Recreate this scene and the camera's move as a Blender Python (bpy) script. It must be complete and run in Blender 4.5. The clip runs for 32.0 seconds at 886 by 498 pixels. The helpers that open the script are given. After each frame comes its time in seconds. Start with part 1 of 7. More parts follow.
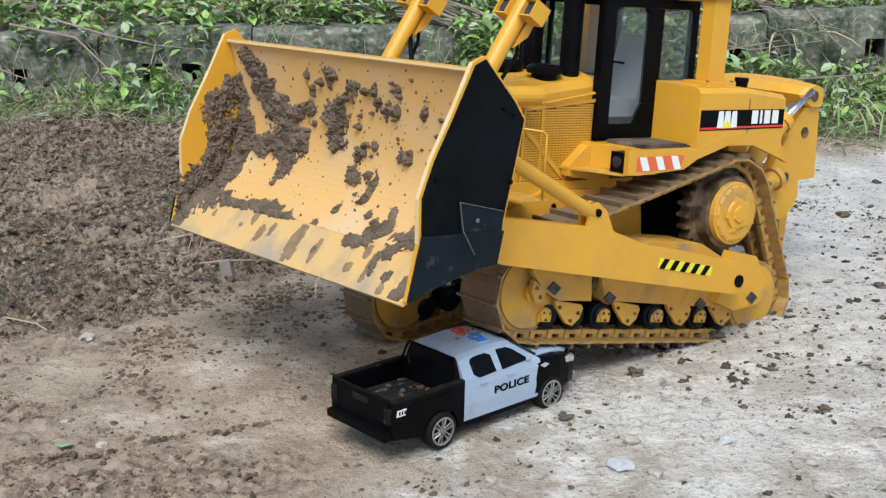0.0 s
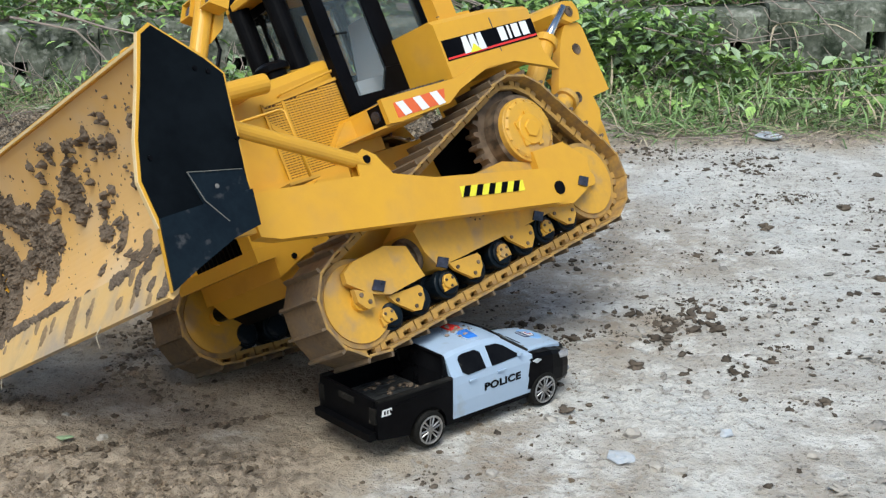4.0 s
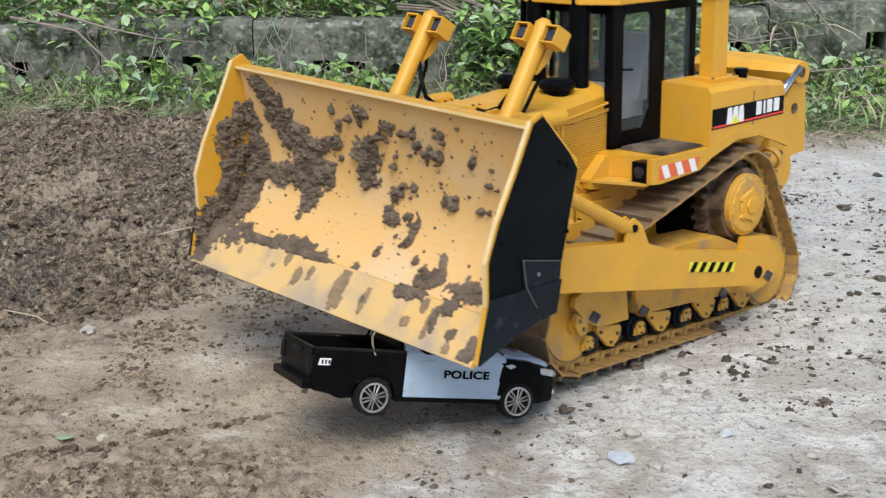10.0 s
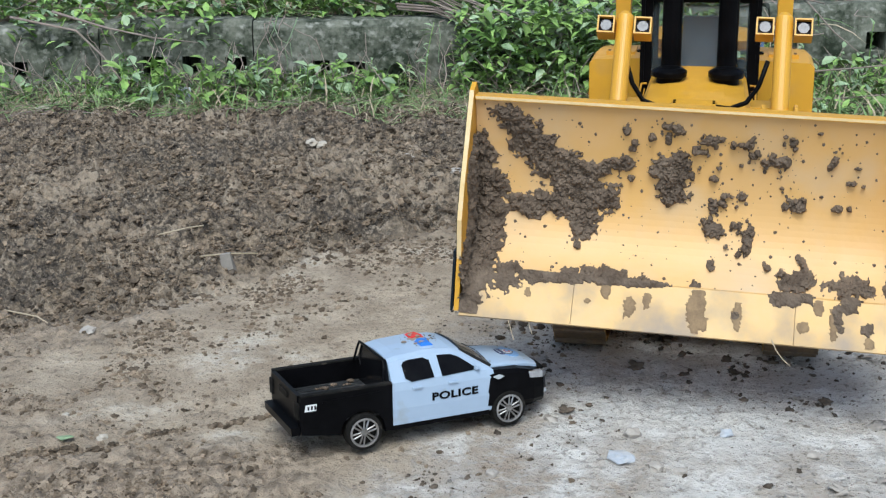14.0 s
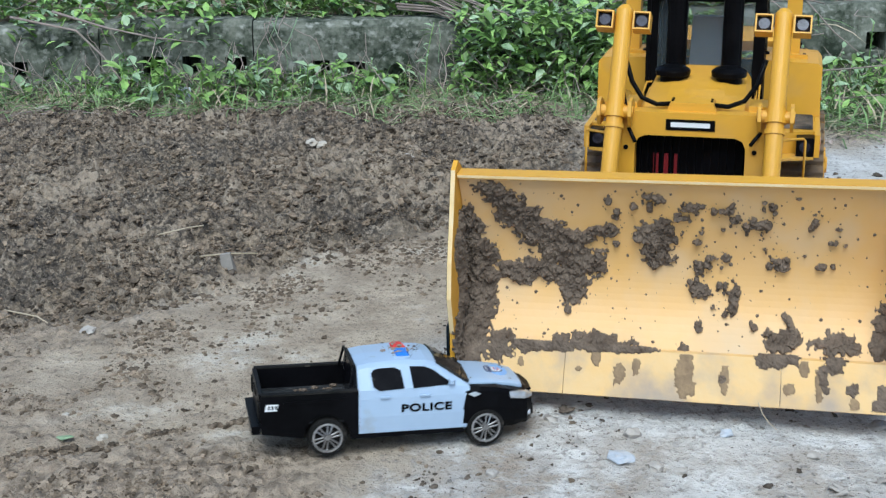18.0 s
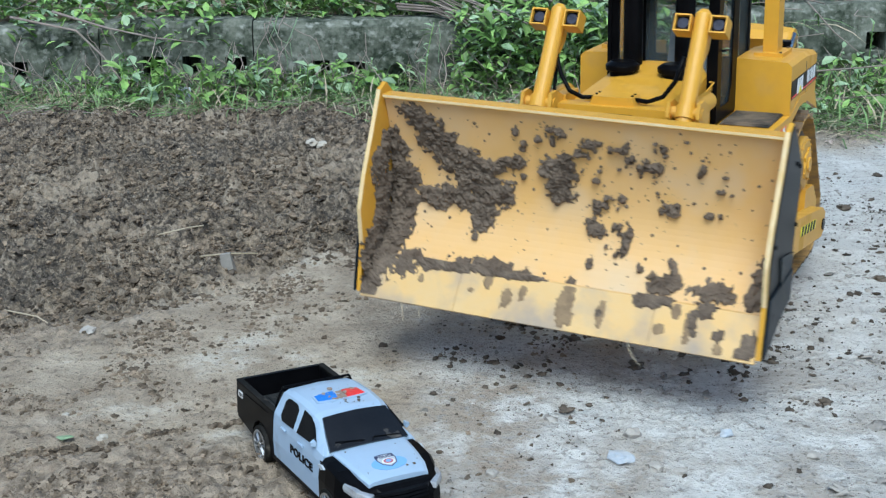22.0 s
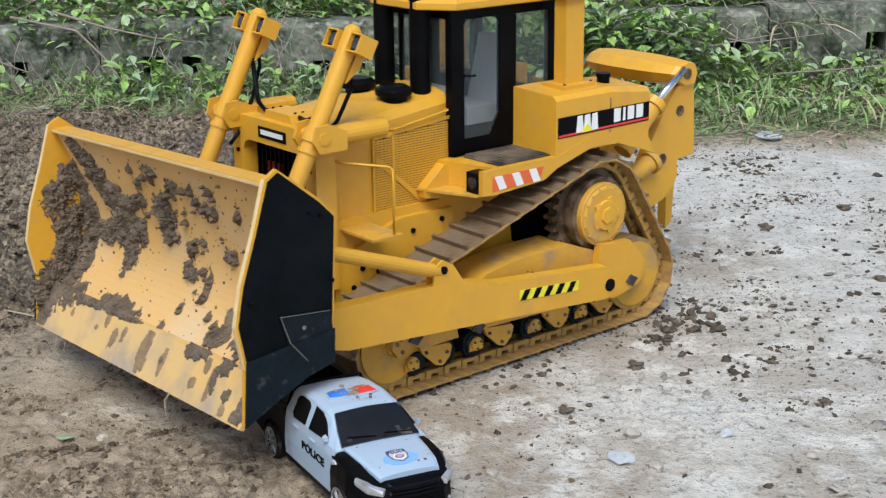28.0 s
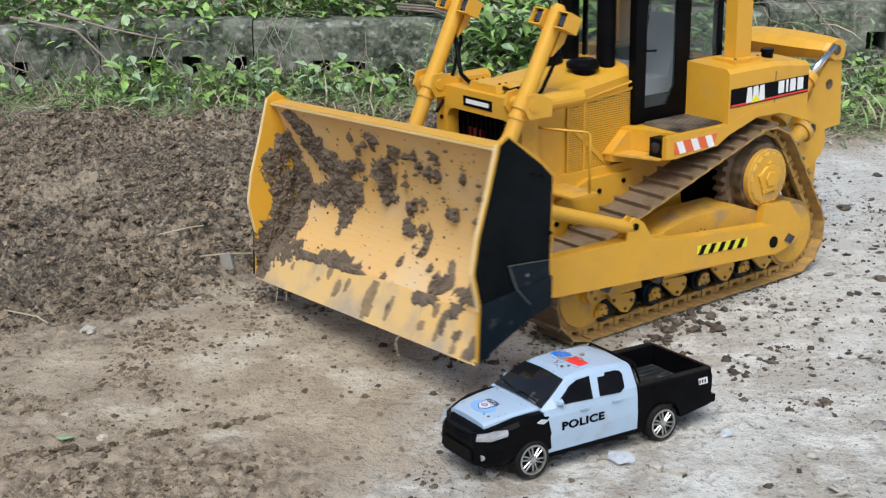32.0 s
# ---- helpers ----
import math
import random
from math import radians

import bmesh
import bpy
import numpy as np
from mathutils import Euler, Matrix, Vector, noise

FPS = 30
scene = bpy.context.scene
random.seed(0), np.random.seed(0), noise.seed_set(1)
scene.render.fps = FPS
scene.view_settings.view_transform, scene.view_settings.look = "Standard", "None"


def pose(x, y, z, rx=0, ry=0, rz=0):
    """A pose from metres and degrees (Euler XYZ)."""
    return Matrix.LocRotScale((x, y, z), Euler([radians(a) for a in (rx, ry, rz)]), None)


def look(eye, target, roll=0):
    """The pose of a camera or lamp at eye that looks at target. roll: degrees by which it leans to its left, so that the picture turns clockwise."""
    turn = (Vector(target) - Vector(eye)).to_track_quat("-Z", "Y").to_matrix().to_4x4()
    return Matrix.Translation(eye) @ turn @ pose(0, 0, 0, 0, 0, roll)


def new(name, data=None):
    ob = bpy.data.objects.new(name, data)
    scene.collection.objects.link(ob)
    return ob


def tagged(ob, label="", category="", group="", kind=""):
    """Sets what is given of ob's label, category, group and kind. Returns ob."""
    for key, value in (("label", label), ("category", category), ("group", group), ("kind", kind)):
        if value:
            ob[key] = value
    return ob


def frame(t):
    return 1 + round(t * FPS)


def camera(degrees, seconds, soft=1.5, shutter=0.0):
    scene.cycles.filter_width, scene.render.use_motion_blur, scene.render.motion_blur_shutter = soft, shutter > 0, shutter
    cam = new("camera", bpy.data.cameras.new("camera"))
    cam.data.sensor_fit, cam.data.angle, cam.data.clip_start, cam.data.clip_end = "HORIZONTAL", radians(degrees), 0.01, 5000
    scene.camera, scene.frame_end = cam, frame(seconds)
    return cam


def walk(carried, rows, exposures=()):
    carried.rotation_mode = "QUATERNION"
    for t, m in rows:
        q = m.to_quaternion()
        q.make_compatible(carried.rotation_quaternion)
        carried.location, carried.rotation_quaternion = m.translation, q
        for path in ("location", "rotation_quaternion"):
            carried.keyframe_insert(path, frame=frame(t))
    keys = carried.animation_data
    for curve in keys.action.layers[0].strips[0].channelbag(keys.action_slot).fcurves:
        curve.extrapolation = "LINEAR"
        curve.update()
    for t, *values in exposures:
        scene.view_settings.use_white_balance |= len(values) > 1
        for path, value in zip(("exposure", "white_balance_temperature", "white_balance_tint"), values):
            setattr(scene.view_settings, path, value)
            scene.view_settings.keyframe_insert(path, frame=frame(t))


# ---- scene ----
import functools

cam = camera(35.88, 32.0, soft=1.3, shutter=0.5)


def eye(up, side):
    """The tripod head: degrees by which it still looks higher, and aside, than it does once it has settled."""
    return pose(0, 0, 0.4929, 90 - 17.587 + up, 0, side) @ pose(0, 0, 0, 0, 0, -0.876)


# the film's white balance turns cooler while the machine faces the lens
walk(cam, [(0, eye(0.289, -0.035)), (0.5, eye(0.071, -0.02)), (1, eye(0.040, -0.007)), (1.5, eye(0.007, 0)), (2, eye(0, 0)), (32, eye(0, 0))], [(0, 0.53, 6220, 4), (2, 0.52, 6190, 2), (3, 0.46, 6150, -1), (5.5, 0.50, 6280, 5), (10, 0.50, 6280, 5), (12, 0.46, 6140, 2), (14.5, 0.42, 5820, 2), (17, 0.42, 5600, 1), (19, 0.42, 5450, -1), (23, 0.42, 5400, -3), (24.2, 0.43, 5900, 0), (25, 0.45, 6180, 4), (28, 0.45, 6230, 4), (32, 0.46, 6250, 4)])

# ---- light: a bright overcast day ----
SUN_EL, SUN_AZ = 57, 186
world = bpy.data.worlds.new("sky")
scene.world = world
world.use_nodes = True
wn = world.node_tree
sky = wn.nodes.new("ShaderNodeTexSky")
sky.sky_type, sky.sun_disc = "NISHITA", False
sky.sun_elevation, sky.sun_rotation = radians(SUN_EL), radians(SUN_AZ)
sky.dust_density, sky.air_density = 3.0, 1.0
wn.nodes["Background"].inputs["Strength"].default_value = 0.108
wn.links.new(sky.outputs[0], wn.nodes["Background"].inputs["Color"])
sun_data = bpy.data.lights.new("sun", "SUN")
sun_data.energy, sun_data.angle, sun_data.color = 1.95, radians(36), (1.0, 0.985, 0.972)
sun = new("sun", sun_data)
sa, se = radians(SUN_AZ), radians(SUN_EL)
sun.matrix_world = look((math.sin(sa) * math.cos(se) * 5, math.cos(sa) * math.cos(se) * 5, math.sin(se) * 5), (0, 0, 0))


# ---- materials ----
def material(name, base, rough=0.5, metal=0.0, vary=None, scale=20.0, mix=0.4, bump=0.0, bump_scale=200.0, dust=None, dust_amount=0.0, dust_scale=30.0, coat=0.0, island=0.0, spec=0.5):
    m = bpy.data.materials.new(name)
    m.use_nodes = True
    nt = m.node_tree
    n, l = nt.nodes, nt.links
    bs = n["Principled BSDF"]
    bs.inputs["Roughness"].default_value = rough
    bs.inputs["Metallic"].default_value = metal
    bs.inputs["Coat Weight"].default_value = coat
    bs.inputs["Specular IOR Level"].default_value = spec
    bs.inputs["Base Color"].default_value = (*base, 1)
    tc = n.new("ShaderNodeTexCoord")

    def noise_node(s, detail=6.0):
        t = n.new("ShaderNodeTexNoise")
        t.inputs["Scale"].default_value, t.inputs["Detail"].default_value = s, detail
        l.new(tc.outputs["Object"], t.inputs["Vector"])
        return t

    def ramp(src, a, b):
        r = n.new("ShaderNodeMapRange")
        r.inputs["From Min"].default_value, r.inputs["From Max"].default_value = a, b
        l.new(src, r.inputs["Value"])
        return r.outputs[0]

    def blend(fac, a, b):
        x = n.new("ShaderNodeMix")
        x.data_type = "RGBA"
        l.new(fac, x.inputs["Factor"])
        if isinstance(a, tuple):
            x.inputs["A"].default_value = (*a, 1)
        else:
            l.new(a, x.inputs["A"])
        x.inputs["B"].default_value = (*b, 1)
        return x.outputs["Result"]

    colour = None
    if vary:
        t = noise_node(scale)
        t2 = noise_node(scale * 7.3)
        add = n.new("ShaderNodeMath")
        add.operation = "MULTIPLY_ADD"
        l.new(t2.outputs["Fac"], add.inputs[0])
        add.inputs[1].default_value = 0.5
        l.new(t.outputs["Fac"], add.inputs[2])
        colour = blend(ramp(add.outputs[0], 0.75 - mix * 0.5, 0.75 + mix * 0.5), base, vary)
    if island:
        geo = n.new("ShaderNodeNewGeometry")
        hsv = n.new("ShaderNodeHueSaturation")
        mr = n.new("ShaderNodeMapRange")
        mr.inputs["To Min"].default_value, mr.inputs["To Max"].default_value = 1 - island, 1 + island
        l.new(geo.outputs["Random Per Island"], mr.inputs["Value"])
        l.new(mr.outputs[0], hsv.inputs["Value"])
        if colour:
            l.new(colour, hsv.inputs["Color"])
        else:
            hsv.inputs["Color"].default_value = (*base, 1)
        colour = hsv.outputs[0]
    if dust:
        d = noise_node(dust_scale, 8.0)
        fac = ramp(d.outputs["Fac"], 0.62 - dust_amount * 0.4, 0.78 - dust_amount * 0.2)
        colour = blend(fac, colour if colour else base, dust)
        rr = n.new("ShaderNodeMapRange")
        rr.inputs["To Min"].default_value, rr.inputs["To Max"].default_value = rough, 0.9
        l.new(fac, rr.inputs["Value"])
        l.new(rr.outputs[0], bs.inputs["Roughness"])
    if colour:
        l.new(colour, bs.inputs["Base Color"])
    if bump:
        b = n.new("ShaderNodeBump")
        b.inputs["Strength"].default_value, b.inputs["Distance"].default_value = bump, 0.002
        t = noise_node(bump_scale, 4.0)
        l.new(t.outputs["Fac"], b.inputs["Height"])
        l.new(b.outputs[0], bs.inputs["Normal"])
    return m


DUST = (0.30, 0.22, 0.15)
YELLOW = material("yellow_paint", (0.68, 0.356, 0.027), 0.4, vary=(0.63, 0.326, 0.032), scale=14, bump=0.04, bump_scale=300, dust=(0.58, 0.32, 0.06), dust_amount=0.15, dust_scale=22)
# darkened copy of the yellow paint: shade between the louvres as colour
GRILLE_SHADE = material("shaded_ochre", (0.17, 0.082, 0.012), 0.7, vary=(0.10, 0.05, 0.01), scale=60)
YELLOW_WORN = material("worn_yellow_paint", (0.69, 0.40, 0.12), 0.45, vary=(0.69, 0.43, 0.178), scale=7, bump=0.08, bump_scale=160, dust=(0.62, 0.46, 0.28), dust_amount=0.4, dust_scale=11)
EDGE_WORN = material("scraped_yellow_edge", (0.67, 0.41, 0.13), 0.5, vary=(0.62, 0.43, 0.20), scale=14, mix=0.6, bump=0.2, bump_scale=120, dust=(0.38, 0.30, 0.22), dust_amount=0.42, dust_scale=26)
YELLOW_DIRTY = material("dusty_yellow_paint", (0.65, 0.35, 0.035), 0.5, vary=(0.54, 0.30, 0.05), scale=30, bump=0.08, bump_scale=200, dust=(0.40, 0.26, 0.12), dust_amount=0.25, dust_scale=45)
BLACK = material("black_plastic", (0.0025, 0.0025, 0.003), 0.3, spec=0.05, vary=(0.005, 0.005, 0.006), scale=40, bump=0.03)
BLACK_SIDE = material("black_side_sticker", (0.003, 0.004, 0.005), 0.28, spec=0.06, vary=(0.006, 0.008, 0.010), scale=25, bump=0.03)
WEAR_BLACK = material("scuffed_black", (0.003, 0.006, 0.010), 0.38, spec=0.14, vary=(0.008, 0.014, 0.020), scale=45, mix=0.5, bump=0.15, bump_scale=140, dust=(0.08, 0.08, 0.085), dust_amount=0.01, dust_scale=70)
PALE_EDGE = material("worn_pale_edge", (0.76, 0.60, 0.36), 0.5, vary=(0.72, 0.50, 0.20), scale=60, mix=0.6)
RED_DARK = material("dark_red_plastic", (0.16, 0.008, 0.012), 0.4)
SCRATCH = material("pale_scratch", (0.13, 0.125, 0.11), 0.6)
BLACK_DUSTY = material("dusty_black", (0.03, 0.033, 0.038), 0.5, vary=(0.09, 0.10, 0.11), scale=30, mix=0.5, bump=0.1, bump_scale=140, dust=(0.26, 0.23, 0.2), dust_amount=0.35, dust_scale=40)
TREAD_DUST = material("dusty_step_plate", (0.03, 0.028, 0.026), 0.6, vary=(0.085, 0.070, 0.055), scale=40, mix=0.5, bump=0.1, bump_scale=140, dust=(0.20, 0.155, 0.11), dust_amount=0.5, dust_scale=45)
STEEL = material("dark_steel", (0.06, 0.05, 0.042), 0.55, 0.6, vary=(0.14, 0.09, 0.05), scale=60, bump=0.1, dust=DUST, dust_amount=0.5, dust_scale=60)
BED_DUST = material("dusty_black_bed", (0.012, 0.013, 0.014), 0.5, vary=(0.045, 0.046, 0.047), scale=40, mix=0.5, bump=0.1, bump_scale=140, dust=(0.26, 0.245, 0.22), dust_amount=0.12, dust_scale=55)
CHROME = material("chrome", (0.75, 0.76, 0.78), 0.16, 1.0)
RIM = material("chromed_rim", (0.60, 0.60, 0.62), 0.35, 0.9, vary=(0.32, 0.31, 0.30), scale=60)
TRACK = material("muddy_track_steel", (0.105, 0.075, 0.050), 0.6, 0.1, vary=(0.28, 0.18, 0.085), scale=40, mix=0.5, bump=0.3, bump_scale=260, dust=(0.15, 0.115, 0.085), dust_amount=0.5, dust_scale=50)
TRACK_LINK = material("yellow_track_link", (0.52, 0.30, 0.065), 0.6, vary=(0.27, 0.17, 0.07), scale=50, mix=0.6, bump=0.2, dust=(0.19, 0.13, 0.08), dust_amount=0.45, dust_scale=70)
GLASS = material("cab_glass", (0.16, 0.20, 0.22), 0.08)
GLASS.node_tree.nodes["Principled BSDF"].inputs["Alpha"].default_value = 0.16
DARK_GLASS = material("black_window", (0.004, 0.004, 0.005), 0.15, spec=0.08, vary=(0.008, 0.008, 0.009), scale=50, dust=(0.09, 0.08, 0.07), dust_amount=-0.1, dust_scale=60)
WINDSCREEN = material("black_windscreen", (0.006, 0.006, 0.007), 0.12, spec=0.5, vary=(0.012, 0.012, 0.013), scale=50, dust=(0.10, 0.09, 0.08), dust_amount=0.0, dust_scale=70)
LENS = material("lamp_glass", (0.012, 0.013, 0.02), 0.15, vary=(0.05, 0.05, 0.07), scale=120)
GREY = material("grey_plastic", (0.50, 0.53, 0.56), 0.5, vary=(0.44, 0.47, 0.5), scale=30)
WHITE = material("white_plastic", (0.385, 0.485, 0.62), 0.32, vary=(0.36, 0.455, 0.585), scale=20, dust=(0.34, 0.36, 0.38), dust_amount=-0.05, dust_scale=40, coat=0.1)
WHITE_PRINT = material("white_print", (0.8, 0.8, 0.8), 0.4)
RED = material("red_plastic", (0.72, 0.03, 0.03), 0.25, vary=(0.6, 0.05, 0.04), scale=80)
BLUE = material("blue_plastic", (0.03, 0.16, 0.62), 0.25, vary=(0.05, 0.2, 0.6), scale=80)
BLUE_PALE = material("pale_blue_print", (0.22, 0.42, 0.75), 0.35)
RED_FADED = material("faded_red_print", (0.45, 0.13, 0.15), 0.45)
BLUE_DARK = material("dark_blue_print", (0.05, 0.06, 0.13), 0.45)
BEACON_MUD = material("dried_brown_mud", (0.22, 0.15, 0.11), 0.9, vary=(0.32, 0.25, 0.2), scale=200, mix=0.6)
ORANGE = material("orange_red_print", (0.72, 0.13, 0.04), 0.4)
LEMON = material("lemon_print", (0.8, 0.72, 0.04), 0.4)
RUBBER = material("black_rubber", (0.007, 0.007, 0.0065), 0.7, spec=0.1, vary=(0.022, 0.020, 0.018), scale=60, bump=0.1, dust=(0.14, 0.12, 0.095), dust_amount=0.02, dust_scale=80)
LAMP_CLEAR = material("silver_headlamp", (0.55, 0.56, 0.58), 0.2, 0.5, vary=(0.4, 0.4, 0.42), scale=90)
MUD = material("dark_mud", (0.085, 0.062, 0.045), 0.85, vary=(0.19, 0.146, 0.108), scale=60, mix=0.5, bump=0.9, bump_scale=330, spec=0.2)
DRY_SMEAR = material("dried_mud_smear", (0.19, 0.13, 0.08), 0.85, vary=(0.32, 0.225, 0.125), scale=90, mix=0.5, bump=0.4, bump_scale=300, spec=0.2)
CLOD_DARK = material("dark_dropped_clod", (0.058, 0.046, 0.036), 0.9, vary=(0.135, 0.108, 0.083), scale=70, mix=0.6, bump=0.5, bump_scale=220, island=0.4, spec=0.2)
CLOD = material("earth_clod", (0.074, 0.055, 0.039), 0.9, vary=(0.29, 0.225, 0.160), scale=60, mix=0.5, bump=1.0, bump_scale=420, island=0.5, spec=0.2)
PEBBLE = material("grey_pebble", (0.26, 0.235, 0.21), 0.85, vary=(0.36, 0.33, 0.29), scale=60, mix=0.5, bump=0.3, island=0.45)
PALE_STONE = material("pale_stone", (0.50, 0.455, 0.39), 0.8, vary=(0.40, 0.35, 0.28), scale=40, bump=0.3)
BLUE_STONE = material("blue_grey_stone", (0.40, 0.44, 0.50), 0.8, vary=(0.5, 0.5, 0.5), scale=40, bump=0.3)
CONCRETE_OLD = material("weathered_concrete", (0.185, 0.192, 0.152), 0.92, vary=(0.026, 0.036, 0.020), scale=17, mix=0.30, bump=1.0, bump_scale=130, dust=(0.34, 0.34, 0.295), dust_amount=0.24, dust_scale=75)
# near-black: the shade inside a hole put into the colour
HOLE = material("shaded_bore", (0.02, 0.02, 0.018), 0.95)
LEAF = material("green_leaf", (0.115, 0.225, 0.05), 0.45, vary=(0.31, 0.44, 0.13), scale=18, mix=0.5, island=0.5, spec=0.3)
LEAF_PALE = material("pale_leaf", (0.18, 0.29, 0.14), 0.5, vary=(0.36, 0.44, 0.27), scale=18, mix=0.5, island=0.35)
GRASS = material("grass_blade", (0.11, 0.205, 0.056), 0.5, vary=(0.255, 0.335, 0.138), scale=14, mix=0.5, island=0.4)
STEM = material("dry_stem", (0.26, 0.21, 0.17), 0.8, vary=(0.36, 0.29, 0.26), scale=60, island=0.3)
STRAW = material("pale_straw", (0.48, 0.40, 0.29), 0.8, vary=(0.4, 0.33, 0.22), scale=60)


# ---- mesh helpers ----
def part(name, bm, mat, parent=None, label="", smooth=False, bevel=0.0):
    if bevel:
        edges = [e for e in bm.edges if len(e.link_faces) == 2 and e.calc_face_angle(0) > 0.5]
        bmesh.ops.bevel(bm, geom=edges, offset=bevel, segments=1, affect="EDGES", clamp_overlap=True)
    bmesh.ops.recalc_face_normals(bm, faces=bm.faces)
    me = bpy.data.meshes.new(name)
    bm.to_mesh(me)
    bm.free()
    me.materials.append(mat)
    if smooth:
        for p in me.polygons:
            p.use_smooth = True
    ob = new(name, me)
    if parent:
        ob.parent = parent
    if label:
        ob["label"] = label
    return ob


def box(bm, x0, x1, y0, y1, z0, z1):
    v = [bm.verts.new((x, y, z)) for x in (x0, x1) for y in (y0, y1) for z in (z0, z1)]
    for f in ((0, 1, 3, 2), (4, 6, 7, 5), (0, 4, 5, 1), (2, 3, 7, 6), (0, 2, 6, 4), (1, 5, 7, 3)):
        bm.faces.new([v[i] for i in f])
    return bm


def prism(bm, poly, a, b, axis="y"):
    """A polygon in the plane across the axis (x, z for y; y, z for x; x, y for z), from a to b along it."""
    def at(p, d):
        return {"y": (p[0], d, p[1]), "x": (d, p[0], p[1]), "z": (p[0], p[1], d)}[axis]
    u = [bm.verts.new(at(p, a)) for p in poly]
    w = [bm.verts.new(at(p, b)) for p in poly]
    bm.faces.new(u)
    bm.faces.new(w[::-1])
    k = len(poly)
    for i in range(k):
        bm.faces.new((u[i], w[i], w[(i + 1) % k], u[(i + 1) % k]))
    return bm


def tube(bm, p0, p1, r0, r1=None, seg=16):
    p0, p1 = Vector(p0), Vector(p1)
    d = p1 - p0
    m = Matrix.Translation((p0 + p1) / 2) @ d.to_track_quat("Z", "Y").to_matrix().to_4x4()
    bmesh.ops.create_cone(bm, cap_ends=True, segments=seg, radius1=r0, radius2=r0 if r1 is None else r1, depth=d.length, matrix=m)
    return bm


def ring(bm, centre, r_out, r_in, y0, y1, seg=24, axis="y"):
    """A ring round an axis."""
    rows = []
    for r, d in ((r_in, y0), (r_out, y0), (r_out, y1), (r_in, y1)):
        row = []
        for i in range(seg):
            a = 2 * math.pi * i / seg
            q = {"y": (r * math.cos(a), d, r * math.sin(a)), "x": (d, r * math.cos(a), r * math.sin(a)), "z": (r * math.cos(a), r * math.sin(a), d)}[axis]
            row.append(bm.verts.new(Vector(centre) + Vector(q)))
        rows.append(row)
    for j in range(4):
        a, b = rows[j], rows[(j + 1) % 4]
        for i in range(seg):
            bm.faces.new((a[i], a[(i + 1) % seg], b[(i + 1) % seg], b[i]))
    return bm


def sweep(bm, points, r, seg=8):
    """A round hose or twig along points, tapering when r is a pair."""
    pts = [Vector(p) for p in points]
    r0, r1 = r if isinstance(r, tuple) else (r, r)
    rows = []
    for i, p in enumerate(pts):
        d = (pts[min(i + 1, len(pts) - 1)] - pts[max(i - 1, 0)]).normalized()
        side = d.cross(Vector((0.3, 0.2, 1))).normalized()
        up = side.cross(d)
        rr = r0 + (r1 - r0) * i / (len(pts) - 1)
        rows.append([bm.verts.new(p + rr * (math.cos(2 * math.pi * k / seg) * side + math.sin(2 * math.pi * k / seg) * up)) for k in range(seg)])
    for a, b in zip(rows, rows[1:]):
        for k in range(seg):
            bm.faces.new((a[k], a[(k + 1) % seg], b[(k + 1) % seg], b[k]))
    bm.faces.new(rows[0][::-1])
    bm.faces.new(rows[-1])
    return bm


def loft(bm, rows, close=True):
    """Faces between rows of as many points; the ends are capped."""
    vs = [[bm.verts.new(p) for p in row] for row in rows]
    k = len(rows[0])
    for a, b in zip(vs, vs[1:]):
        for i in range(k if close else k - 1):
            bm.faces.new((a[i], a[(i + 1) % k], b[(i + 1) % k], b[i]))
    if close:
        bm.faces.new(vs[0][::-1])
        bm.faces.new(vs[-1])
    return bm


def B():
    return bmesh.new()


def thing(name, label, category, group="", kind=""):
    return tagged(new(name), label, category, group, kind)


def lettering(name, text, size, m, mat, parent, stretch=1.0, bold=0.0):
    cu = bpy.data.curves.new(name, "FONT")
    cu.body, cu.size, cu.align_x, cu.align_y = text, size, "CENTER", "CENTER"
    cu.extrude, cu.offset, cu.space_character = 0.0002, bold, 1.08
    tmp = new(name + "_curve", cu)
    me = bpy.data.meshes.new_from_object(tmp.evaluated_get(bpy.context.evaluated_depsgraph_get()))
    bpy.data.objects.remove(tmp)
    me.transform(m @ Matrix.Diagonal((stretch, 1, 1, 1)))
    me.materials.clear()
    me.materials.append(mat)
    ob = new(name, me)
    ob.parent = parent
    return ob


# ---- ground ----
def smooth(a, b, v):
    t = np.clip((v - a) / (b - a), 0, 1)
    return t * t * (3 - 2 * t)


def value_noise(x, y, scale, seed):
    """Smooth random heights from 0 to 1 on a lattice, for arrays."""
    u, v = x * scale, y * scale
    i, j = np.floor(u).astype(np.int64), np.floor(v).astype(np.int64)
    f, g = u - i, v - j
    f, g = f * f * (3 - 2 * f), g * g * (3 - 2 * g)

    def h(a, b):
        k = (a * 374761393 + b * 668265263 + seed * 1442695041) & 0xFFFFFFFF
        k = ((k ^ (k >> 13)) * 1274126177) & 0xFFFFFFFF
        return ((k ^ (k >> 16)) & 0xFFFF) / 65535.0
    return (h(i, j) * (1 - f) + h(i + 1, j) * f) * (1 - g) + (h(i, j + 1) * (1 - f) + h(i + 1, j + 1) * f) * g


def fbm(x, y, scale, seed, octaves=4, gain=0.5):
    total, amp, norm = 0 * x, 1.0, 0.0
    for o in range(octaves):
        total = total + amp * value_noise(x, y, scale * 2.03**o, seed + 17 * o)
        norm += amp
        amp *= gain
    return total / norm


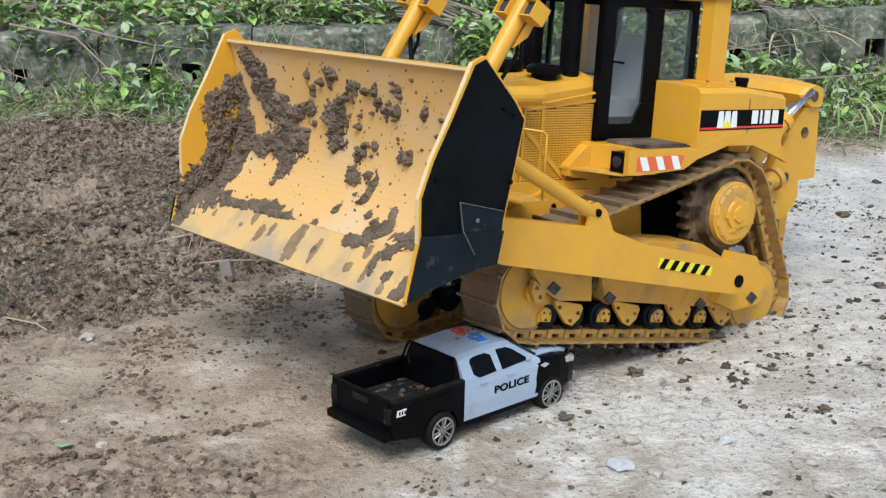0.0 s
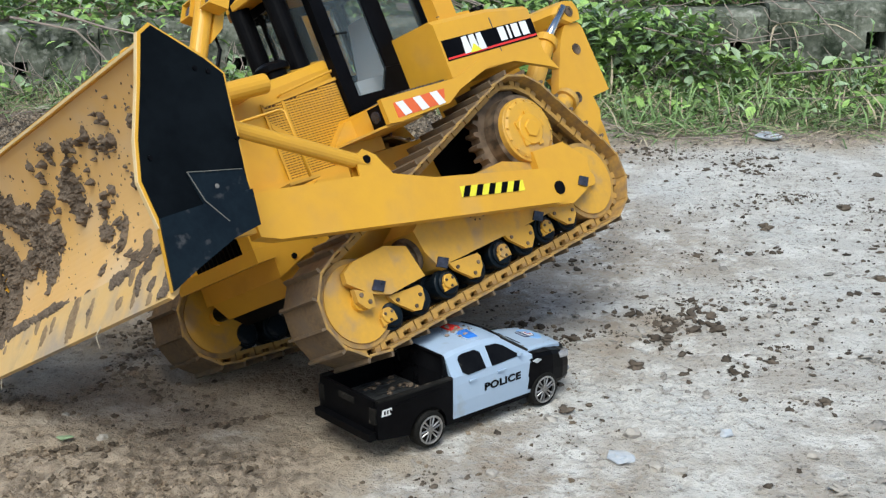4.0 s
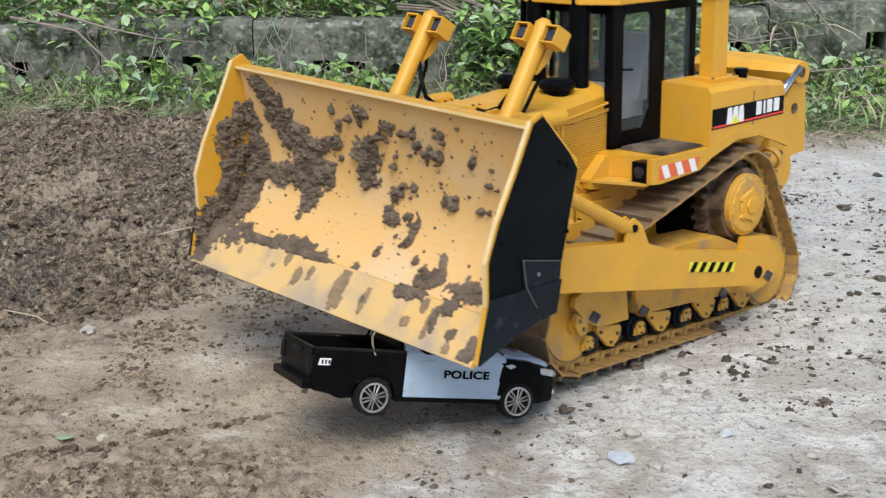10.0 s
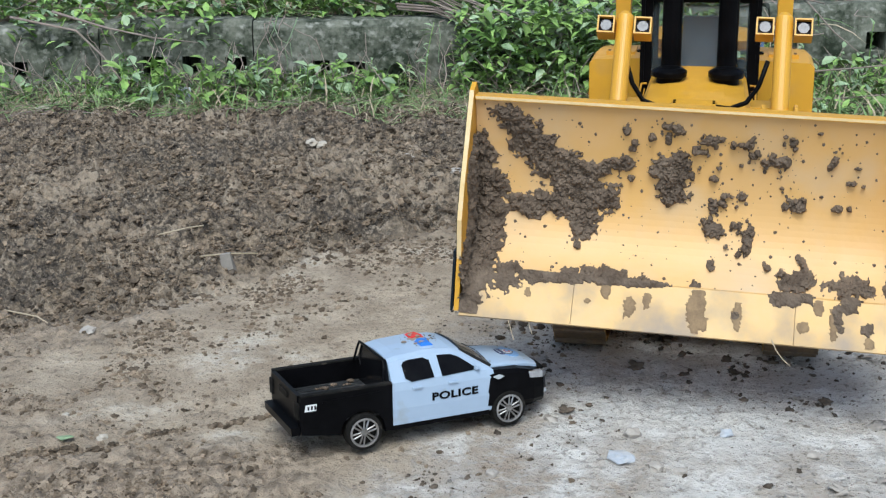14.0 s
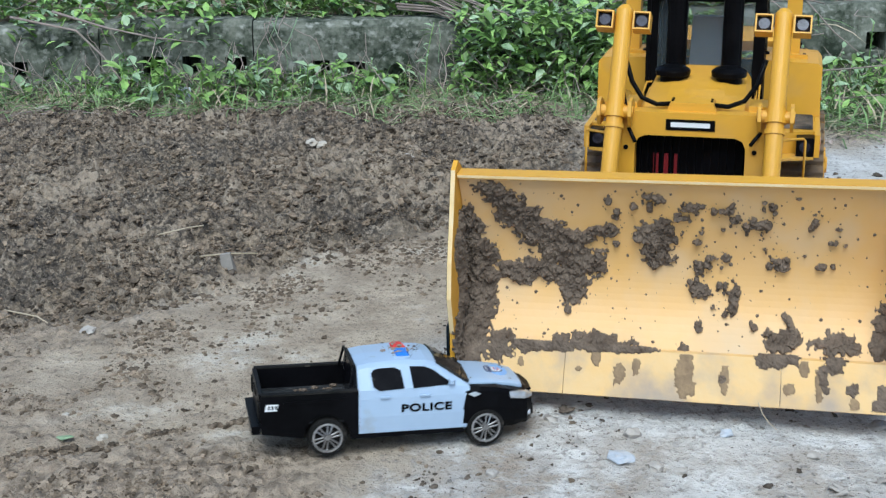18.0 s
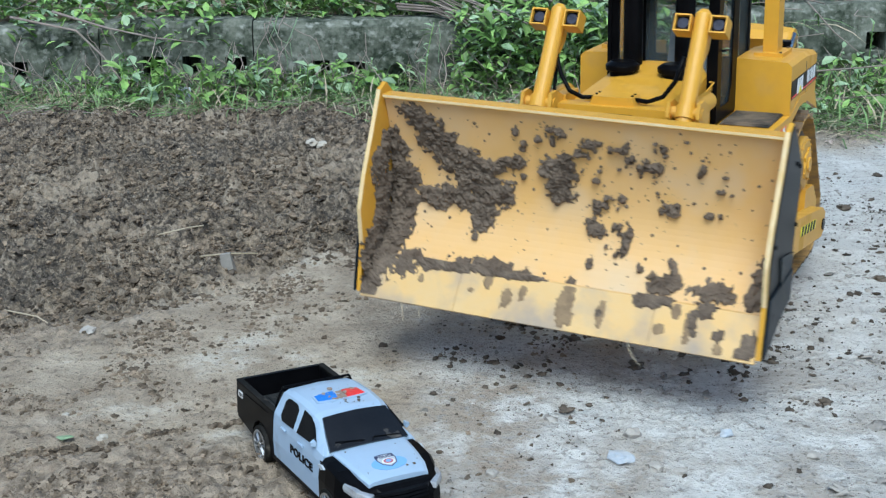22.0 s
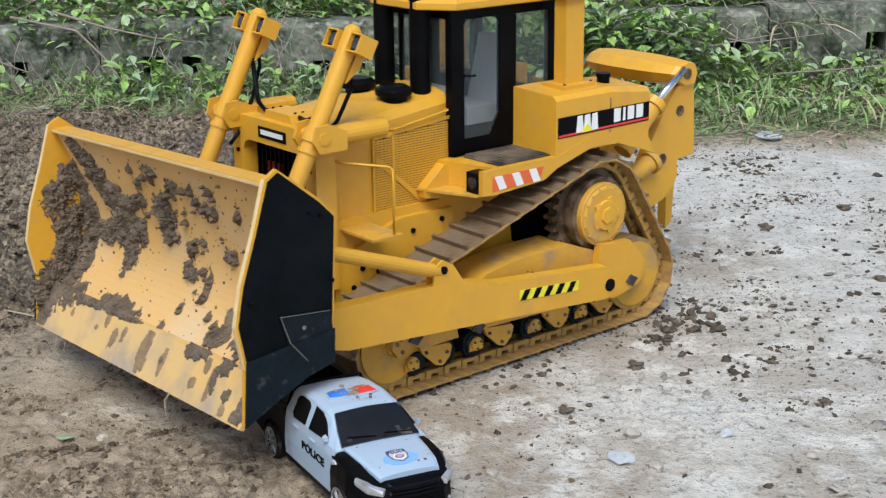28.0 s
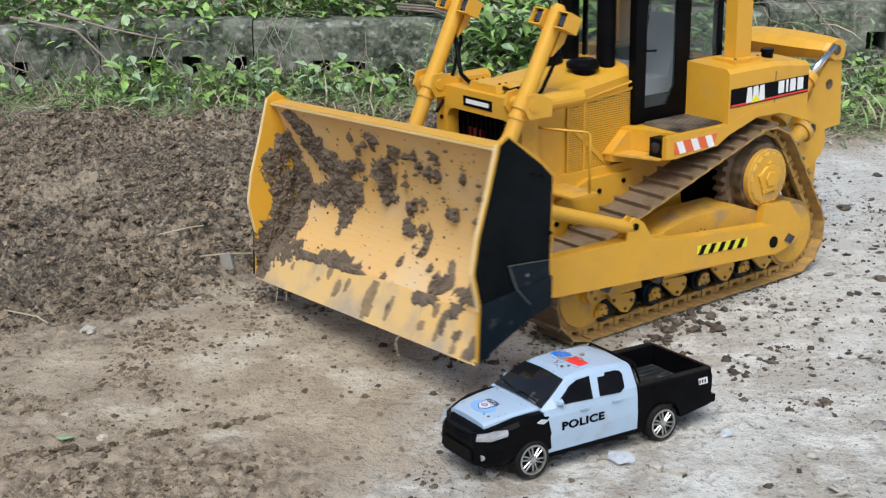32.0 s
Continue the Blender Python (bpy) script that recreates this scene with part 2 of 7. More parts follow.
def tilled(x, y):
    """How far a place belongs to the dug-over bed."""
    wob = 0.10 * (fbm(x, y, 7.0, 3) - 0.5)
    low = np.interp(x, (-2, -0.454, -0.345, -0.252, -0.148, -0.016, 0.152, 0.35), (1.2, 1.31, 1.34, 1.43, 1.52, 1.62, 1.75, 2.1))
    return smooth(-0.06, 0.06, y + wob - low) * (1 - smooth(2.3, 2.42, y + wob)) * (1 - smooth(0.16, 0.28, x + wob))


def patch(x, y):
    """The loose earth at the near edge of the bed."""
    wob = 0.07 * (fbm(x, y, 11.0, 5) - 0.5)
    near = (1 - smooth(1.0, 1.06, y + wob + 0.15 * (x + 0.2).clip(0, 1))) * (1 - smooth(-0.14, -0.07, x + wob))
    side = 0.75 * (1 - smooth(-0.34, -0.16, x + 1.5 * wob + 0.1 * (y - 1.1))) * smooth(0.34, 0.56, fbm(x, y * 2.2, 9.0, 15))
    return np.maximum(near, side)


def paved(x, y):
    """How far the pale screed is bare."""
    wob = 0.12 * (fbm(x, y, 8.0, 9) - 0.5)
    edge = np.interp(y, (0.0, 0.935, 1.043, 1.134, 1.255, 1.5, 1.914, 2.3), (-0.1, -0.08, -0.03, 0.0, 0.02, 0.08, 0.18, 0.2))
    return smooth(-0.05, 0.08, x + wob - edge) * (1 - 0.9 * smooth(1.98, 2.12, y + 1.2 * wob))


def stained(x, y):
    """How far earth is trodden into the screed."""
    return 1 - 0.8 * smooth(0.15, 0.45, x + 0.3 * (fbm(x, y, 6.0, 71) - 0.5))


def crumbs(x, y, scale, seed, octaves=4, gain=0.55):
    """Rounded lumps with sharp clefts between them, from 0 to 1."""
    total, amp, norm = 0 * x, 1.0, 0.0
    for o in range(octaves):
        a = 0.5 + 0.9 * o
        u, v = x * math.cos(a) - y * math.sin(a), x * math.sin(a) + y * math.cos(a)
        total = total + amp * np.abs(2 * value_noise(u + 3.7, v + 1.9, scale * 1.9**o, seed + 13 * o) - 1)
        norm += amp
        amp *= gain
    return total / norm


def heights(x, y):
    t, p = tilled(x, y), patch(x, y)
    lumps = fbm(x, y, 38.0, 21, 3, 0.6)
    fine = fbm(x, y, 130.0, 33, 2, 0.6)
    warp = 0.02 * (lumps - 0.5)
    crumb = crumbs(0.9 * x + warp, 1.15 * y - warp, 25.0, 21, 4, 0.7)
    bed = 0.052 * (crumb - 0.36) + 0.008 * (fine - 0.5) + 0.045 * (fbm(x * 0.7, y * 1.5, 7.0, 41) - 0.42)
    loose = 0.002 + 0.014 * (crumbs(x, y, 55.0, 24, 4, 0.7) - 0.36) + 0.007 * (fine - 0.5) + 0.006 * (lumps - 0.45)
    pits = smooth(0.60, 0.72, fbm(x, y, 60.0, 58, 3))
    plain = 0.0030 * (fbm(x, y, 16.0, 55, 4) - 0.5) + 0.0022 * (fine - 0.5) - 0.0022 * pits * smooth(0.45, 0.6, fbm(x, y, 5.0, 66, 2))
    far = smooth(2.25, 2.5, y) * 0.02 * fbm(x, y, 12.0, 61)
    return plain * (1 - t) * (1 - p) + bed * t + loose * p * (1 - t) + far


def axis_points(lo, hi, step, reach):
    inner = list(np.arange(lo, hi + step / 2, step))
    d, left, right = step, [], []
    a, b = inner[0], inner[-1]
    while b < reach:
        d *= 1.35
        a, b = a - d, b + d
        left.append(a)
        right.append(b)
    return np.array(left[::-1] + inner + right)


gx, gy = axis_points(-0.84, 0.84, 0.0031, 400), axis_points(0.86, 2.56, 0.0031, 400)
GX, GY = np.meshgrid(gx, gy)
GZ = heights(GX, GY)
inside = (np.abs(GX) < 3) & (GY > -1) & (GY < 4)
GZ = np.where(inside, GZ, 0)
nx, ny = len(gx), len(gy)
gm = bpy.data.meshes.new("ground")
gm.vertices.add(nx * ny)
gm.vertices.foreach_set("co", np.stack([GX, GY, GZ], -1).ravel())
idx = np.arange(nx * ny).reshape(ny, nx)
quads = np.stack([idx[:-1, :-1], idx[:-1, 1:], idx[1:, 1:], idx[1:, :-1]], -1).reshape(-1)
gm.loops.add(len(quads))
gm.loops.foreach_set("vertex_index", quads)
gm.polygons.add(len(quads) // 4)
gm.polygons.foreach_set("loop_start", np.arange(0, len(quads), 4))
gm.polygons.foreach_set("use_smooth", np.ones(len(quads) // 4, bool))
gm.update(calc_edges=True)
for nm, fn in (("bed", tilled), ("loose", patch), ("paved", paved), ("stain", stained)):
    at = gm.attributes.new(nm, "FLOAT", "POINT")
    at.data.foreach_set("value", fn(GX, GY).ravel())


def ground_material():
    m = bpy.data.materials.new("earth_and_screed")
    m.use_nodes = True
    nt = m.node_tree
    n, l = nt.nodes, nt.links
    bs = n["Principled BSDF"]
    bs.inputs["Roughness"].default_value = 0.9
    tc = n.new("ShaderNodeTexCoord")

    def nz(s, d=6.0, rough=0.6):
        t = n.new("ShaderNodeTexNoise")
        t.inputs["Scale"].default_value, t.inputs["Detail"].default_value, t.inputs["Roughness"].default_value = s, d, rough
        l.new(tc.outputs["Object"], t.inputs["Vector"])
        return t.outputs["Fac"]

    def rng(src, a, b, c=0.0, d=1.0):
        r = n.new("ShaderNodeMapRange")
        for k, v in zip(("From Min", "From Max", "To Min", "To Max"), (a, b, c, d)):
            r.inputs[k].default_value = v
        l.new(src, r.inputs["Value"])
        return r.outputs[0]

    def mixc(fac, a, b):
        x = n.new("ShaderNodeMix")
        x.data_type = "RGBA"
        l.new(fac, x.inputs["Factor"])
        for k, v in (("A", a), ("B", b)):
            if isinstance(v, tuple):
                x.inputs[k].default_value = (*v, 1)
            else:
                l.new(v, x.inputs[k])
        return x.outputs["Result"]

    def att(name):
        a = n.new("ShaderNodeAttribute")
        a.attribute_name = name
        return a.outputs["Fac"]

    def mul(a, b):
        x = n.new("ShaderNodeMath")
        x.operation = "MULTIPLY"
        for k, v in ((0, a), (1, b)):
            if isinstance(v, float):
                x.inputs[k].default_value = v
            else:
                l.new(v, x.inputs[k])
        return x.outputs[0]

    big, mid, small, grit = nz(3.5), nz(16.0, 8.0, 0.7), nz(70.0, 6.0, 0.7), nz(300.0, 3.0)
    blot, fleck = nz(8.0, 7.0, 0.62), nz(150.0, 4.0, 0.7)
    earth = mixc(rng(mid, 0.38, 0.60), (0.33, 0.262, 0.186), (0.50, 0.412, 0.305))
    earth = mixc(rng(small, 0.54, 0.66), earth, (0.22, 0.170, 0.122))
    earth = mixc(mul(rng(blot, 0.54, 0.64), rng(small, 0.38, 0.56)), earth, (0.60, 0.545, 0.455))
    earth = mixc(rng(grit, 0.60, 0.70), earth, (0.11, 0.088, 0.068))
    screed = mixc(rng(mid, 0.36, 0.62), (0.70, 0.675, 0.632), (0.545, 0.52, 0.478))
    screed = mixc(rng(blot, 0.52, 0.60), screed, (0.60, 0.588, 0.56))
    screed = mixc(mul(att("stain"), mul(rng(big, 0.41, 0.52), rng(mid, 0.40, 0.53))), screed, (0.36, 0.30, 0.235))
    screed = mixc(rng(small, 0.54, 0.62), screed, (0.40, 0.37, 0.335))
    screed = mixc(mul(rng(fleck, 0.56, 0.64), rng(mid, 0.40, 0.56)), screed, (0.22, 0.185, 0.15))
    screed = mixc(mul(rng(fleck, 0.36, 0.30), rng(mid, 0.60, 0.45)), screed, (0.80, 0.79, 0.76))
    screed = mixc(rng(grit, 0.63, 0.73), screed, (0.18, 0.155, 0.135))
    dug = mixc(rng(small, 0.42, 0.58), (0.055, 0.041, 0.029), (0.30, 0.232, 0.160))
    dug = mixc(mul(rng(big, 0.50, 0.60), rng(mid, 0.40, 0.52)), dug, (0.36, 0.288, 0.208))
    dug = mixc(mul(rng(mid, 0.46, 0.62), rng(fleck, 0.44, 0.58)), dug, (0.42, 0.35, 0.265))
    dug = mixc(mul(rng(blot, 0.55, 0.62), 0.3), dug, (0.27, 0.205, 0.14))
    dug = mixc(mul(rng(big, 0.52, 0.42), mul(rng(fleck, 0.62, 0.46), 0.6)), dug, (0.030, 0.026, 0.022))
    dug = mixc(rng(grit, 0.56, 0.72), dug, (0.25, 0.21, 0.17))
    crevice_shade, crumb = nz(80.0, 6.0, 0.75), nz(95.0, 6.0, 0.75)
    # dark noise specks paint the shade of crevices into the bed's colour
    dug = mixc(mul(rng(crevice_shade, 0.49, 0.40), 0.85), dug, (0.026, 0.021, 0.016))
    dug = mixc(mul(rng(crumb, 0.55, 0.66), 0.6), dug, (0.45, 0.36, 0.26))
    loose = mixc(rng(small, 0.38, 0.60), (0.150, 0.115, 0.082), (0.40, 0.318, 0.232))
    base = mixc(att("paved"), earth, screed)
    base = mixc(att("loose"), base, loose)
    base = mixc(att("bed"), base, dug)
    l.new(base, bs.inputs["Base Color"])
    bump = n.new("ShaderNodeBump")
    bump.inputs["Strength"].default_value, bump.inputs["Distance"].default_value = 1.0, 0.006
    add = n.new("ShaderNodeMath")
    l.new(small, add.inputs[0])
    l.new(mul(fleck, 0.8), add.inputs[1])
    l.new(add.outputs[0], bump.inputs["Height"])
    l.new(bump.outputs[0], bs.inputs["Normal"])
    return m


gm.materials.append(ground_material())
tagged(new("ground", gm), "dug-over brown earth beside pale dusty concrete screed", "ground", kind="structure")


def ground_z(x, y):
    return float(heights(np.array([float(x)]), np.array([float(y)]))[0])


# ---- old concrete kerb wall with drain holes ----
WALL_Y, WALL_T = 2.52, 0.09
HOLES = [(-0.778, 0.054, 0.020), (-0.530, 0.056, 0.026), (-0.459, 0.058, 0.023), (-0.378, 0.053, 0.026), (-0.222, 0.046, 0.023), (-0.156, 0.043, 0.023), (0.06, 0.055, 0.022), (0.17, 0.058, 0.022), (0.30, 0.06, 0.022), (0.55, 0.07, 0.022), (0.805, 0.083, 0.024)]


def kerb_block(x0, x1, top, holes):
    """A cast block pierced by square-ish holes, its face uneven."""
    cuts = [x0, x1] + [h[0] + s * h[2] * 0.76 for h in holes for s in (-1, 1)]
    xs = sorted(cuts + [v for v in np.arange(x0, x1, 0.02) if min(abs(v - c) for c in cuts) > 0.002])
    zs = sorted({0.0, 0.02, 0.04, top, top - 0.012, top - 0.03} | {h[1] + s * h[2] * 0.76 for h in holes for s in (-1, 1)})
    bm = B()
    V = {}

    def vert(x, z, k):
        key = (round(x, 5), round(z, 5), k)
        if key not in V:
            n3 = noise.noise(Vector((x * 9, z * 14, 3.1))) * 0.006 + noise.noise(Vector((x * 40, z * 40, 1.7))) * 0.0025
            back = 0.012 * max(0.0, (z - (top - 0.02)) / 0.02) ** 2
            zz = z + (noise.noise(Vector((x * 12, 0, 9))) * 0.006 if z == top else 0)
            V[key] = bm.verts.new((x, WALL_Y + n3 + back + (0.085 if k else 0), zz))
        return V[key]

    open_cells = set()
    for i in range(len(xs) - 1):
        for j in range(len(zs) - 1):
            cx, cz = (xs[i] + xs[i + 1]) / 2, (zs[j] + zs[j + 1]) / 2
            if any(abs(cx - h[0]) < h[2] * 0.76 and abs(cz - h[1]) < h[2] * 0.76 for h in holes):
                open_cells.add((i, j))
    for i in range(len(xs) - 1):
        for j in range(len(zs) - 1):
            k = 1 if (i, j) in open_cells else 0
            q = [(xs[i], zs[j]), (xs[i + 1], zs[j]), (xs[i + 1], zs[j + 1]), (xs[i], zs[j + 1])]
            bm.faces.new([vert(x, z, k) for x, z in q])
            if k:
                for (di, dj), (a, b) in (((-1, 0), (0, 3)), ((1, 0), (1, 2)), ((0, -1), (0, 1)), ((0, 1), (3, 2))):
                    if (i + di, j + dj) not in open_cells:
                        bm.faces.new((vert(*q[a], 0), vert(*q[b], 0), vert(*q[b], 1), vert(*q[a], 1)))
    top_row = [vert(x, top, 0) for x in xs]
    back_row = [bm.verts.new((x, WALL_Y + WALL_T, top)) for x in xs]
    foot_row = [bm.verts.new((x, WALL_Y + WALL_T, 0)) for x in xs]
    for i in range(len(xs) - 1):
        bm.faces.new((top_row[i], top_row[i + 1], back_row[i + 1], back_row[i]))
        bm.faces.new((back_row[i], back_row[i + 1], foot_row[i + 1], foot_row[i]))
    for s in (0, -1):
        side = [vert(xs[s], z, 0) for z in zs] + [back_row[s], foot_row[s]]
        bm.faces.new(side)
    return bm


wall = thing("wall", "low weathered concrete kerb wall with drain holes", "wall", kind="structure")
wx = -1.75
for k, width in enumerate((0.55, 0.573, 0.284, 0.45, 0.5, 0.6, 0.55)):
    top = 0.128 + 0.004 * k + 0.004 * ((k * 7) % 3 - 1)
    inner = [h for h in HOLES if wx + 0.018 < h[0] < wx + width - 0.018]
    part("block", kerb_block(wx, wx + width - 0.0025, top, inner), CONCRETE_OLD, wall, smooth=False)
    wx += width
bm = B()
ring(bm, (-0.081, 0, 0.044), 0.037, 0.015, WALL_Y - 0.02, WALL_Y + 0.03, 26)
part("drain_pipe", bm, CONCRETE_OLD, wall, "round concrete drain pipe end", smooth=False)
# dark disc stands in for the shade inside the pipe
bm = B()
tube(bm, (-0.081, WALL_Y + 0.0, 0.044), (-0.081, WALL_Y + 0.012, 0.044), 0.016)
part("pipe_mouth", bm, HOLE, wall)
# the bank behind
bm = B()
rows = []
for yy, zz in ((WALL_Y + 0.06, 0.11), (2.9, 0.16), (3.4, 0.3), (4.2, 0.6), (6.0, 1.2), (9, 1.9), (14, 2.4)):
    rows.append([(x, yy, zz + 0.03 * noise.noise(Vector((x * 3, yy * 3, 0)))) for x in np.linspace(-6, 6, 60)])
loft(bm, rows, close=False)
tagged(part("bank", bm, CLOD), "earth bank overgrown with weeds behind the wall", "bank", kind="structure")


# ---- toy bulldozer: x ahead, y to its left, origin on the ground ----
dozer = thing("toy_bulldozer", "yellow model bulldozer with a muddy blade and steel tracks", "bulldozer")
PIVOT = Vector((-0.1139, 0, 0.0596))
PINS = Vector((0.2367, 0, 0.1127))
MOLD = [(0.2745, 0.241), (0.269, 0.228), (0.263, 0.205), (0.2585, 0.182), (0.2575, 0.160), (0.261, 0.140), (0.270, 0.122), (0.283, 0.106), (0.299, 0.093)]
LIP = (0.322, 0.066)
bend = np.polyfit([p[1] for p in MOLD], [p[0] for p in MOLD], 5)
MOLD = [(float(np.polyval(bend, z)), float(z)) for z in np.linspace(0.241, 0.093, 30)]


def mold_x(z):
    return float(np.interp(z, [p[1] for p in MOLD[::-1]], [p[0] for p in MOLD[::-1]]))


def build_blade():
    bm = B()
    back = [(x - 0.006, z) for x, z in MOLD[::-1]]
    prism(bm, MOLD + back, -0.183, 0.183)
    blade = part("blade", bm, YELLOW_WORN, dozer, "yellow blade smeared with mud")
    bm = B()
    box(bm, 0.262, 0.278, -0.183, 0.183, 0.2412, 0.2450)
    rim = part("top_rim", bm, YELLOW, blade, bevel=0.001)
    part("worn_edge", box(B(), 0.2780, 0.2785, -0.1825, 0.1825, 0.2420, 0.2443), PALE_EDGE, rim, "edge scraped pale")
    side = [(0.269, 0.2545), (0.280, 0.2490), (0.294, 0.213), (0.3105, 0.175), (0.3190, 0.146), (0.3155, 0.112), (0.322, 0.068), (0.300, 0.078), (0.262, 0.092), (0.238, 0.096), (0.222, 0.209), (0.234, 0.224)]
    for s in (1, -1):
        bm = B()
        prism(bm, side, s * 0.1835, s * 0.1875)
        plate = part("side_plate", bm, YELLOW, blade, bevel=0.0007)
        for p, q in zip(side[1:5], side[2:6]):
            d = Vector((q[0] - p[0], q[1] - p[1])).normalized()
            o = Vector((-d.y, d.x)) * 0.0007
            bm = B()
            prism(bm, [p, q, (q[0] + o.x, q[1] + o.y), (p[0] + o.x, p[1] + o.y)], s * 0.1836, s * 0.1874)
            part("worn_edge", bm, PALE_EDGE, plate, "edge scraped pale")
        bm = B()
        inner = [(0.2685, 0.2520), (0.278, 0.247), (0.292, 0.212), (0.3085, 0.174), (0.3167, 0.146), (0.3132, 0.112), (0.3185, 0.071), (0.300, 0.080), (0.262, 0.094), (0.240, 0.098), (0.224, 0.2085), (0.2355, 0.222)]
        prism(bm, inner, s * 0.1876, s * 0.1884)
        part("side_cover", bm, BLACK_SIDE, blade, "black outer face")
        bm = B()
        prism(bm, [(0.3145, 0.118), (0.3225, 0.068), (0.300, 0.0775), (0.262, 0.0915), (0.2385, 0.0955), (0.235, 0.122)], s * 0.1886, s * 0.1906)
        part("wear_plate", bm, WEAR_BLACK, blade, "scuffed dusty wear plate", bevel=0.0006)
        bm = B()
        prism(bm, [(0.2822, 0.1440), (0.2365, 0.1372), (0.2365, 0.1222), (0.277, 0.1192)], s * 0.1886, s * 0.1896)
        part("side_film", bm, WEAR_BLACK, blade, "scuffed black film")
        for poly in ([(0.283, 0.1440), (0.2826, 0.1446), (0.238, 0.1378), (0.238, 0.1373)], [(0.2826, 0.1446), (0.2818, 0.1446), (0.2757, 0.122), (0.2766, 0.122)], [(0.2766, 0.122), (0.2757, 0.1222), (0.2622, 0.1037), (0.2629, 0.1035)]):
            bm = B()
            prism(bm, poly, s * 0.1907, s * 0.1909)
            part("scratch", bm, SCRATCH, blade, "pale scratch")
        for x, z in ((0.236, 0.212), (0.246, 0.216), (0.232, 0.16), (0.262, 0.13), (0.243, 0.106), (0.305, 0.16)):
            bm = B()
            tube(bm, (x, s * 0.188, z), (x, s * 0.1898, z), 0.0018, seg=8)
            part("bolt", bm, BLACK_DUSTY if z < 0.15 else BLACK, blade)
    cuts = (-0.183, -0.0885, 0.0925, 0.183)
    for a, b in zip(cuts, cuts[1:]):
        bm = B()
        prism(bm, [(0.2965, 0.0985), (0.3005, 0.0985), (0.3245, 0.0655), (0.3215, 0.0635), (0.316, 0.066), (0.293, 0.097)], a + 0.0002, b - 0.0002)
        part("cutting_edge", bm, EDGE_WORN, blade, "scraped yellow cutting edge", bevel=0.0006)
    for s in (1, -1):
        bm = B()
        prism(bm, [(0.224, 0.118), (0.238, 0.108), (0.255, 0.135), (0.2505, 0.165), (0.238, 0.152), (0.224, 0.138)], s * 0.067, s * 0.077)
        part("bracket", bm, YELLOW, blade)
    for y in (-0.12, -0.04, 0.04, 0.12):
        bm = B()
        prism(bm, [(0.259, 0.228), (0.2505, 0.16), (0.260, 0.122), (0.273, 0.105), (0.245, 0.105), (0.240, 0.16), (0.252, 0.228)], y - 0.002, y + 0.002)
        part("rib", bm, YELLOW, blade)
    return blade


def mud_sheet(bm, inside, u0, u1, v0, v1, step, thick, seed, place):
    """Mud stuck on a face: uneven cells whose centre is inside, thick and lumpy in the middle."""
    V, F = {}, {}

    def field(u, v):
        key = (round(u / step * 2), round(v / step * 2))
        if key not in F:
            F[key] = inside(u, v)
        return F[key]

    def vert(i, j):
        if (i, j) not in V:
            u, v = u0 + i * step, v0 + j * step
            d = field(u, v)
            lump = abs(noise.noise(Vector((u * 95, v * 95, seed)))) * 1.1 + 0.7 * abs(noise.noise(Vector((u * 240, v * 240, seed)))) + 0.35 * noise.noise(Vector((u * 620, v * 620, seed)))
            t = 0.0005 + thick * min(1.0, max(0.0, d) * 1.9) * (0.25 + lump)
            if d < 0.0:
                t = -0.0012
            V[(i, j)] = bm.verts.new(place(u + step * 0.42 * noise.noise(Vector((i * 0.73, j * 0.71, 5.0))), v + step * 0.42 * noise.noise(Vector((i * 0.73, j * 0.71, 9.0))), t))
        return V[(i, j)]

    for i in range(int((u1 - u0) / step)):
        for j in range(int((v1 - v0) / step)):
            if field(u0 + (i + 0.5) * step, v0 + (j + 0.5) * step) > -0.10:
                bm.faces.new((vert(i, j), vert(i + 1, j), vert(i + 1, j + 1), vert(i, j + 1)))


# patches of mud: across, up, half width, half height, lean
THICK_MUD = [(-0.182, 0.196, 0.010, 0.017, 0), (-0.176, 0.172, 0.016, 0.022, 0), (-0.168, 0.146, 0.017, 0.022, 0), (-0.170, 0.120, 0.015, 0.022, 0), (-0.172, 0.100, 0.014, 0.016, 0), (-0.146, 0.219, 0.016, 0.016, -0.6), (-0.132, 0.203, 0.020, 0.017, -0.6), (-0.116, 0.188, 0.023, 0.017, -0.4), (-0.100, 0.174, 0.022, 0.018, -0.3), (-0.081, 0.184, 0.016, 0.009, 0), (-0.085, 0.160, 0.021, 0.016, 0), (-0.088, 0.140, 0.011, 0.018, 0.1), (-0.115, 0.152, 0.022, 0.010, 0), (-0.141, 0.150, 0.018, 0.009, 0), (-0.060, 0.190, 0.012, 0.006, 0.5), (-0.016, 0.186, 0.018, 0.018, 0), (-0.011, 0.169, 0.010, 0.012, 0)]
MUD_SPATTER = [(-0.013, 0.224, 0.0072, 0.0061, -0.3), (-0.02, 0.22, 0.0034, 0.0035, 0), (0.015, 0.217, 0.0102, 0.0061, 0), (0.009, 0.206, 0.006, 0.0035, 0), (0.046, 0.215, 0.006, 0.0087, 0.5), (0.052, 0.209, 0.0034, 0.0035, 0), (0.071, 0.202, 0.0111, 0.0056, -0.2), (0.081, 0.219, 0.0043, 0.0048, 0), (0.114, 0.205, 0.0047, 0.0074, 0.3), (0.129, 0.187, 0.006, 0.003, 0), (0.082, 0.179, 0.0021, 0.0022, 0), (0.021, 0.158, 0.0047, 0.0078, 0), (0.027, 0.163, 0.0038, 0.0039, 0), (0.024, 0.14, 0.0102, 0.0078, 0), (0.016, 0.141, 0.0043, 0.0035, 0), (0.051, 0.134, 0.0055, 0.0156, 0.2), (0.043, 0.145, 0.0026, 0.0043, 0)]
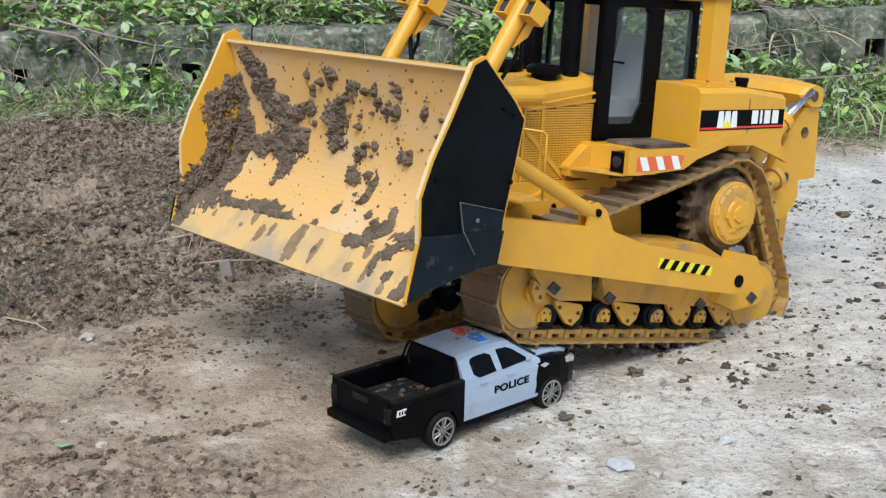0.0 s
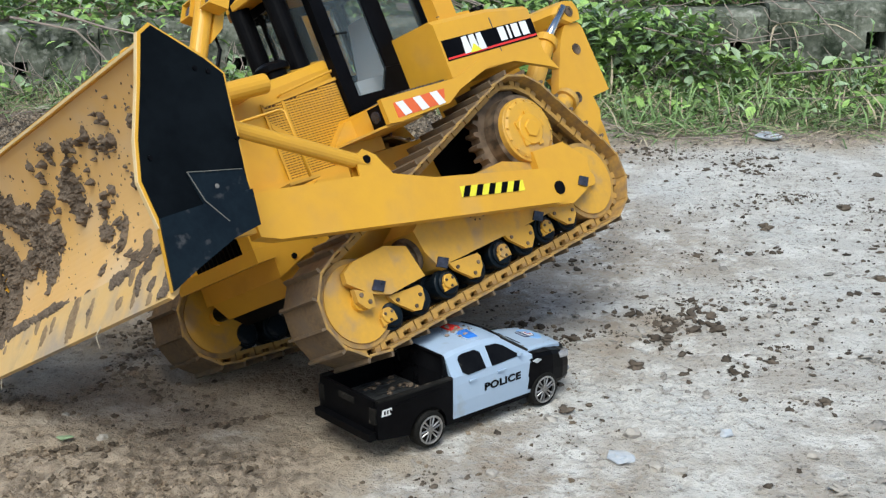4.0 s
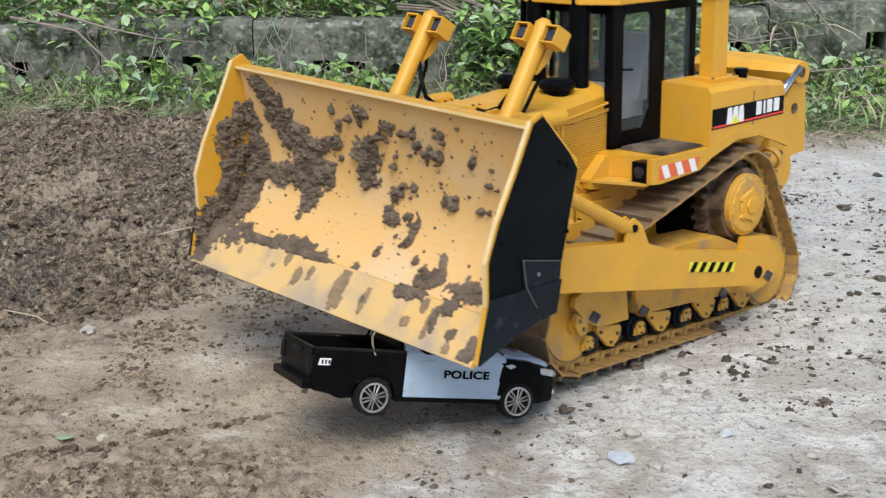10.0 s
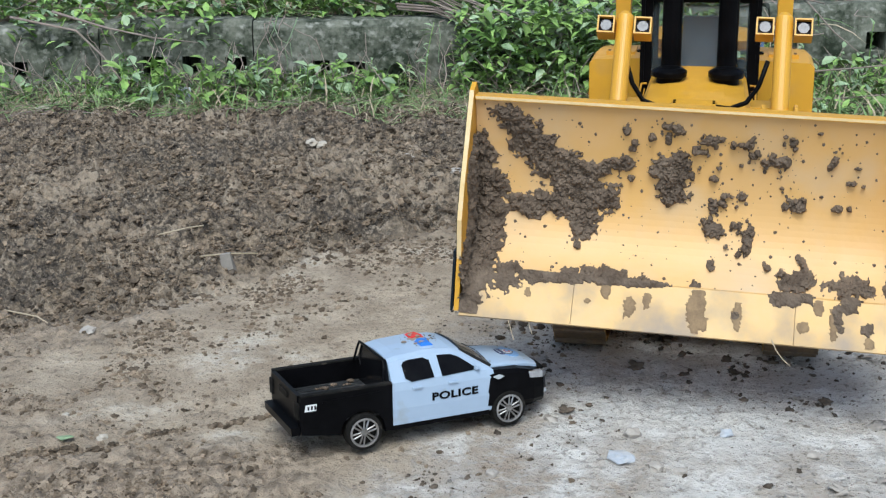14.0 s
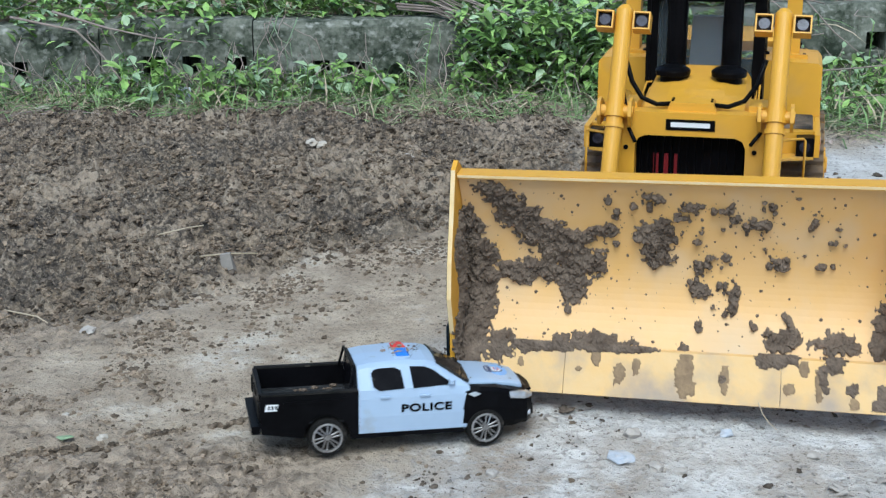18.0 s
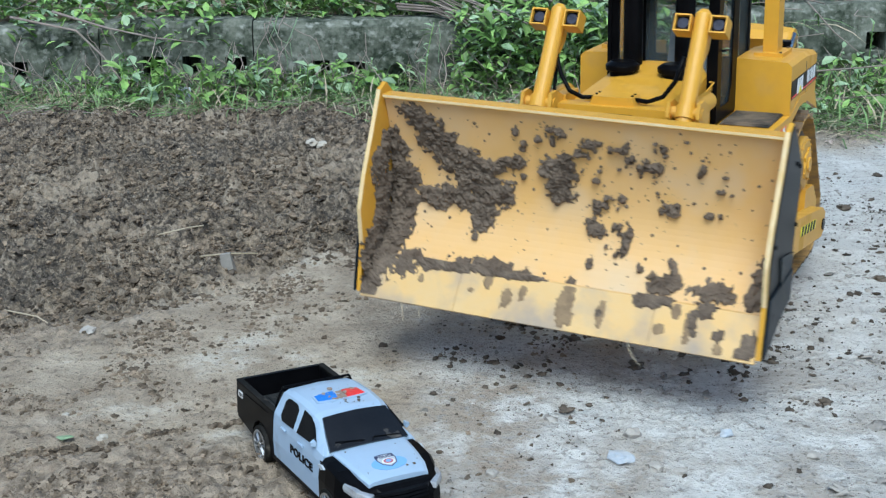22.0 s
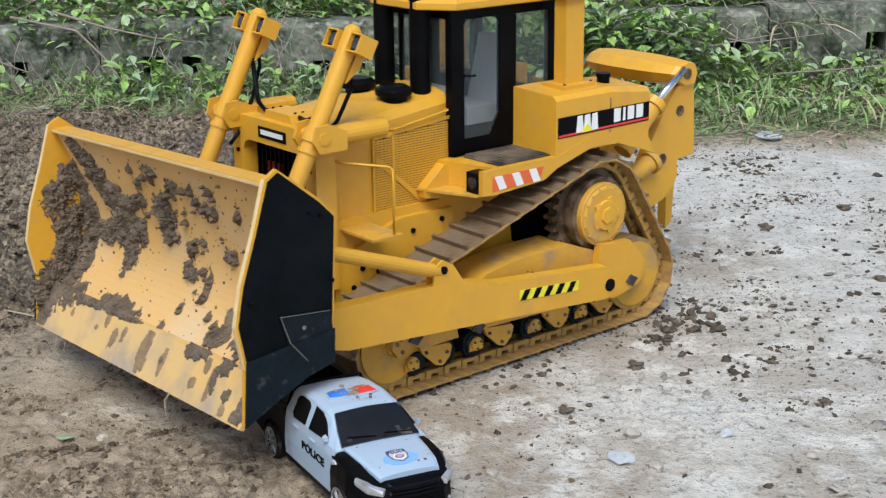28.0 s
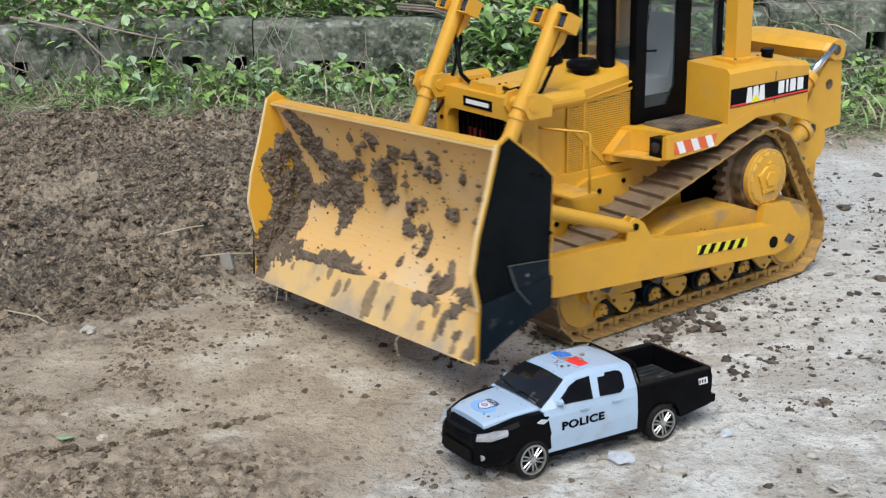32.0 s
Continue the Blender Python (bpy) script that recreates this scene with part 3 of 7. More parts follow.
MUD_FOOT = [(0.088, 0.164, 0.0077, 0.0065, -0.5), (0.093, 0.169, 0.0043, 0.0043, 0), (0.121, 0.165, 0.0055, 0.0043, 0), (0.067, 0.115, 0.0043, 0.0061, -0.4), (0.092, 0.107, 0.017, 0.0087, 0.3), (0.099, 0.116, 0.0047, 0.0095, -0.6), (0.079, 0.111, 0.0051, 0.0043, 0), (0.135, 0.106, 0.0221, 0.0104, 0), (-0.066, 0.1, 0.0298, 0.0069, 0.1), (-0.046, 0.098, 0.017, 0.0052, 0), (-0.095, 0.1, 0.0128, 0.0069, 0), (0.012, 0.098, 0.0077, 0.0061, 0), (-0.147, 0.099, 0.016, 0.007, 0), (0.172, 0.116, 0.010, 0.026, 0), (-0.056, 0.195, 0.006, 0.0043, 0), (-0.05, 0.205, 0.0034, 0.0035, 0), (-0.063, 0.189, 0.0043, 0.003, 0)]
BLOBS = THICK_MUD + [(y, z, w * 0.78, h * 0.78, k) for y, z, w, h, k in MUD_SPATTER + MUD_FOOT]
splash = random.Random(8)
for y, z, w, h, k in MUD_SPATTER:
    for _ in range(3):
        d = splash.uniform(0.0012, 0.0030)
        BLOBS.append((y + splash.gauss(0, w + 0.004), z + splash.gauss(0, h + 0.004), d, d * splash.uniform(0.6, 1.3), 0))
for _ in range(24):
    d = splash.uniform(0.0012, 0.0038)
    y = splash.triangular(-0.075, 0.13, -0.045)
    BLOBS.append((y, splash.uniform(0.165, 0.228) - 0.1 * max(0.0, y), d, d * splash.uniform(0.7, 1.5), 0))


SIDE_MUD = [(0.270, 0.197, 0.010, 0.017, 0), (0.284, 0.180, 0.015, 0.016, 0), (0.276, 0.156, 0.015, 0.020, 0), (0.279, 0.131, 0.015, 0.020, 0), (0.298, 0.110, 0.017, 0.012, 0), (0.314, 0.091, 0.010, 0.016, 0)]
EDGE_MUD = [(-0.178, 0.45, 0.010, 0.75, 0), (-0.167, 0.12, 0.012, 0.35, 0), (-0.148, 0.1, 0.012, 0.25, 0), (-0.120, 0.0, 0.022, 0.14, 0), (-0.088, -0.03, 0.018, 0.12, 0), (-0.060, 0.0, 0.024, 0.10, 0), (-0.025, -0.02, 0.018, 0.08, 0), (0.090, 0.05, 0.014, 0.16, 0), (0.126, 0.30, 0.004, 0.40, 0), (0.134, 0.05, 0.009, 0.2, 0), (0.150, 0.55, 0.005, 0.12, 0), (0.174, 0.75, 0.009, 0.3, 0), (0.045, 0.5, 0.003, 0.09, 0)]

EDGE_SMEAR = [(-0.127, 0.40, 0.0027, 0.09, 0), (-0.076, 0.45, 0.0030, 0.09, 0), (-0.062, 0.20, 0.0038, 0.19, 0), (-0.042, 0.50, 0.0050, 0.19, 0), (-0.027, 0.35, 0.0033, 0.14, 0), (0.014, 0.45, 0.0070, 0.42, 0), (0.046, 0.60, 0.0038, 0.31, 0), (0.111, 0.10, 0.0036, 0.23, 0), (0.123, 0.60, 0.0041, 0.37, 0), (0.099, 0.60, 0.0036, 0.12, 0), (0.151, 0.85, 0.0038, 0.12, 0)]


def blob_field(u, v, blobs, fine=75, tall=1.0):
    best = -1.0
    p = Vector((u * fine, v * fine * tall, 4.2))
    jit = 0.55 * noise.noise(p) + 0.45 * noise.noise(p * 2.7) + 0.35 * noise.noise(p * 6.1)
    for bu, bv, w, h, lean in blobs:
        a, b = u - bu, v - bv
        a = a - lean * b
        if abs(a) < w * 1.9 and abs(b) < h * 1.9:
            best = max(best, min(1.0, 1.10 - math.hypot(a / w, b / h) + jit * (0.95 if w > 0.01 else 1.0)))
    return best


def build_mud(blade):
    bm = B()
    mud_sheet(bm, lambda u, v: blob_field(u, v, BLOBS), -0.1825, 0.1825, 0.0945, 0.240, 0.00125, 0.0062, 2.0, lambda u, v, t: (mold_x(v) + t, u, v))
    tagged(part("mud", bm, MUD, blade, "dark lumps of drying mud", smooth=False), kind="stuff")
    bm = B()
    mud_sheet(bm, lambda u, v: blob_field(u, v, SIDE_MUD), 0.256, 0.3225, 0.070, 0.226, 0.00125, 0.0045, 6.0, lambda u, v, t: (max(u, mold_x(v)) if v > 0.093 else u, -0.1835 + t, v))
    tagged(part("side_mud", bm, MUD, blade, "mud caked inside the side plate", smooth=False), kind="stuff")
    bm = B()
    mud_sheet(bm, lambda u, v: blob_field(u, v / 0.041, EDGE_MUD, 60, 0.041), -0.183, 0.183, -0.004, 0.039, 0.0013, 0.0022, 9.0, lambda u, v, t: (0.3005 + 0.588 * v + 0.81 * t, u, 0.0985 - 0.81 * v + 0.588 * t))
    smear = B()
    mud_sheet(smear, lambda u, v: blob_field(u, v / 0.041, EDGE_SMEAR, 60, 0.041), -0.183, 0.183, 0.001, 0.039, 0.0013, 0.0007, 9.0, lambda u, v, t: (0.3005 + 0.588 * v + 0.81 * t, u, 0.0985 - 0.81 * v + 0.588 * t))
    tagged(part("edge_smear", smear, DRY_SMEAR, blade, "thin dried brown smears", smooth=True), kind="stuff")
    tagged(part("edge_mud", bm, MUD, blade, "mud smears along the cutting edge", smooth=False), kind="stuff")
    rng = random.Random(5)
    bm = B()
    for _ in range(520):
        if rng.random() < 0.55:
            by, bz, w, h, lean = rng.choice(BLOBS)
            y, z = rng.gauss(by, w * 1.1 + 0.004), rng.gauss(bz, h * 1.1 + 0.004)
        else:
            y, z = rng.uniform(-0.17, 0.18), rng.uniform(0.096, 0.232)
        if abs(y) > 0.181 or not 0.096 < z < 0.238:
            continue
        r = rng.choice((0.0004, 0.0005, 0.0006, 0.0008, 0.0010, 0.0015)) * rng.uniform(0.7, 1.2)
        m = Matrix.Translation((mold_x(z), y, z)) @ Matrix.Diagonal((0.6, 1, 1.2, 1)) @ Matrix.Rotation(rng.uniform(0, 6), 4, "X")
        bmesh.ops.create_icosphere(bm, subdivisions=1, radius=r, matrix=m)
    for v in bm.verts:
        v.co += 0.0006 * noise.noise_vector(v.co * 900)
    tagged(part("mud_specks", bm, MUD, blade, "small specks of mud"), kind="stuff")
    for y, z, ln in ((-0.15, 0.1, 0.05), (-0.135, 0.1, 0.045), (0.075, 0.068, 0.016)):
        x = mold_x(z) + 0.002 if z > 0.093 else 0.322
        bm = B()
        sweep(bm, [(x, y, z), (x + 0.004 + 0.3 * ln, y + 0.004, z - ln * 0.35), (x + 0.003 + 0.55 * ln, y + 0.009, z - ln * 0.7), (x + 0.004 + 0.7 * ln, y + 0.016, z - ln)], (0.0005, 0.0003), 5)
        part("root_fibre", bm, STRAW, blade, "thin dry root fibre hanging from the edge")


def build_arm(s):
    bm = B()
    prism(bm, [(0.214, 0.128), (0.214, 0.094), (0.196, 0.088), (-0.105, 0.0475), (-0.118, 0.053), (-0.120, 0.072), (-0.106, 0.080), (0.03, 0.101), (0.07, 0.113), (0.10, 0.118)], s * 0.136, s * 0.150)
    arm = part("push_arm", bm, YELLOW, dozer, "yellow push arm with hazard stripes", bevel=0.0012)
    bm = B()
    prism(bm, [(0.212, 0.123), (0.246, 0.123), (0.246, 0.100), (0.212, 0.098)], s * 0.139, s * 0.147)
    part("clevis", bm, YELLOW_DIRTY, arm, bevel=0.0008)
    bm = B()
    tube(bm, (0.240, s * 0.16, 0.190), (0.224, s * 0.158, 0.1832), 0.0050)
    tube(bm, (0.224, s * 0.158, 0.1832), (0.104, s * 0.147, 0.1322), 0.0062)
    tube(bm, (0.104, s * 0.147, 0.1322), (0.094, s * 0.146, 0.128), 0.0046)
    part("brace", bm, YELLOW, arm, smooth=False)
    bm = B()
    prism(bm, [(0.105, 0.112), (0.103, 0.134), (0.093, 0.139), (0.082, 0.132), (0.070, 0.112)], s * 0.138, s * 0.1405)
    prism(bm, [(0.105, 0.112), (0.103, 0.134), (0.093, 0.139), (0.082, 0.132), (0.070, 0.112)], s * 0.1475, s * 0.1498)
    part("brace_bracket", bm, YELLOW, arm, bevel=0.0006)
    bm = B()
    tube(bm, (0.093, s * 0.134, 0.130), (0.093, s * 0.1515, 0.130), 0.0035, seg=12)
    part("pin", bm, BLACK, arm)
    bm = B()
    tube(bm, (-0.109, s * 0.1500, 0.0605), (-0.109, s * 0.1512, 0.0605), 0.0062, seg=16)
    part("trunnion_cap", bm, BLACK, arm, "round black trunnion cap")
    bm = B()
    a, b = Vector((0.008, 0.0780)), Vector((-0.066, 0.0674))
    d = (b - a).normalized()
    up = Vector((-d.y, d.x)) * -1
    prism(bm, [tuple(a), tuple(a + up * 0.0095), tuple(b + up * 0.0095), tuple(b)], s * 0.1501, s * 0.1506)
    part("stripe_sticker", bm, LEMON, arm, "yellow and black hazard sticker")
    for k in range(5):
        bm = B()
        p = a + d * (0.001 + 0.0146 * k)
        q = p + d * 0.0068
        lean = d * 0.005
        prism(bm, [tuple(p), tuple(p + up * 0.0095 + lean), tuple(q + up * 0.0095 + lean), tuple(q)], s * 0.1506, s * 0.151)
        part("black_stripe", bm, BLACK, arm)
    return arm


SWING_AT = Vector((-0.040, 0.080))


def swung(x, z, swing):
    """A point of the track frame after the frame has swung nose-up about its shaft."""
    u, v = x - SWING_AT.x, z - SWING_AT.y
    c, s = math.cos(swing), math.sin(swing)
    return Vector((SWING_AT.x + c * u - s * v, SWING_AT.y + s * u + c * v))


@functools.lru_cache(maxsize=None)
def hull_path(swing=0.0):
    """The track's loop over the front idler, the sprocket and the rear idler, as points with length along it."""
    circles = [(swung(0.126, 0.0460, swing), 0.0415), (Vector((-0.127, 0.121)), 0.0500), (swung(-0.185, 0.0460, swing), 0.0415)]
    pts, normals = [], []
    for i in range(3):
        (c0, r0), (c1, r1) = circles[i], circles[(i + 1) % 3]
        d = c1 - c0
        normals.append(math.atan2(d.y, d.x) - math.acos((r0 - r1) / d.length))
    for i in range(3):
        c, r = circles[i]
        a0, a1 = normals[i - 1], normals[i]
        while a1 < a0:
            a1 += 2 * math.pi
        for k in range(13):
            a = a0 + (a1 - a0) * k / 12
            pts.append(c + r * Vector((math.cos(a), math.sin(a))))
    pts.append(pts[0])
    run = [0.0]
    for p, q in zip(pts, pts[1:]):
        run.append(run[-1] + (q - p).length)
    return pts, run


SHOES = 44
LENGTH = hull_path()[1][-1]
PITCH = LENGTH / SHOES


def shoe_pose(s, y, swing=0.0):
    loop, run = hull_path(round(swing, 3))
    total = run[-1]

    def way(u):
        u %= total
        j = min(len(run) - 2, max(0, bisect(run, u) - 1))
        return loop[j].lerp(loop[j + 1], (u - run[j]) / max(1e-9, run[j + 1] - run[j]))
    s *= total / LENGTH
    c, d = way(s), way(s + PITCH * 0.4) - way(s - PITCH * 0.4)
    return Matrix.Translation((c.x, y, c.y)) @ Matrix.Rotation(-math.atan2(d.y, d.x), 4, "Y")


def bisect(run, u):
    return int(np.searchsorted(run, u, side="right"))


def build_shoes():
    """One shoe with its grouser and two links; all shoes share the meshes."""
    bm = B()
    h = PITCH * 0.56
    prism(bm, [(-h, -0.0042), (h, -0.0034), (h, -0.0018), (-h, -0.0026)], -0.0245, 0.0245)
    box(bm, -h, -h + 0.0024, -0.0245, 0.0245, -0.0082, -0.0041)
    plate = bm
    bl = B()
    prism(bl, [(-0.46 * PITCH, -0.0014), (-0.46 * PITCH, 0.0066), (0.46 * PITCH, 0.0066), (0.46 * PITCH, -0.0014), (0.2 * PITCH, -0.0014), (0.2 * PITCH, 0.0026), (-0.2 * PITCH, 0.0026), (-0.2 * PITCH, -0.0014)], -0.0026, 0.0026)
    bp = B()
    prism(bp, [(-h, -0.0039), (h, -0.0031), (h, -0.0012), (-h, -0.0020)], -0.0251, 0.0251)
    return plate, bl, bp


SHOE_PARTS = {1: [], -1: []}
WHEELS = []
FRAMES = {}


def build_tracks():
    plate, links, pad = build_shoes()
    first = None
    for s in (1, -1):
        for k in range(SHOES):
            if first is None:
                shoe = part("track_shoe", plate, TRACK, dozer, "muddy steel track shoe")
                sub = part("shoe_face", pad, TRACK_LINK, shoe, "yellow dusty inner face")
                link = part("track_link", links, TRACK_LINK, shoe)
                first = (shoe.data, sub.data, link.data)
            else:
                shoe, sub, link = (new(n, m) for n, m in zip(("track_shoe", "shoe_face", "track_link"), first))
                shoe.parent, sub.parent, link.parent = dozer, shoe, shoe
            link.location = (0, 0.0095, 0)
            twin = new("track_link", first[2])
            twin.parent, twin.location = shoe, (0, -0.0095, 0)
            SHOE_PARTS[s].append(shoe)
            shoe.matrix_basis = shoe_pose(k * PITCH, s * 0.0985)
    for s in (1, -1):
        # sprocket with teeth and final drive
        bm = B()
        n, poly = 26, []
        for k in range(n):
            for r, a in ((0.0435, 0.0), (0.0435, 0.45), (0.0495, 0.6), (0.0495, 0.85)):
                t = 2 * math.pi * (k + a) / n
                poly.append((r * math.cos(t), r * math.sin(t)))
        prism(bm, poly, -0.006, 0.006)
        spr = part("sprocket", bm, STEEL, dozer, "toothed steel drive sprocket")
        bm = B()
        tube(bm, (0, 0, 0), (0, s * 0.020, 0), 0.036, 0.036, 32)
        part("sprocket_drum", bm, STEEL, spr, smooth=False)
        bm = B()
        tube(bm, (0, s * 0.012, 0), (0, s * 0.0265, 0), 0.031, 0.031, 32)
        tube(bm, (0, s * 0.0265, 0), (0, s * 0.0285, 0), 0.029, 0.026, 32)
        part("drive_cover", bm, YELLOW_DIRTY, spr, "yellow final drive cover", bevel=0.0006)
        bm = B()
        tube(bm, (0, s * 0.0284, 0), (0, s * 0.031, 0), 0.0155, 0.0145, 20)
        tube(bm, (0, s * 0.031, 0), (0, s * 0.033, 0), 0.009, 0.0085, 6)
        for k in range(5):
            t = 2 * math.pi * k / 5
            box(bm, 0.015 * math.cos(t) - 0.003, 0.015 * math.cos(t) + 0.003, s * 0.0285, s * 0.0306, 0.015 * math.sin(t) - 0.003, 0.015 * math.sin(t) + 0.003)
        part("hub", bm, YELLOW, spr, bevel=0.0004)
        for k in range(16):
            t = 2 * math.pi * k / 16
            bm = B()
            tube(bm, (0.0275 * math.cos(t), s * 0.0272, 0.0275 * math.sin(t)), (0.0275 * math.cos(t), s * 0.0292, 0.0275 * math.sin(t)), 0.0009, seg=6)
            part("bolt", bm, YELLOW_DIRTY, spr)
        WHEELS.append((spr, Vector((-0.127, s * 0.0965, 0.121)), 0.050, s, False))
        spr.matrix_basis = Matrix.Translation((-0.127, s * 0.0965, 0.121))
        for x, z in ((0.126, 0.0460), (-0.185, 0.0460)):
            bm = B()
            ring(bm, (0, 0, 0), 0.0375, 0.033, -0.013, 0.013, 32)
            idl = part("idler", bm, TRACK_LINK, dozer, "yellow track idler wheel", bevel=0.0006)
            bm = B()
            tube(bm, (0, -0.0145, 0), (0, 0.0145, 0), 0.0332, seg=32)
            part("idler_web", bm, YELLOW_DIRTY, idl)
            bm = B()
            tube(bm, (0, -0.0195, 0), (0, 0.0195, 0), 0.0075, seg=16)
            part("idler_hub", bm, YELLOW, idl, bevel=0.0006)
            WHEELS.append((idl, Vector((x, s * 0.099, z)), 0.0415, s, True))
            idl.matrix_basis = Matrix.Translation((x, s * 0.099, z))
        for x in (0.100, 0.066, 0.030, -0.006, -0.042, -0.075, -0.106, -0.140):
            bm = B()
            tube(bm, (0, -0.0165, 0), (0, -0.006, 0), 0.0135, seg=20)
            tube(bm, (0, 0.006, 0), (0, 0.0135, 0), 0.0135, seg=20)
            tube(bm, (0, -0.006, 0), (0, 0.0165, 0), 0.0105, seg=20)
            rol = part("track_roller", bm, WEAR_BLACK, dozer, "small steel track roller", bevel=0.001)
            rol.matrix_basis = Matrix.Translation((x, s * 0.099, 0.0245))
            WHEELS.append((rol, Vector((x, s * 0.099, 0.0245)), 0.0135, s, True))
        # roller frame: main beam, recoil tube, carriers, bogies
        bm = B()
        prism(bm, [(0.046, 0.078), (0.044, 0.058), (0.036, 0.041), (0.030, 0.0365), (0.0234, 0.0400), (-0.0861, 0.0365), (-0.150, 0.0365), (-0.165, 0.055), (-0.14, 0.078), (-0.085, 0.098), (-0.02, 0.098), (0.02, 0.092)], s * 0.076, s * 0.1195)
        frame_part = part("roller_frame", bm, YELLOW_DIRTY, dozer, "dusty yellow track roller frame", bevel=0.001)
        FRAMES[s] = frame_part
        bm = B()
        tube(bm, (0.044, s * 0.099, 0.060), (0.110, s * 0.099, 0.056), 0.0135, seg=20)
        tube(bm, (0.0445, s * 0.099, 0.060), (0.050, s * 0.099, 0.0597), 0.0165, seg=20)
        part("recoil_tube", bm, STEEL, frame_part, "grey steel recoil tube behind the idler")
        bm = B()
        ring(bm, (-0.030, s * 0.1194, 0.072), 0.0098, 0.0080, s * 0.0002, s * 0.0016, 24)
        part("cover_ring", bm, YELLOW_DIRTY, frame_part, "bolted round cover on the roller frame")
        for k in range(12):
            t = 2 * math.pi * k / 12
            bm = B()
            tube(bm, (-0.030 + 0.0110 * math.cos(t), s * 0.1193, 0.072 + 0.0110 * math.sin(t)), (-0.030 + 0.0110 * math.cos(t), s * 0.1203, 0.072 + 0.0110 * math.sin(t)), 0.0009, seg=6)
            part("bolt", bm, STEEL, frame_part)
        bm = B()
        prism(bm, [(0.1353, 0.0649), (0.1335, 0.0735), (0.120, 0.0785), (0.084, 0.0785), (0.063, 0.070), (0.0575, 0.0405), (0.0985, 0.0405), (0.118, 0.0490)], s * 0.1170, s * 0.1230)
        carrier = part("idler_carrier", bm, YELLOW_DIRTY, frame_part, "yellow plate over the front idler", bevel=0.001)
        bm = B()
        prism(bm, [(0.132, 0.0585), (0.1335, 0.0475), (0.127, 0.0385), (0.119, 0.0385), (0.1165, 0.0485)], s * 0.1186, s * 0.1240)
        part("idler_block", bm, YELLOW_DIRTY, carrier, bevel=0.001)
        for x, z in ((0.1225, 0.0435), (0.128, 0.0515)):
            bm = B()
            tube(bm, (x, s * 0.1236, z), (x, s * 0.1250, z), 0.0020, seg=8)
            part("bolt", bm, STEEL, carrier)
        bm = B()
        prism(bm, [(-0.118, 0.094), (-0.160, 0.090), (-0.182, 0.066), (-0.174, 0.042), (-0.140, 0.034), (-0.112, 0.042)], s * 0.1198, s * 0.128)
        part("rear_carrier", bm, YELLOW, frame_part, bevel=0.001)
        for x, z, y in ((0.1075, 0.0515, 0.1232), (0.0315, 0.0430, 0.1197), (-0.097, 0.0385, 0.1197), (-0.163, 0.0480, 0.1282)):
            bm = B()
            prism(bm, [(x + 0.0082, z - 0.0005), (x + 0.0015, z + 0.0062), (x - 0.0082, z + 0.0008), (x - 0.0015, z - 0.0062)], s * y, s * (y + 0.0016))
            part("pivot_bolt", bm, LENS, frame_part, "dark diamond-headed pivot bolt", bevel=0.0004)
        for x in (0.0985, 0.0233, -0.0498, -0.1127):
            bm = B()
            prism(bm, [(x + 0.0005, 0.0398), (x - 0.003, 0.0325), (x - 0.018, 0.0185), (x - 0.026, 0.0165), (x - 0.034, 0.0235), (x - 0.0365, 0.0325), (x - 0.034, 0.0360)], s * 0.1150, s * 0.1188)
            bog = part("bogie", bm, YELLOW_DIRTY, frame_part, "dusty yellow bogie plate", bevel=0.0006)
            for dx, dz in ((-0.0065, 0.0335), (-0.0305, 0.0285), (-0.022, 0.0215)):
                bm = B()
                tube(bm, (x + dx, s * 0.1185, dz), (x + dx, s * 0.1202, dz), 0.0017, seg=8)
                part("bolt", bm, STEEL, bog)
            bm = B()
            tube(bm, (x + 0.0075, s * 0.110, 0.0260), (x + 0.0075, s * 0.1185, 0.0260), 0.0066, seg=10)
            box(bm, x - 0.0005, x + 0.0155, s * 0.1120, s * 0.1165, 0.0195, 0.0265)
            hub = part("roller_hub", bm, YELLOW_DIRTY, frame_part, "yellow roller hub block", bevel=0.0005)
            for a in range(3):
                bm = B()
                px, pz = x + 0.0075 + 0.0042 * math.cos(0.6 + 2.09 * a), 0.0260 + 0.0042 * math.sin(0.6 + 2.09 * a)
                tube(bm, (px, s * 0.118, pz), (px, s * 0.1195, pz), 0.0013, seg=6)
                part("bolt", bm, STEEL, hub)


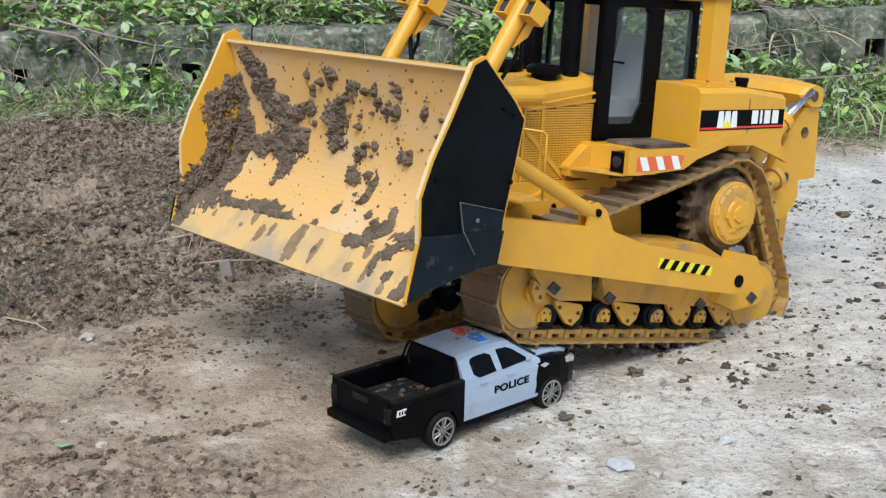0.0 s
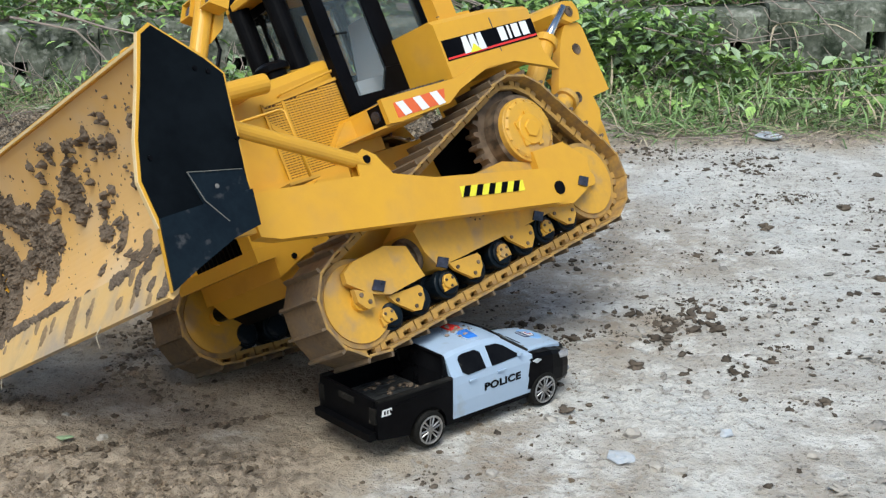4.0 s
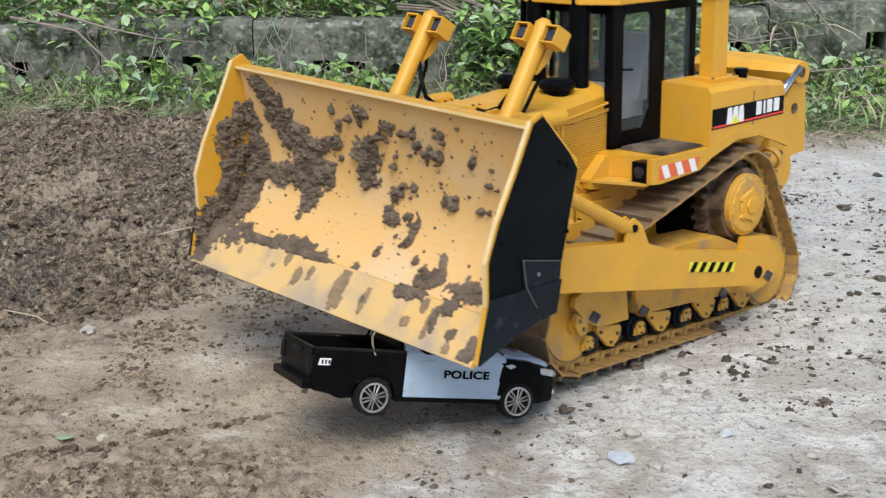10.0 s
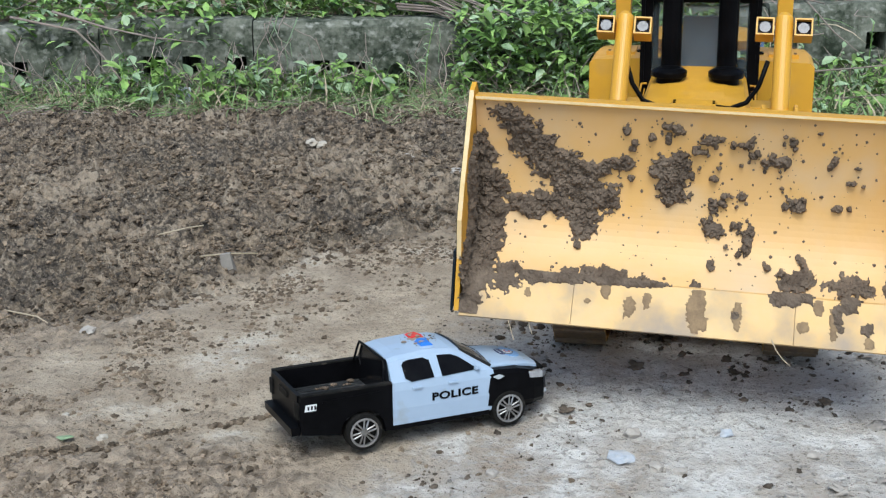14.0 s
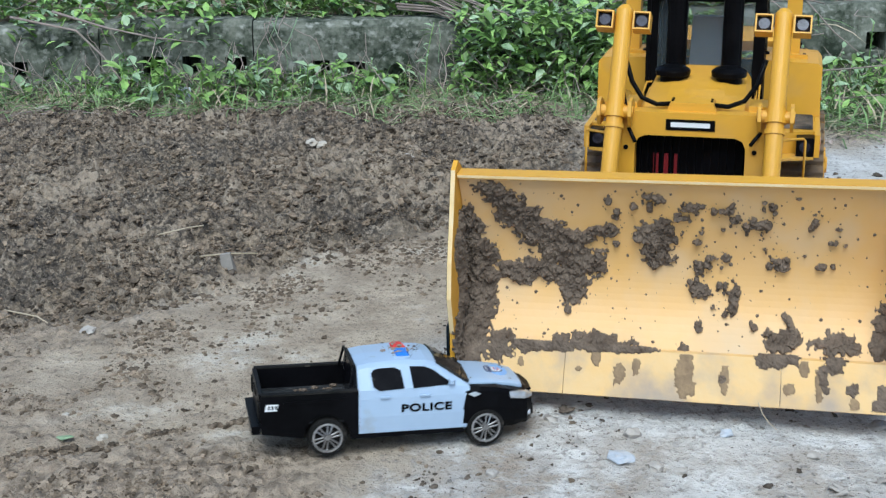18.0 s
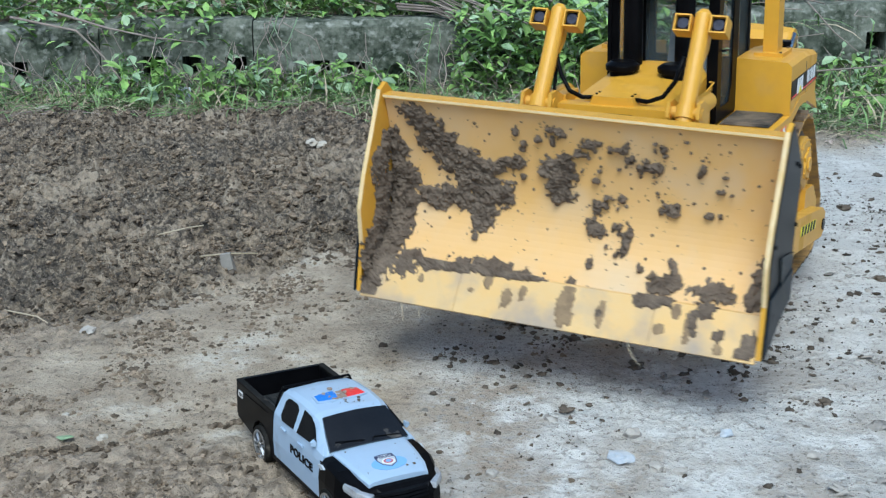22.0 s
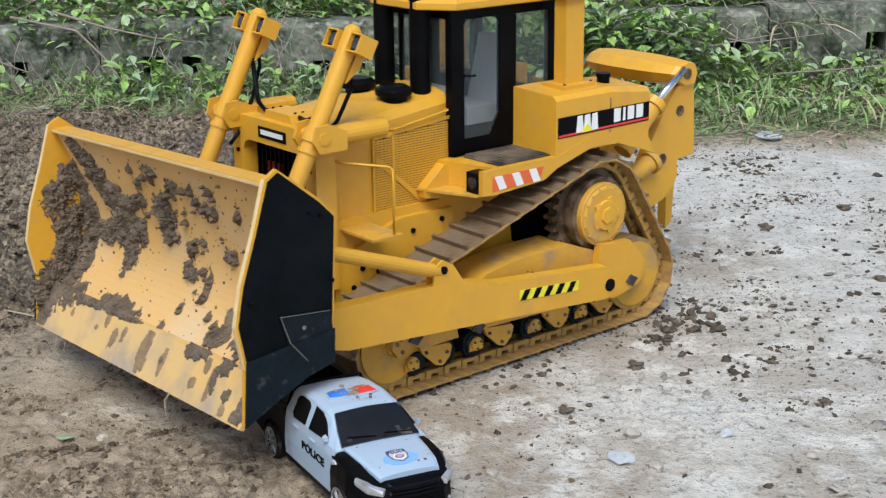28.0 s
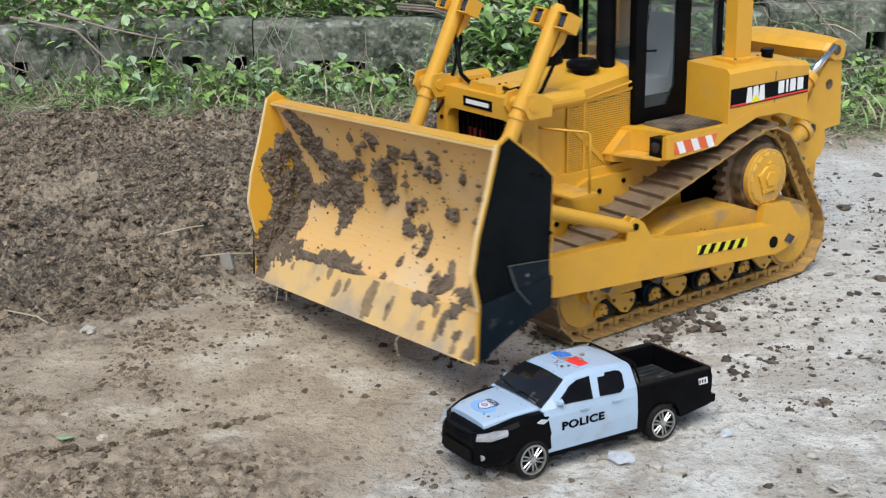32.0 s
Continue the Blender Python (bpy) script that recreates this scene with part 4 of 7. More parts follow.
def build_body():
    # lower hull and engine bay
    bm = B()
    prism(bm, [(0.1455, 0.150), (0.1455, 0.075), (0.135, 0.058), (-0.19, 0.058), (-0.20, 0.15)], -0.056, 0.056)
    hull = part("hull", bm, YELLOW, dozer, bevel=0.0015)
    # black plate added under the hull to deepen the shade between the tracks
    bm = B()
    prism(bm, [(0.132, 0.0578), (0.120, 0.047), (-0.175, 0.047), (-0.185, 0.0578)], -0.0555, 0.0555)
    part("belly_shade_plate", bm, BLACK, hull, "added black plate deepening the shade between the tracks", bevel=0.001)
    for s in (1, -1):
        # flat black plate on the hull stands in for a shaded recess
        bm = B()
        prism(bm, [(-0.060, 0.150), (-0.068, 0.092), (-0.085, 0.080), (-0.175, 0.080), (-0.185, 0.149)], s * 0.0562, s * 0.0580)
        part("recess_plate", bm, BLACK, hull, "black plate standing in for the shaded recess behind the sprocket")
        for x, z in ((0.118, 0.104), (0.100, 0.098), (0.128, 0.088), (0.060, 0.128), (0.026, 0.133)):
            bm = B()
            tube(bm, (x, s * 0.0618, z), (x, s * 0.0636, z), 0.0026, seg=8)
            part("bolt", bm, BLACK, hull)
    bm = B()
    tube(bm, (0.128, -0.078, 0.066), (0.128, 0.078, 0.066), 0.0075, seg=16)
    part("cross_shaft", bm, BLACK, dozer, "black cross shaft under the nose")
    bm = B()
    prism(bm, [(0.118, 0.085), (0.148, 0.075), (0.146, 0.115), (0.075, 0.142), (0.012, 0.142), (0.012, 0.10)], -0.062, 0.062)
    part("side_sill", bm, YELLOW, dozer, bevel=0.0012)
    bm = B()
    rows = []
    for x, top in ((0.1458, 0.2350), (0.100, 0.2395), (0.004, 0.2495)):
        w = 0.051 if x > 0.05 else 0.047
        rows.append([(x, -w, 0.140), (x, -w, top - 0.012), (x, -w + 0.005, top - 0.004), (x, -0.026, top), (x, 0.026, top), (x, w - 0.005, top - 0.004), (x, w, top - 0.012), (x, w, 0.140)])
    loft(bm, rows)
    hood_ob = part("hood", bm, YELLOW, dozer, "yellow engine hood", bevel=0.001)
    # side grilles: thin louvre bars in a frame
    for s in (1, -1):
        bm = B()
        prism(bm, [(0.096, 0.142), (0.096, 0.216), (0.008, 0.224), (0.008, 0.178), (0.044, 0.142)], s * 0.0512, s * 0.0517)
        part("grille_back", bm, GRILLE_SHADE, hood_ob, "mesh behind the side grille, coloured dark as shade")
        for k in range(34):
            z = 0.1445 + k * 0.00228
            x1 = 0.0945
            x0 = 0.0095 if z > 0.178 else 0.0095 + (0.178 - z)
            if z > 0.214:
                x1 = 0.0945 - (z - 0.214) / 0.09
            if x1 - x0 < 0.004:
                continue
            bm = B()
            box(bm, x0, x1, s * 0.0517, s * 0.0526, z, z + 0.00145)
            part("louvre", bm, YELLOW, hood_ob)
        for k in range(20):
            x = 0.014 + k * 0.0042
            z0 = 0.1445 if x > 0.046 else 0.1445 + (0.046 - x)
            part("grille_wire", box(B(), x - 0.0004, x + 0.0004, s * 0.0517, s * 0.0520, z0, 0.2155 + (0.096 - x) * 0.08), YELLOW, hood_ob)
        for poly in ([(0.097, 0.140), (0.097, 0.219), (0.0945, 0.219), (0.0945, 0.140)], [(0.097, 0.2155), (0.097, 0.2185), (0.006, 0.2265), (0.006, 0.2235)], [(0.075, 0.1405), (0.072, 0.1405), (0.072, 0.218), (0.075, 0.218)], [(0.094, 0.196), (0.094, 0.202), (0.036, 0.150), (0.036, 0.144)]):
            bm = B()
            prism(bm, poly, s * 0.0527, s * 0.0536)
            part("grille_bar", bm, YELLOW, hood_ob)
        bm = B()
        sweep(bm, [(0.075, s * 0.051, 0.222), (0.074, s * 0.056, 0.223), (0.012, s * 0.056, 0.232), (0.010, s * 0.051, 0.232)], 0.001, 6)
        part("grab_rail", bm, YELLOW, hood_ob)
        bm = B()
        box(bm, 0.104, 0.136, s * 0.052, s * 0.104, 0.1405, 0.1428)
        part("step", bm, YELLOW_DIRTY, hood_ob, bevel=0.0005)
    # radiator guard
    guard = part("radiator_guard", box(B(), 0.146, 0.1665, -0.066, 0.066, 0.212, 0.2335), YELLOW, dozer, "yellow radiator guard", bevel=0.001)
    for y0, y1 in ((-0.066, -0.0495), (0.0495, 0.066)):
        part("guard_post", box(B(), 0.146, 0.1665, y0, y1, 0.104, 0.2119), YELLOW, guard, bevel=0.001)
    part("guard_foot", box(B(), 0.146, 0.1665, -0.066, 0.066, 0.092, 0.1039), YELLOW, guard, bevel=0.001)
    for y in (-1, 1):
        part("guard_corner", prism(B(), [(y * 0.0495, 0.212), (y * 0.0495, 0.202), (y * 0.0465, 0.209), (y * 0.0395, 0.212)], 0.150, 0.1662, "x"), YELLOW, guard)
    bm = B()
    box(bm, 0.148, 0.150, -0.0495, 0.0495, 0.104, 0.212)
    part("radiator", bm, BLACK, guard, "black radiator core")
    for k in range(14):
        bm = B()
        y = -0.046 + k * 0.0071
        box(bm, 0.1502, 0.1535, y - 0.0009, y + 0.0009, 0.104, 0.212)
        part("radiator_bar", bm, BLACK, guard)
    for y in (-0.031, -0.022, -0.012):
        part("red_cable", box(B(), 0.1503, 0.1530, y - 0.0024, y + 0.0024, 0.150, 0.192), RED_DARK, guard, "dark red part behind the grille")
    bm = B()
    box(bm, 0.1665, 0.1672, -0.022, 0.022, 0.2175, 0.2275)
    plate = part("name_plate", bm, BLACK, guard, "black plate with a white bar of lettering")
    bm = B()
    box(bm, 0.1672, 0.1675, -0.0175, 0.0175, 0.2205, 0.2248)
    part("plate_bar", bm, WHITE_PRINT, plate)
    for s in (1, -1):
        for z in (0.2, 0.165, 0.12):
            bm = B()
            tube(bm, (0.1665, s * 0.0575, z), (0.1678, s * 0.0575, z), 0.0023, seg=8)
            part("guard_bolt", bm, BLACK, guard)
    # top plate with hoses to the lift cylinders
    bm = B()
    loft(bm, [[(0.160, -0.022, 0.2335), (0.160, 0.022, 0.2335), (0.160, 0.019, 0.2415), (0.160, -0.019, 0.2415)], [(0.138, -0.022, 0.236), (0.138, 0.022, 0.236), (0.138, 0.019, 0.2425), (0.138, -0.019, 0.2425)]])
    part("manifold", bm, YELLOW, dozer, bevel=0.001)
    for s in (1, -1):
        bm = B()
        sweep(bm, [(0.150, s * 0.019, 0.2385), (0.152, s * 0.032, 0.2378), (0.150, s * 0.046, 0.243), (0.146, s * 0.056, 0.257), (0.144, s * 0.063, 0.28)], 0.0022, 8)
        part("hose", bm, BLACK, dozer, smooth=True)
        bm = B()
        for x in (0.145, 0.153):
            tube(bm, (x, s * 0.0175, 0.241), (x, s * 0.0175, 0.2432), 0.0012, seg=6)
        part("screw", bm, BLACK, dozer)
        # air cleaner caps
        bm = B()
        tube(bm, (0.052, s * 0.027, 0.236), (0.052, s * 0.027, 0.2475), 0.0125, seg=24)
        tube(bm, (0.052, s * 0.027, 0.2475), (0.052, s * 0.027, 0.2530), 0.0168, 0.0172, 24)
        tube(bm, (0.052, s * 0.027, 0.2530), (0.052, s * 0.027, 0.2565), 0.0172, 0.0115, 24)
        part("air_cleaner", bm, BLACK, dozer, "round black air cleaner cap", bevel=0.0006)
        bm = B()
        tube(bm, (0.0205, s * 0.027, 0.240), (0.0205, s * 0.027, 0.375), 0.0098, seg=24)
        part("exhaust", bm, BLACK, dozer, "tall black exhaust stack", smooth=False)
    # fenders, steps and side tanks
    for s in (1, -1):
        bm = B()
        deck = [(0.0235, 0.1865), (-0.070, 0.1865), (-0.112, 0.199), (-0.150, 0.199), (-0.193, 0.188), (-0.205, 0.168), (-0.193, 0.173), (-0.150, 0.187), (-0.114, 0.188), (-0.070, 0.1755), (-0.052, 0.1665), (0.010, 0.1628), (0.0235, 0.1640)]
        prism(bm, deck, s * 0.112, s * 0.1172)
        fend = part("fender", bm, YELLOW, dozer, "yellow fender with warning stripes", bevel=0.0008)
        bm = B()
        prism(bm, [(-0.0702, 0.1835), (-0.112, 0.196), (-0.150, 0.196), (-0.193, 0.185), (-0.193, 0.188), (-0.150, 0.199), (-0.112, 0.199), (-0.0702, 0.1862)], s * 0.050, s * 0.112)
        part("fender_arch", bm, YELLOW, fend)
        bm = B()
        prism(bm, [(0.022, s * 0.052), (0.0035, s * 0.1118), (-0.070, s * 0.1118), (-0.070, s * 0.052)], 0.1835, 0.1862, "z")
        part("fender_deck", bm, YELLOW, fend)
        bm = B()
        prism(bm, [(0.0215, s * 0.054), (0.0035, s * 0.1118), (0.0015, s * 0.1118), (0.0195, s * 0.054)], 0.1645, 0.1834, "z")
        part("fender_wall", bm, YELLOW, fend)
        bm = B()
        prism(bm, [(0.050, s * 0.052), (0.026, s * 0.1118), (-0.02, s * 0.1118), (-0.02, s * 0.052)], 0.1622, 0.1642, "z")
        part("tray", bm, YELLOW_DIRTY, fend, "dusty yellow tray behind the lamp")
        bm = B()
        sweep(bm, [(0.146, s * 0.064, 0.207), (0.142, s * 0.072, 0.206), (0.115, s * 0.100, 0.203), (0.112, s * 0.102, 0.2005), (0.112, s * 0.102, 0.142)], 0.0013, 6)
        part("step_rail", bm, YELLOW, fend, "thin yellow step rail", smooth=True)
        bm = B()
        prism(bm, [(0.024, 0.1835), (0.046, 0.1645), (0.046, 0.156), (0.012, 0.150), (-0.008, 0.150), (-0.008, 0.1835)], s * 0.050, s * 0.064)
        part("fender_bracket", bm, YELLOW, fend, bevel=0.0008)
        bm = B()
        prism(bm, [(-0.002, 0.1868), (-0.066, 0.1868), (-0.066, 0.1880), (-0.002, 0.1880)], s * 0.060, s * 0.110)
        tread = part("tread_plate", bm, TREAD_DUST, fend, "dark ribbed step plate")
        for k in range(13):
            bm = B()
            x = -0.0055 - k * 0.0047
            box(bm, x - 0.0011, x + 0.0011, s * 0.061, s * 0.109, 0.1881, 0.1894)
            part("tread_rib", bm, TREAD_DUST, tread)
        bm = B()
        box(bm, 0.0055, 0.0232, s * 0.0945, s * 0.1116, 0.1646, 0.1832)
        lamp = part("fender_lamp", bm, BLACK, fend, "square black fender lamp", bevel=0.0008)
        bm = B()
        tube(bm, (0.0232, s * 0.103, 0.174), (0.0242, s * 0.103, 0.174), 0.0055, seg=16)
        part("lamp_lens", bm, LENS, lamp)
        bm = B()
        prism(bm, [(0.012, 0.1665), (0.012, 0.1802), (-0.051, 0.1802), (-0.046, 0.1680)], s * 0.1173, s * 0.1177)
        strip = part("warning_strip", bm, ORANGE, fend, "red and white warning strip")
        for k in range(3):
            bm = B()
            x = 0.010 - k * 0.021
            prism(bm, [(x - 0.006, 0.1670), (x - 0.015, 0.1676), (x - 0.009, 0.1800), (x, 0.1800)], s * 0.1178, s * 0.1181)
            part("white_stripe", bm, WHITE_PRINT, strip)
        bm = B()
        tank_rows = []
        for x, b0, t0 in ((-0.067, 0.1868, 0.0), (-0.139, 0.1992, 0.0), (-0.194, 0.190, -0.006)):
            tank_rows.append([(x, s * 0.058, 0.1868), (x, s * 0.1165, 0.1868), (x, s * 0.1165, 0.2378 + t0), (x, s * 0.1118, 0.2422 + t0), (x, s * 0.058, 0.2445 + t0)])
        loft(bm, tank_rows)
        tank = part("side_tank", bm, YELLOW, dozer, "yellow side tank with a black decal", bevel=0.0012)
        bm = B()
        prism(bm, [(-0.0695, 0.2025), (-0.0695, 0.2220), (-0.193, 0.2222), (-0.193, 0.2035)], s * 0.1166, s * 0.1170)
        decal = part("decal", bm, BLACK, tank, "black decal with white and red print")
        bm = B()
        prism(bm, [(-0.070, 0.2035), (-0.070, 0.2055), (-0.192, 0.2068), (-0.192, 0.2048)], s * 0.1171, s * 0.1174)
        part("red_line", bm, RED, decal)
        for x0, x1 in ((-0.0935, -0.1010), (-0.1030, -0.1110), (-0.1130, -0.1205)):
            bm = B()
            prism(bm, [(x0 + 0.001, 0.2050), (x0 - 0.0005, 0.2208), (x1 + 0.0005, 0.2212), (x1 - 0.001, 0.2054)], s * 0.1175, s * 0.1178)
            part("white_bar", bm, WHITE_PRINT, decal)
        bm = B()
        prism(bm, [(-0.099, 0.2046), (-0.1065, 0.2125), (-0.114, 0.2050)], s * 0.1179, s * 0.1182)
        part("triangle", bm, LEMON, decal, "small lemon triangle")
        for x0, x1 in ((-0.1435, -0.1525), (-0.1560, -0.1592), (-0.1625, -0.1712), (-0.1745, -0.184)):
            bm = B()
            prism(bm, [(x0, 0.2082), (x0, 0.2214), (x1, 0.2212), (x1, 0.2084)], s * 0.1171, s * 0.1174)
            part("white_bar", bm, WHITE_PRINT, decal)
        bm = B()
        box(bm, -0.1395, -0.1385, s * 0.1165, s * 0.1169, 0.188, 0.2325)
        part("panel_joint", bm, BLACK_DUSTY, tank)
        bm = B()
        tube(bm, (-0.158, s * 0.088, 0.241), (-0.158, s * 0.088, 0.247), 0.0062, seg=16)
        tube(bm, (-0.158, s * 0.088, 0.247), (-0.158, s * 0.088, 0.2505), 0.0075, 0.0068, 16)
        part("filler_cap", bm, BLACK, tank)
        # roll-over posts
        bm = B()
        box(bm, -0.1255, -0.1020, s * 0.077, s * 0.0925, 0.2435, 0.325)
        post = part("roll_bar_post", bm, YELLOW, dozer, bevel=0.002)
        bm = B()
        box(bm, -0.134, -0.092, s * 0.070, s * 0.101, 0.2425, 0.2468)
        part("post_foot", bm, YELLOW, post, bevel=0.001)
        for x in (-0.131, -0.096):
            bm = B()
            tube(bm, (x, s * 0.0975, 0.2468), (x, s * 0.0975, 0.2482), 0.0016, seg=6)
            part("foot_bolt", bm, STEEL, post)
    bm = B()
    roof_rows = []
    for z, k in ((0.3222, 0.985), (0.3232, 1.0), (0.3285, 1.0), (0.336, 0.9), (0.340, 0.7)):
        roof_rows.append([(-0.05 + (x + 0.05) * k, y * k, z) for x, y in ((0.030, 0.034), (0.030, -0.034), (0.008, -0.064), (-0.122, -0.064), (-0.130, -0.050), (-0.130, 0.050), (-0.122, 0.064), (0.008, 0.064))])
    loft(bm, roof_rows)
    part("roof", bm, YELLOW, dozer, "yellow cab roof with cut corners")
    part("roll_bar_beam", box(B(), -0.128, -0.098, -0.096, 0.096, 0.3255, 0.352), YELLOW, dozer, "yellow roll bar cross beam", bevel=0.002)
    # cab: pillars, panels and glass
    cab = box(B(), -0.118, 0.006, -0.0565, 0.0565, 0.1868, 0.192)
    cab = part("cab", cab, BLACK, dozer, "black cab with glazed doors")
    for s in (1, -1):
        bm = B()
        prism(bm, [(-0.006, 0.190), (-0.006, 0.203), (-0.038, 0.203), (-0.049, 0.222), (-0.070, 0.222), (-0.070, 0.190)], s * 0.0545, s * 0.0585)
        dr_ = part("cab_door", bm, BLACK, cab, "black cab door with a tall window", bevel=0.0006)
        for poly in ([(0.009, 0.190), (0.009, 0.322), (-0.0058, 0.322), (-0.0058, 0.190)], [(-0.006, 0.313), (-0.006, 0.322), (-0.070, 0.322), (-0.070, 0.313)], [(-0.006, 0.3128), (-0.0102, 0.3128), (-0.0085, 0.3115), (-0.006, 0.3085)], [(-0.049, 0.3128), (-0.049, 0.3085), (-0.0465, 0.3115), (-0.0448, 0.3128)], [(-0.049, 0.2222), (-0.049, 0.3128), (-0.070, 0.3128), (-0.070, 0.2222)]):
            bm = B()
            prism(bm, poly, s * 0.0545, s * 0.0585)
            part("door_frame", bm, BLACK, dr_, bevel=0.0006)
        bm = B()
        prism(bm, [(-0.006, 0.203), (-0.006, 0.313), (-0.049, 0.313), (-0.049, 0.222), (-0.038, 0.203)], s * 0.056, s * 0.057)
        pane = part("door_pane", bm, GLASS, dr_)
        pane.visible_shadow = False
        bm = B()
        sweep(bm, [(-0.003, s * 0.0585, 0.262), (-0.004, s * 0.062, 0.262), (-0.016, s * 0.062, 0.261), (-0.018, s * 0.0585, 0.261)], 0.0011, 6)
        part("door_handle", bm, BLACK, dr_)
        bm = B()
        prism(bm, [(-0.0702, 0.190), (-0.0702, 0.242), (-0.120, 0.242), (-0.120, 0.190)], s * 0.0545, s * 0.0585)
        sidew = part("side_panel", bm, BLACK, cab)
        for poly in ([(-0.0702, 0.313), (-0.0702, 0.322), (-0.120, 0.322), (-0.120, 0.313)], [(-0.113, 0.2422), (-0.113, 0.3128), (-0.120, 0.3128), (-0.120, 0.2422)]):
            bm = B()
            prism(bm, poly, s * 0.0545, s * 0.0585)
            part("panel_frame", bm, BLACK, sidew)
        bm = B()
        box(bm, -0.113, -0.0702, s * 0.056, s * 0.057, 0.242, 0.313)
        pane = part("side_pane", bm, GLASS, sidew)
        pane.visible_shadow = False
    for x, nm in ((0.005, "front"), (-0.119, "rear")):
        bars = []
        for y0, y1, z0, z1 in ((-0.0545, -0.047, 0.192, 0.322), (0.047, 0.0545, 0.192, 0.322), (-0.047, 0.047, 0.313, 0.322), (-0.047, 0.047, 0.192, 0.236 if x < 0 else 0.216), (-0.022, -0.018, 0.216, 0.313), (0.018, 0.022, 0.216, 0.313)):
            if x < 0 and abs(y0) < 0.03:
                continue
            bars.append((y0, y1, z0, z1))
        pan = part(nm + "_sill", box(B(), x - 0.002, x + 0.002, *bars[3]), BLACK, cab)
        for y0, y1, z0, z1 in bars[:3] + bars[4:]:
            part("pillar", box(B(), x - 0.002, x + 0.002, y0, y1, z0, z1), BLACK, pan)
        bm = B()
        box(bm, x - 0.0006, x + 0.0006, -0.047, 0.047, 0.216, 0.313)
        pane = part(nm + "_pane", bm, GLASS, pan)
        pane.visible_shadow = False
    bm = B()
    box(bm, -0.085, -0.04, -0.022, 0.022, 0.205, 0.222)
    loft(bm, [[(-0.095, -0.022, 0.22), (-0.078, -0.022, 0.22), (-0.078, 0.022, 0.22), (-0.095, 0.022, 0.22)], [(-0.103, -0.02, 0.285), (-0.092, -0.02, 0.285), (-0.092, 0.02, 0.285), (-0.103, 0.02, 0.285)]])
    part("operator_seat", bm, GREY, cab, "grey operator seat", bevel=0.002)
    bm = B()
    box(bm, -0.02, -0.005, -0.03, 0.03, 0.192, 0.245)
    part("console", bm, GREY, cab, bevel=0.002)
    # rear: ripper carrier
    bm = B()
    prism(bm, [(-0.195, 0.225), (-0.225, 0.205), (-0.225, 0.075), (-0.195, 0.06)], -0.05, 0.05)
    part("rear_case", bm, YELLOW, dozer, bevel=0.001)
    bm = B()
    rows = []
    for y, k in ((-0.066, 0.0), (-0.062, 0.25), (-0.040, 0.75), (-0.015, 1.0), (0.015, 1.0), (0.040, 0.75), (0.062, 0.25), (0.066, 0.0)):
        rows.append([(-0.291 + 0.018 * k, y, 0.2300 + 0.002 * k), (-0.298 + 0.012 * k, y, 0.2375 + 0.004 * k), (-0.310 + 0.004 * k, y, 0.2405 + 0.005 * k), (-0.3200, y, 0.2385 + 0.004 * k), (-0.3245, y, 0.2290), (-0.3215, y, 0.2180), (-0.306, y, 0.2170 - 0.003 * k), (-0.296 + 0.014 * k, y, 0.2225 - 0.004 * k)])
    loft(bm, rows)
    part("ripper_beam", bm, YELLOW, dozer, "yellow bulging ripper cross beam", bevel=0.001)
    bm = B()
    prism(bm, [(-0.318, 0.175), (-0.330, 0.175), (-0.350, 0.150), (-0.366, 0.112), (-0.362, 0.046), (-0.352, 0.038), (-0.351, 0.110), (-0.338, 0.140)], -0.006, 0.006)
    part("ripper_shank", bm, YELLOW, dozer, "yellow ripper shank", bevel=0.001)
    bm = B()
    prism(bm, [(-0.300, 0.104), (-0.322, 0.098), (-0.318, 0.056), (-0.306, 0.050), (-0.296, 0.072)], -0.018, 0.018)
    part("ripper_pocket", bm, BLACK_DUSTY, dozer, "dusty black shank pocket", bevel=0.001)
    for s in (1, -1):
        bm = B()
        prism(bm, [(-0.300, 0.2165), (-0.322, 0.2165), (-0.3255, 0.2100), (-0.330, 0.1390), (-0.302, 0.1370), (-0.3045, 0.121), (-0.298, 0.108), (-0.284, 0.097), (-0.250, 0.086), (-0.238, 0.100), (-0.240, 0.125), (-0.262, 0.165), (-0.288, 0.205)], s * 0.050, s * 0.0615)
        sp = part("ripper_plate", bm, YELLOW, dozer, "yellow curved ripper side plate", bevel=0.001)
        for x, z, yy in ((-0.3085, 0.2290, 0.066), (-0.3040, 0.1895, 0.0615), (-0.2785, 0.1410, 0.0615)):
            bm = B()
            ring(bm, (x, s * yy, z), 0.0058, 0.0030, s * -0.0008, s * 0.0012, 16)
            tube(bm, (x, s * (yy - 0.001), z), (x, s * (yy + 0.0004), z), 0.0030, seg=12)
            part("pin_hole", bm, STEEL, sp)
        bm = B()
        tube(bm, (-0.212, s * 0.066, 0.160), (-0.2569, s * 0.066, 0.2030), 0.0100, seg=18)
        rc = part("ripper_cylinder", bm, YELLOW, dozer)
        bm = B()
        tube(bm, (-0.256, s * 0.066, 0.2022), (-0.303, s * 0.066, 0.2345), 0.0040, seg=12)
        part("rod", bm, CHROME, rc, "chrome piston rod", smooth=True)
        bm = B()
        tube(bm, (-0.2540, s * 0.066, 0.2004), (-0.2605, s * 0.066, 0.2062), 0.0125, seg=18)
        part("gland", bm, YELLOW, rc)
        bm = B()
        tube(bm, (-0.205, s * 0.064, 0.121), (-0.262, s * 0.064, 0.1432), 0.0095, seg=18)
        low = part("ripper_link", bm, YELLOW_DIRTY, dozer)
        bm = B()
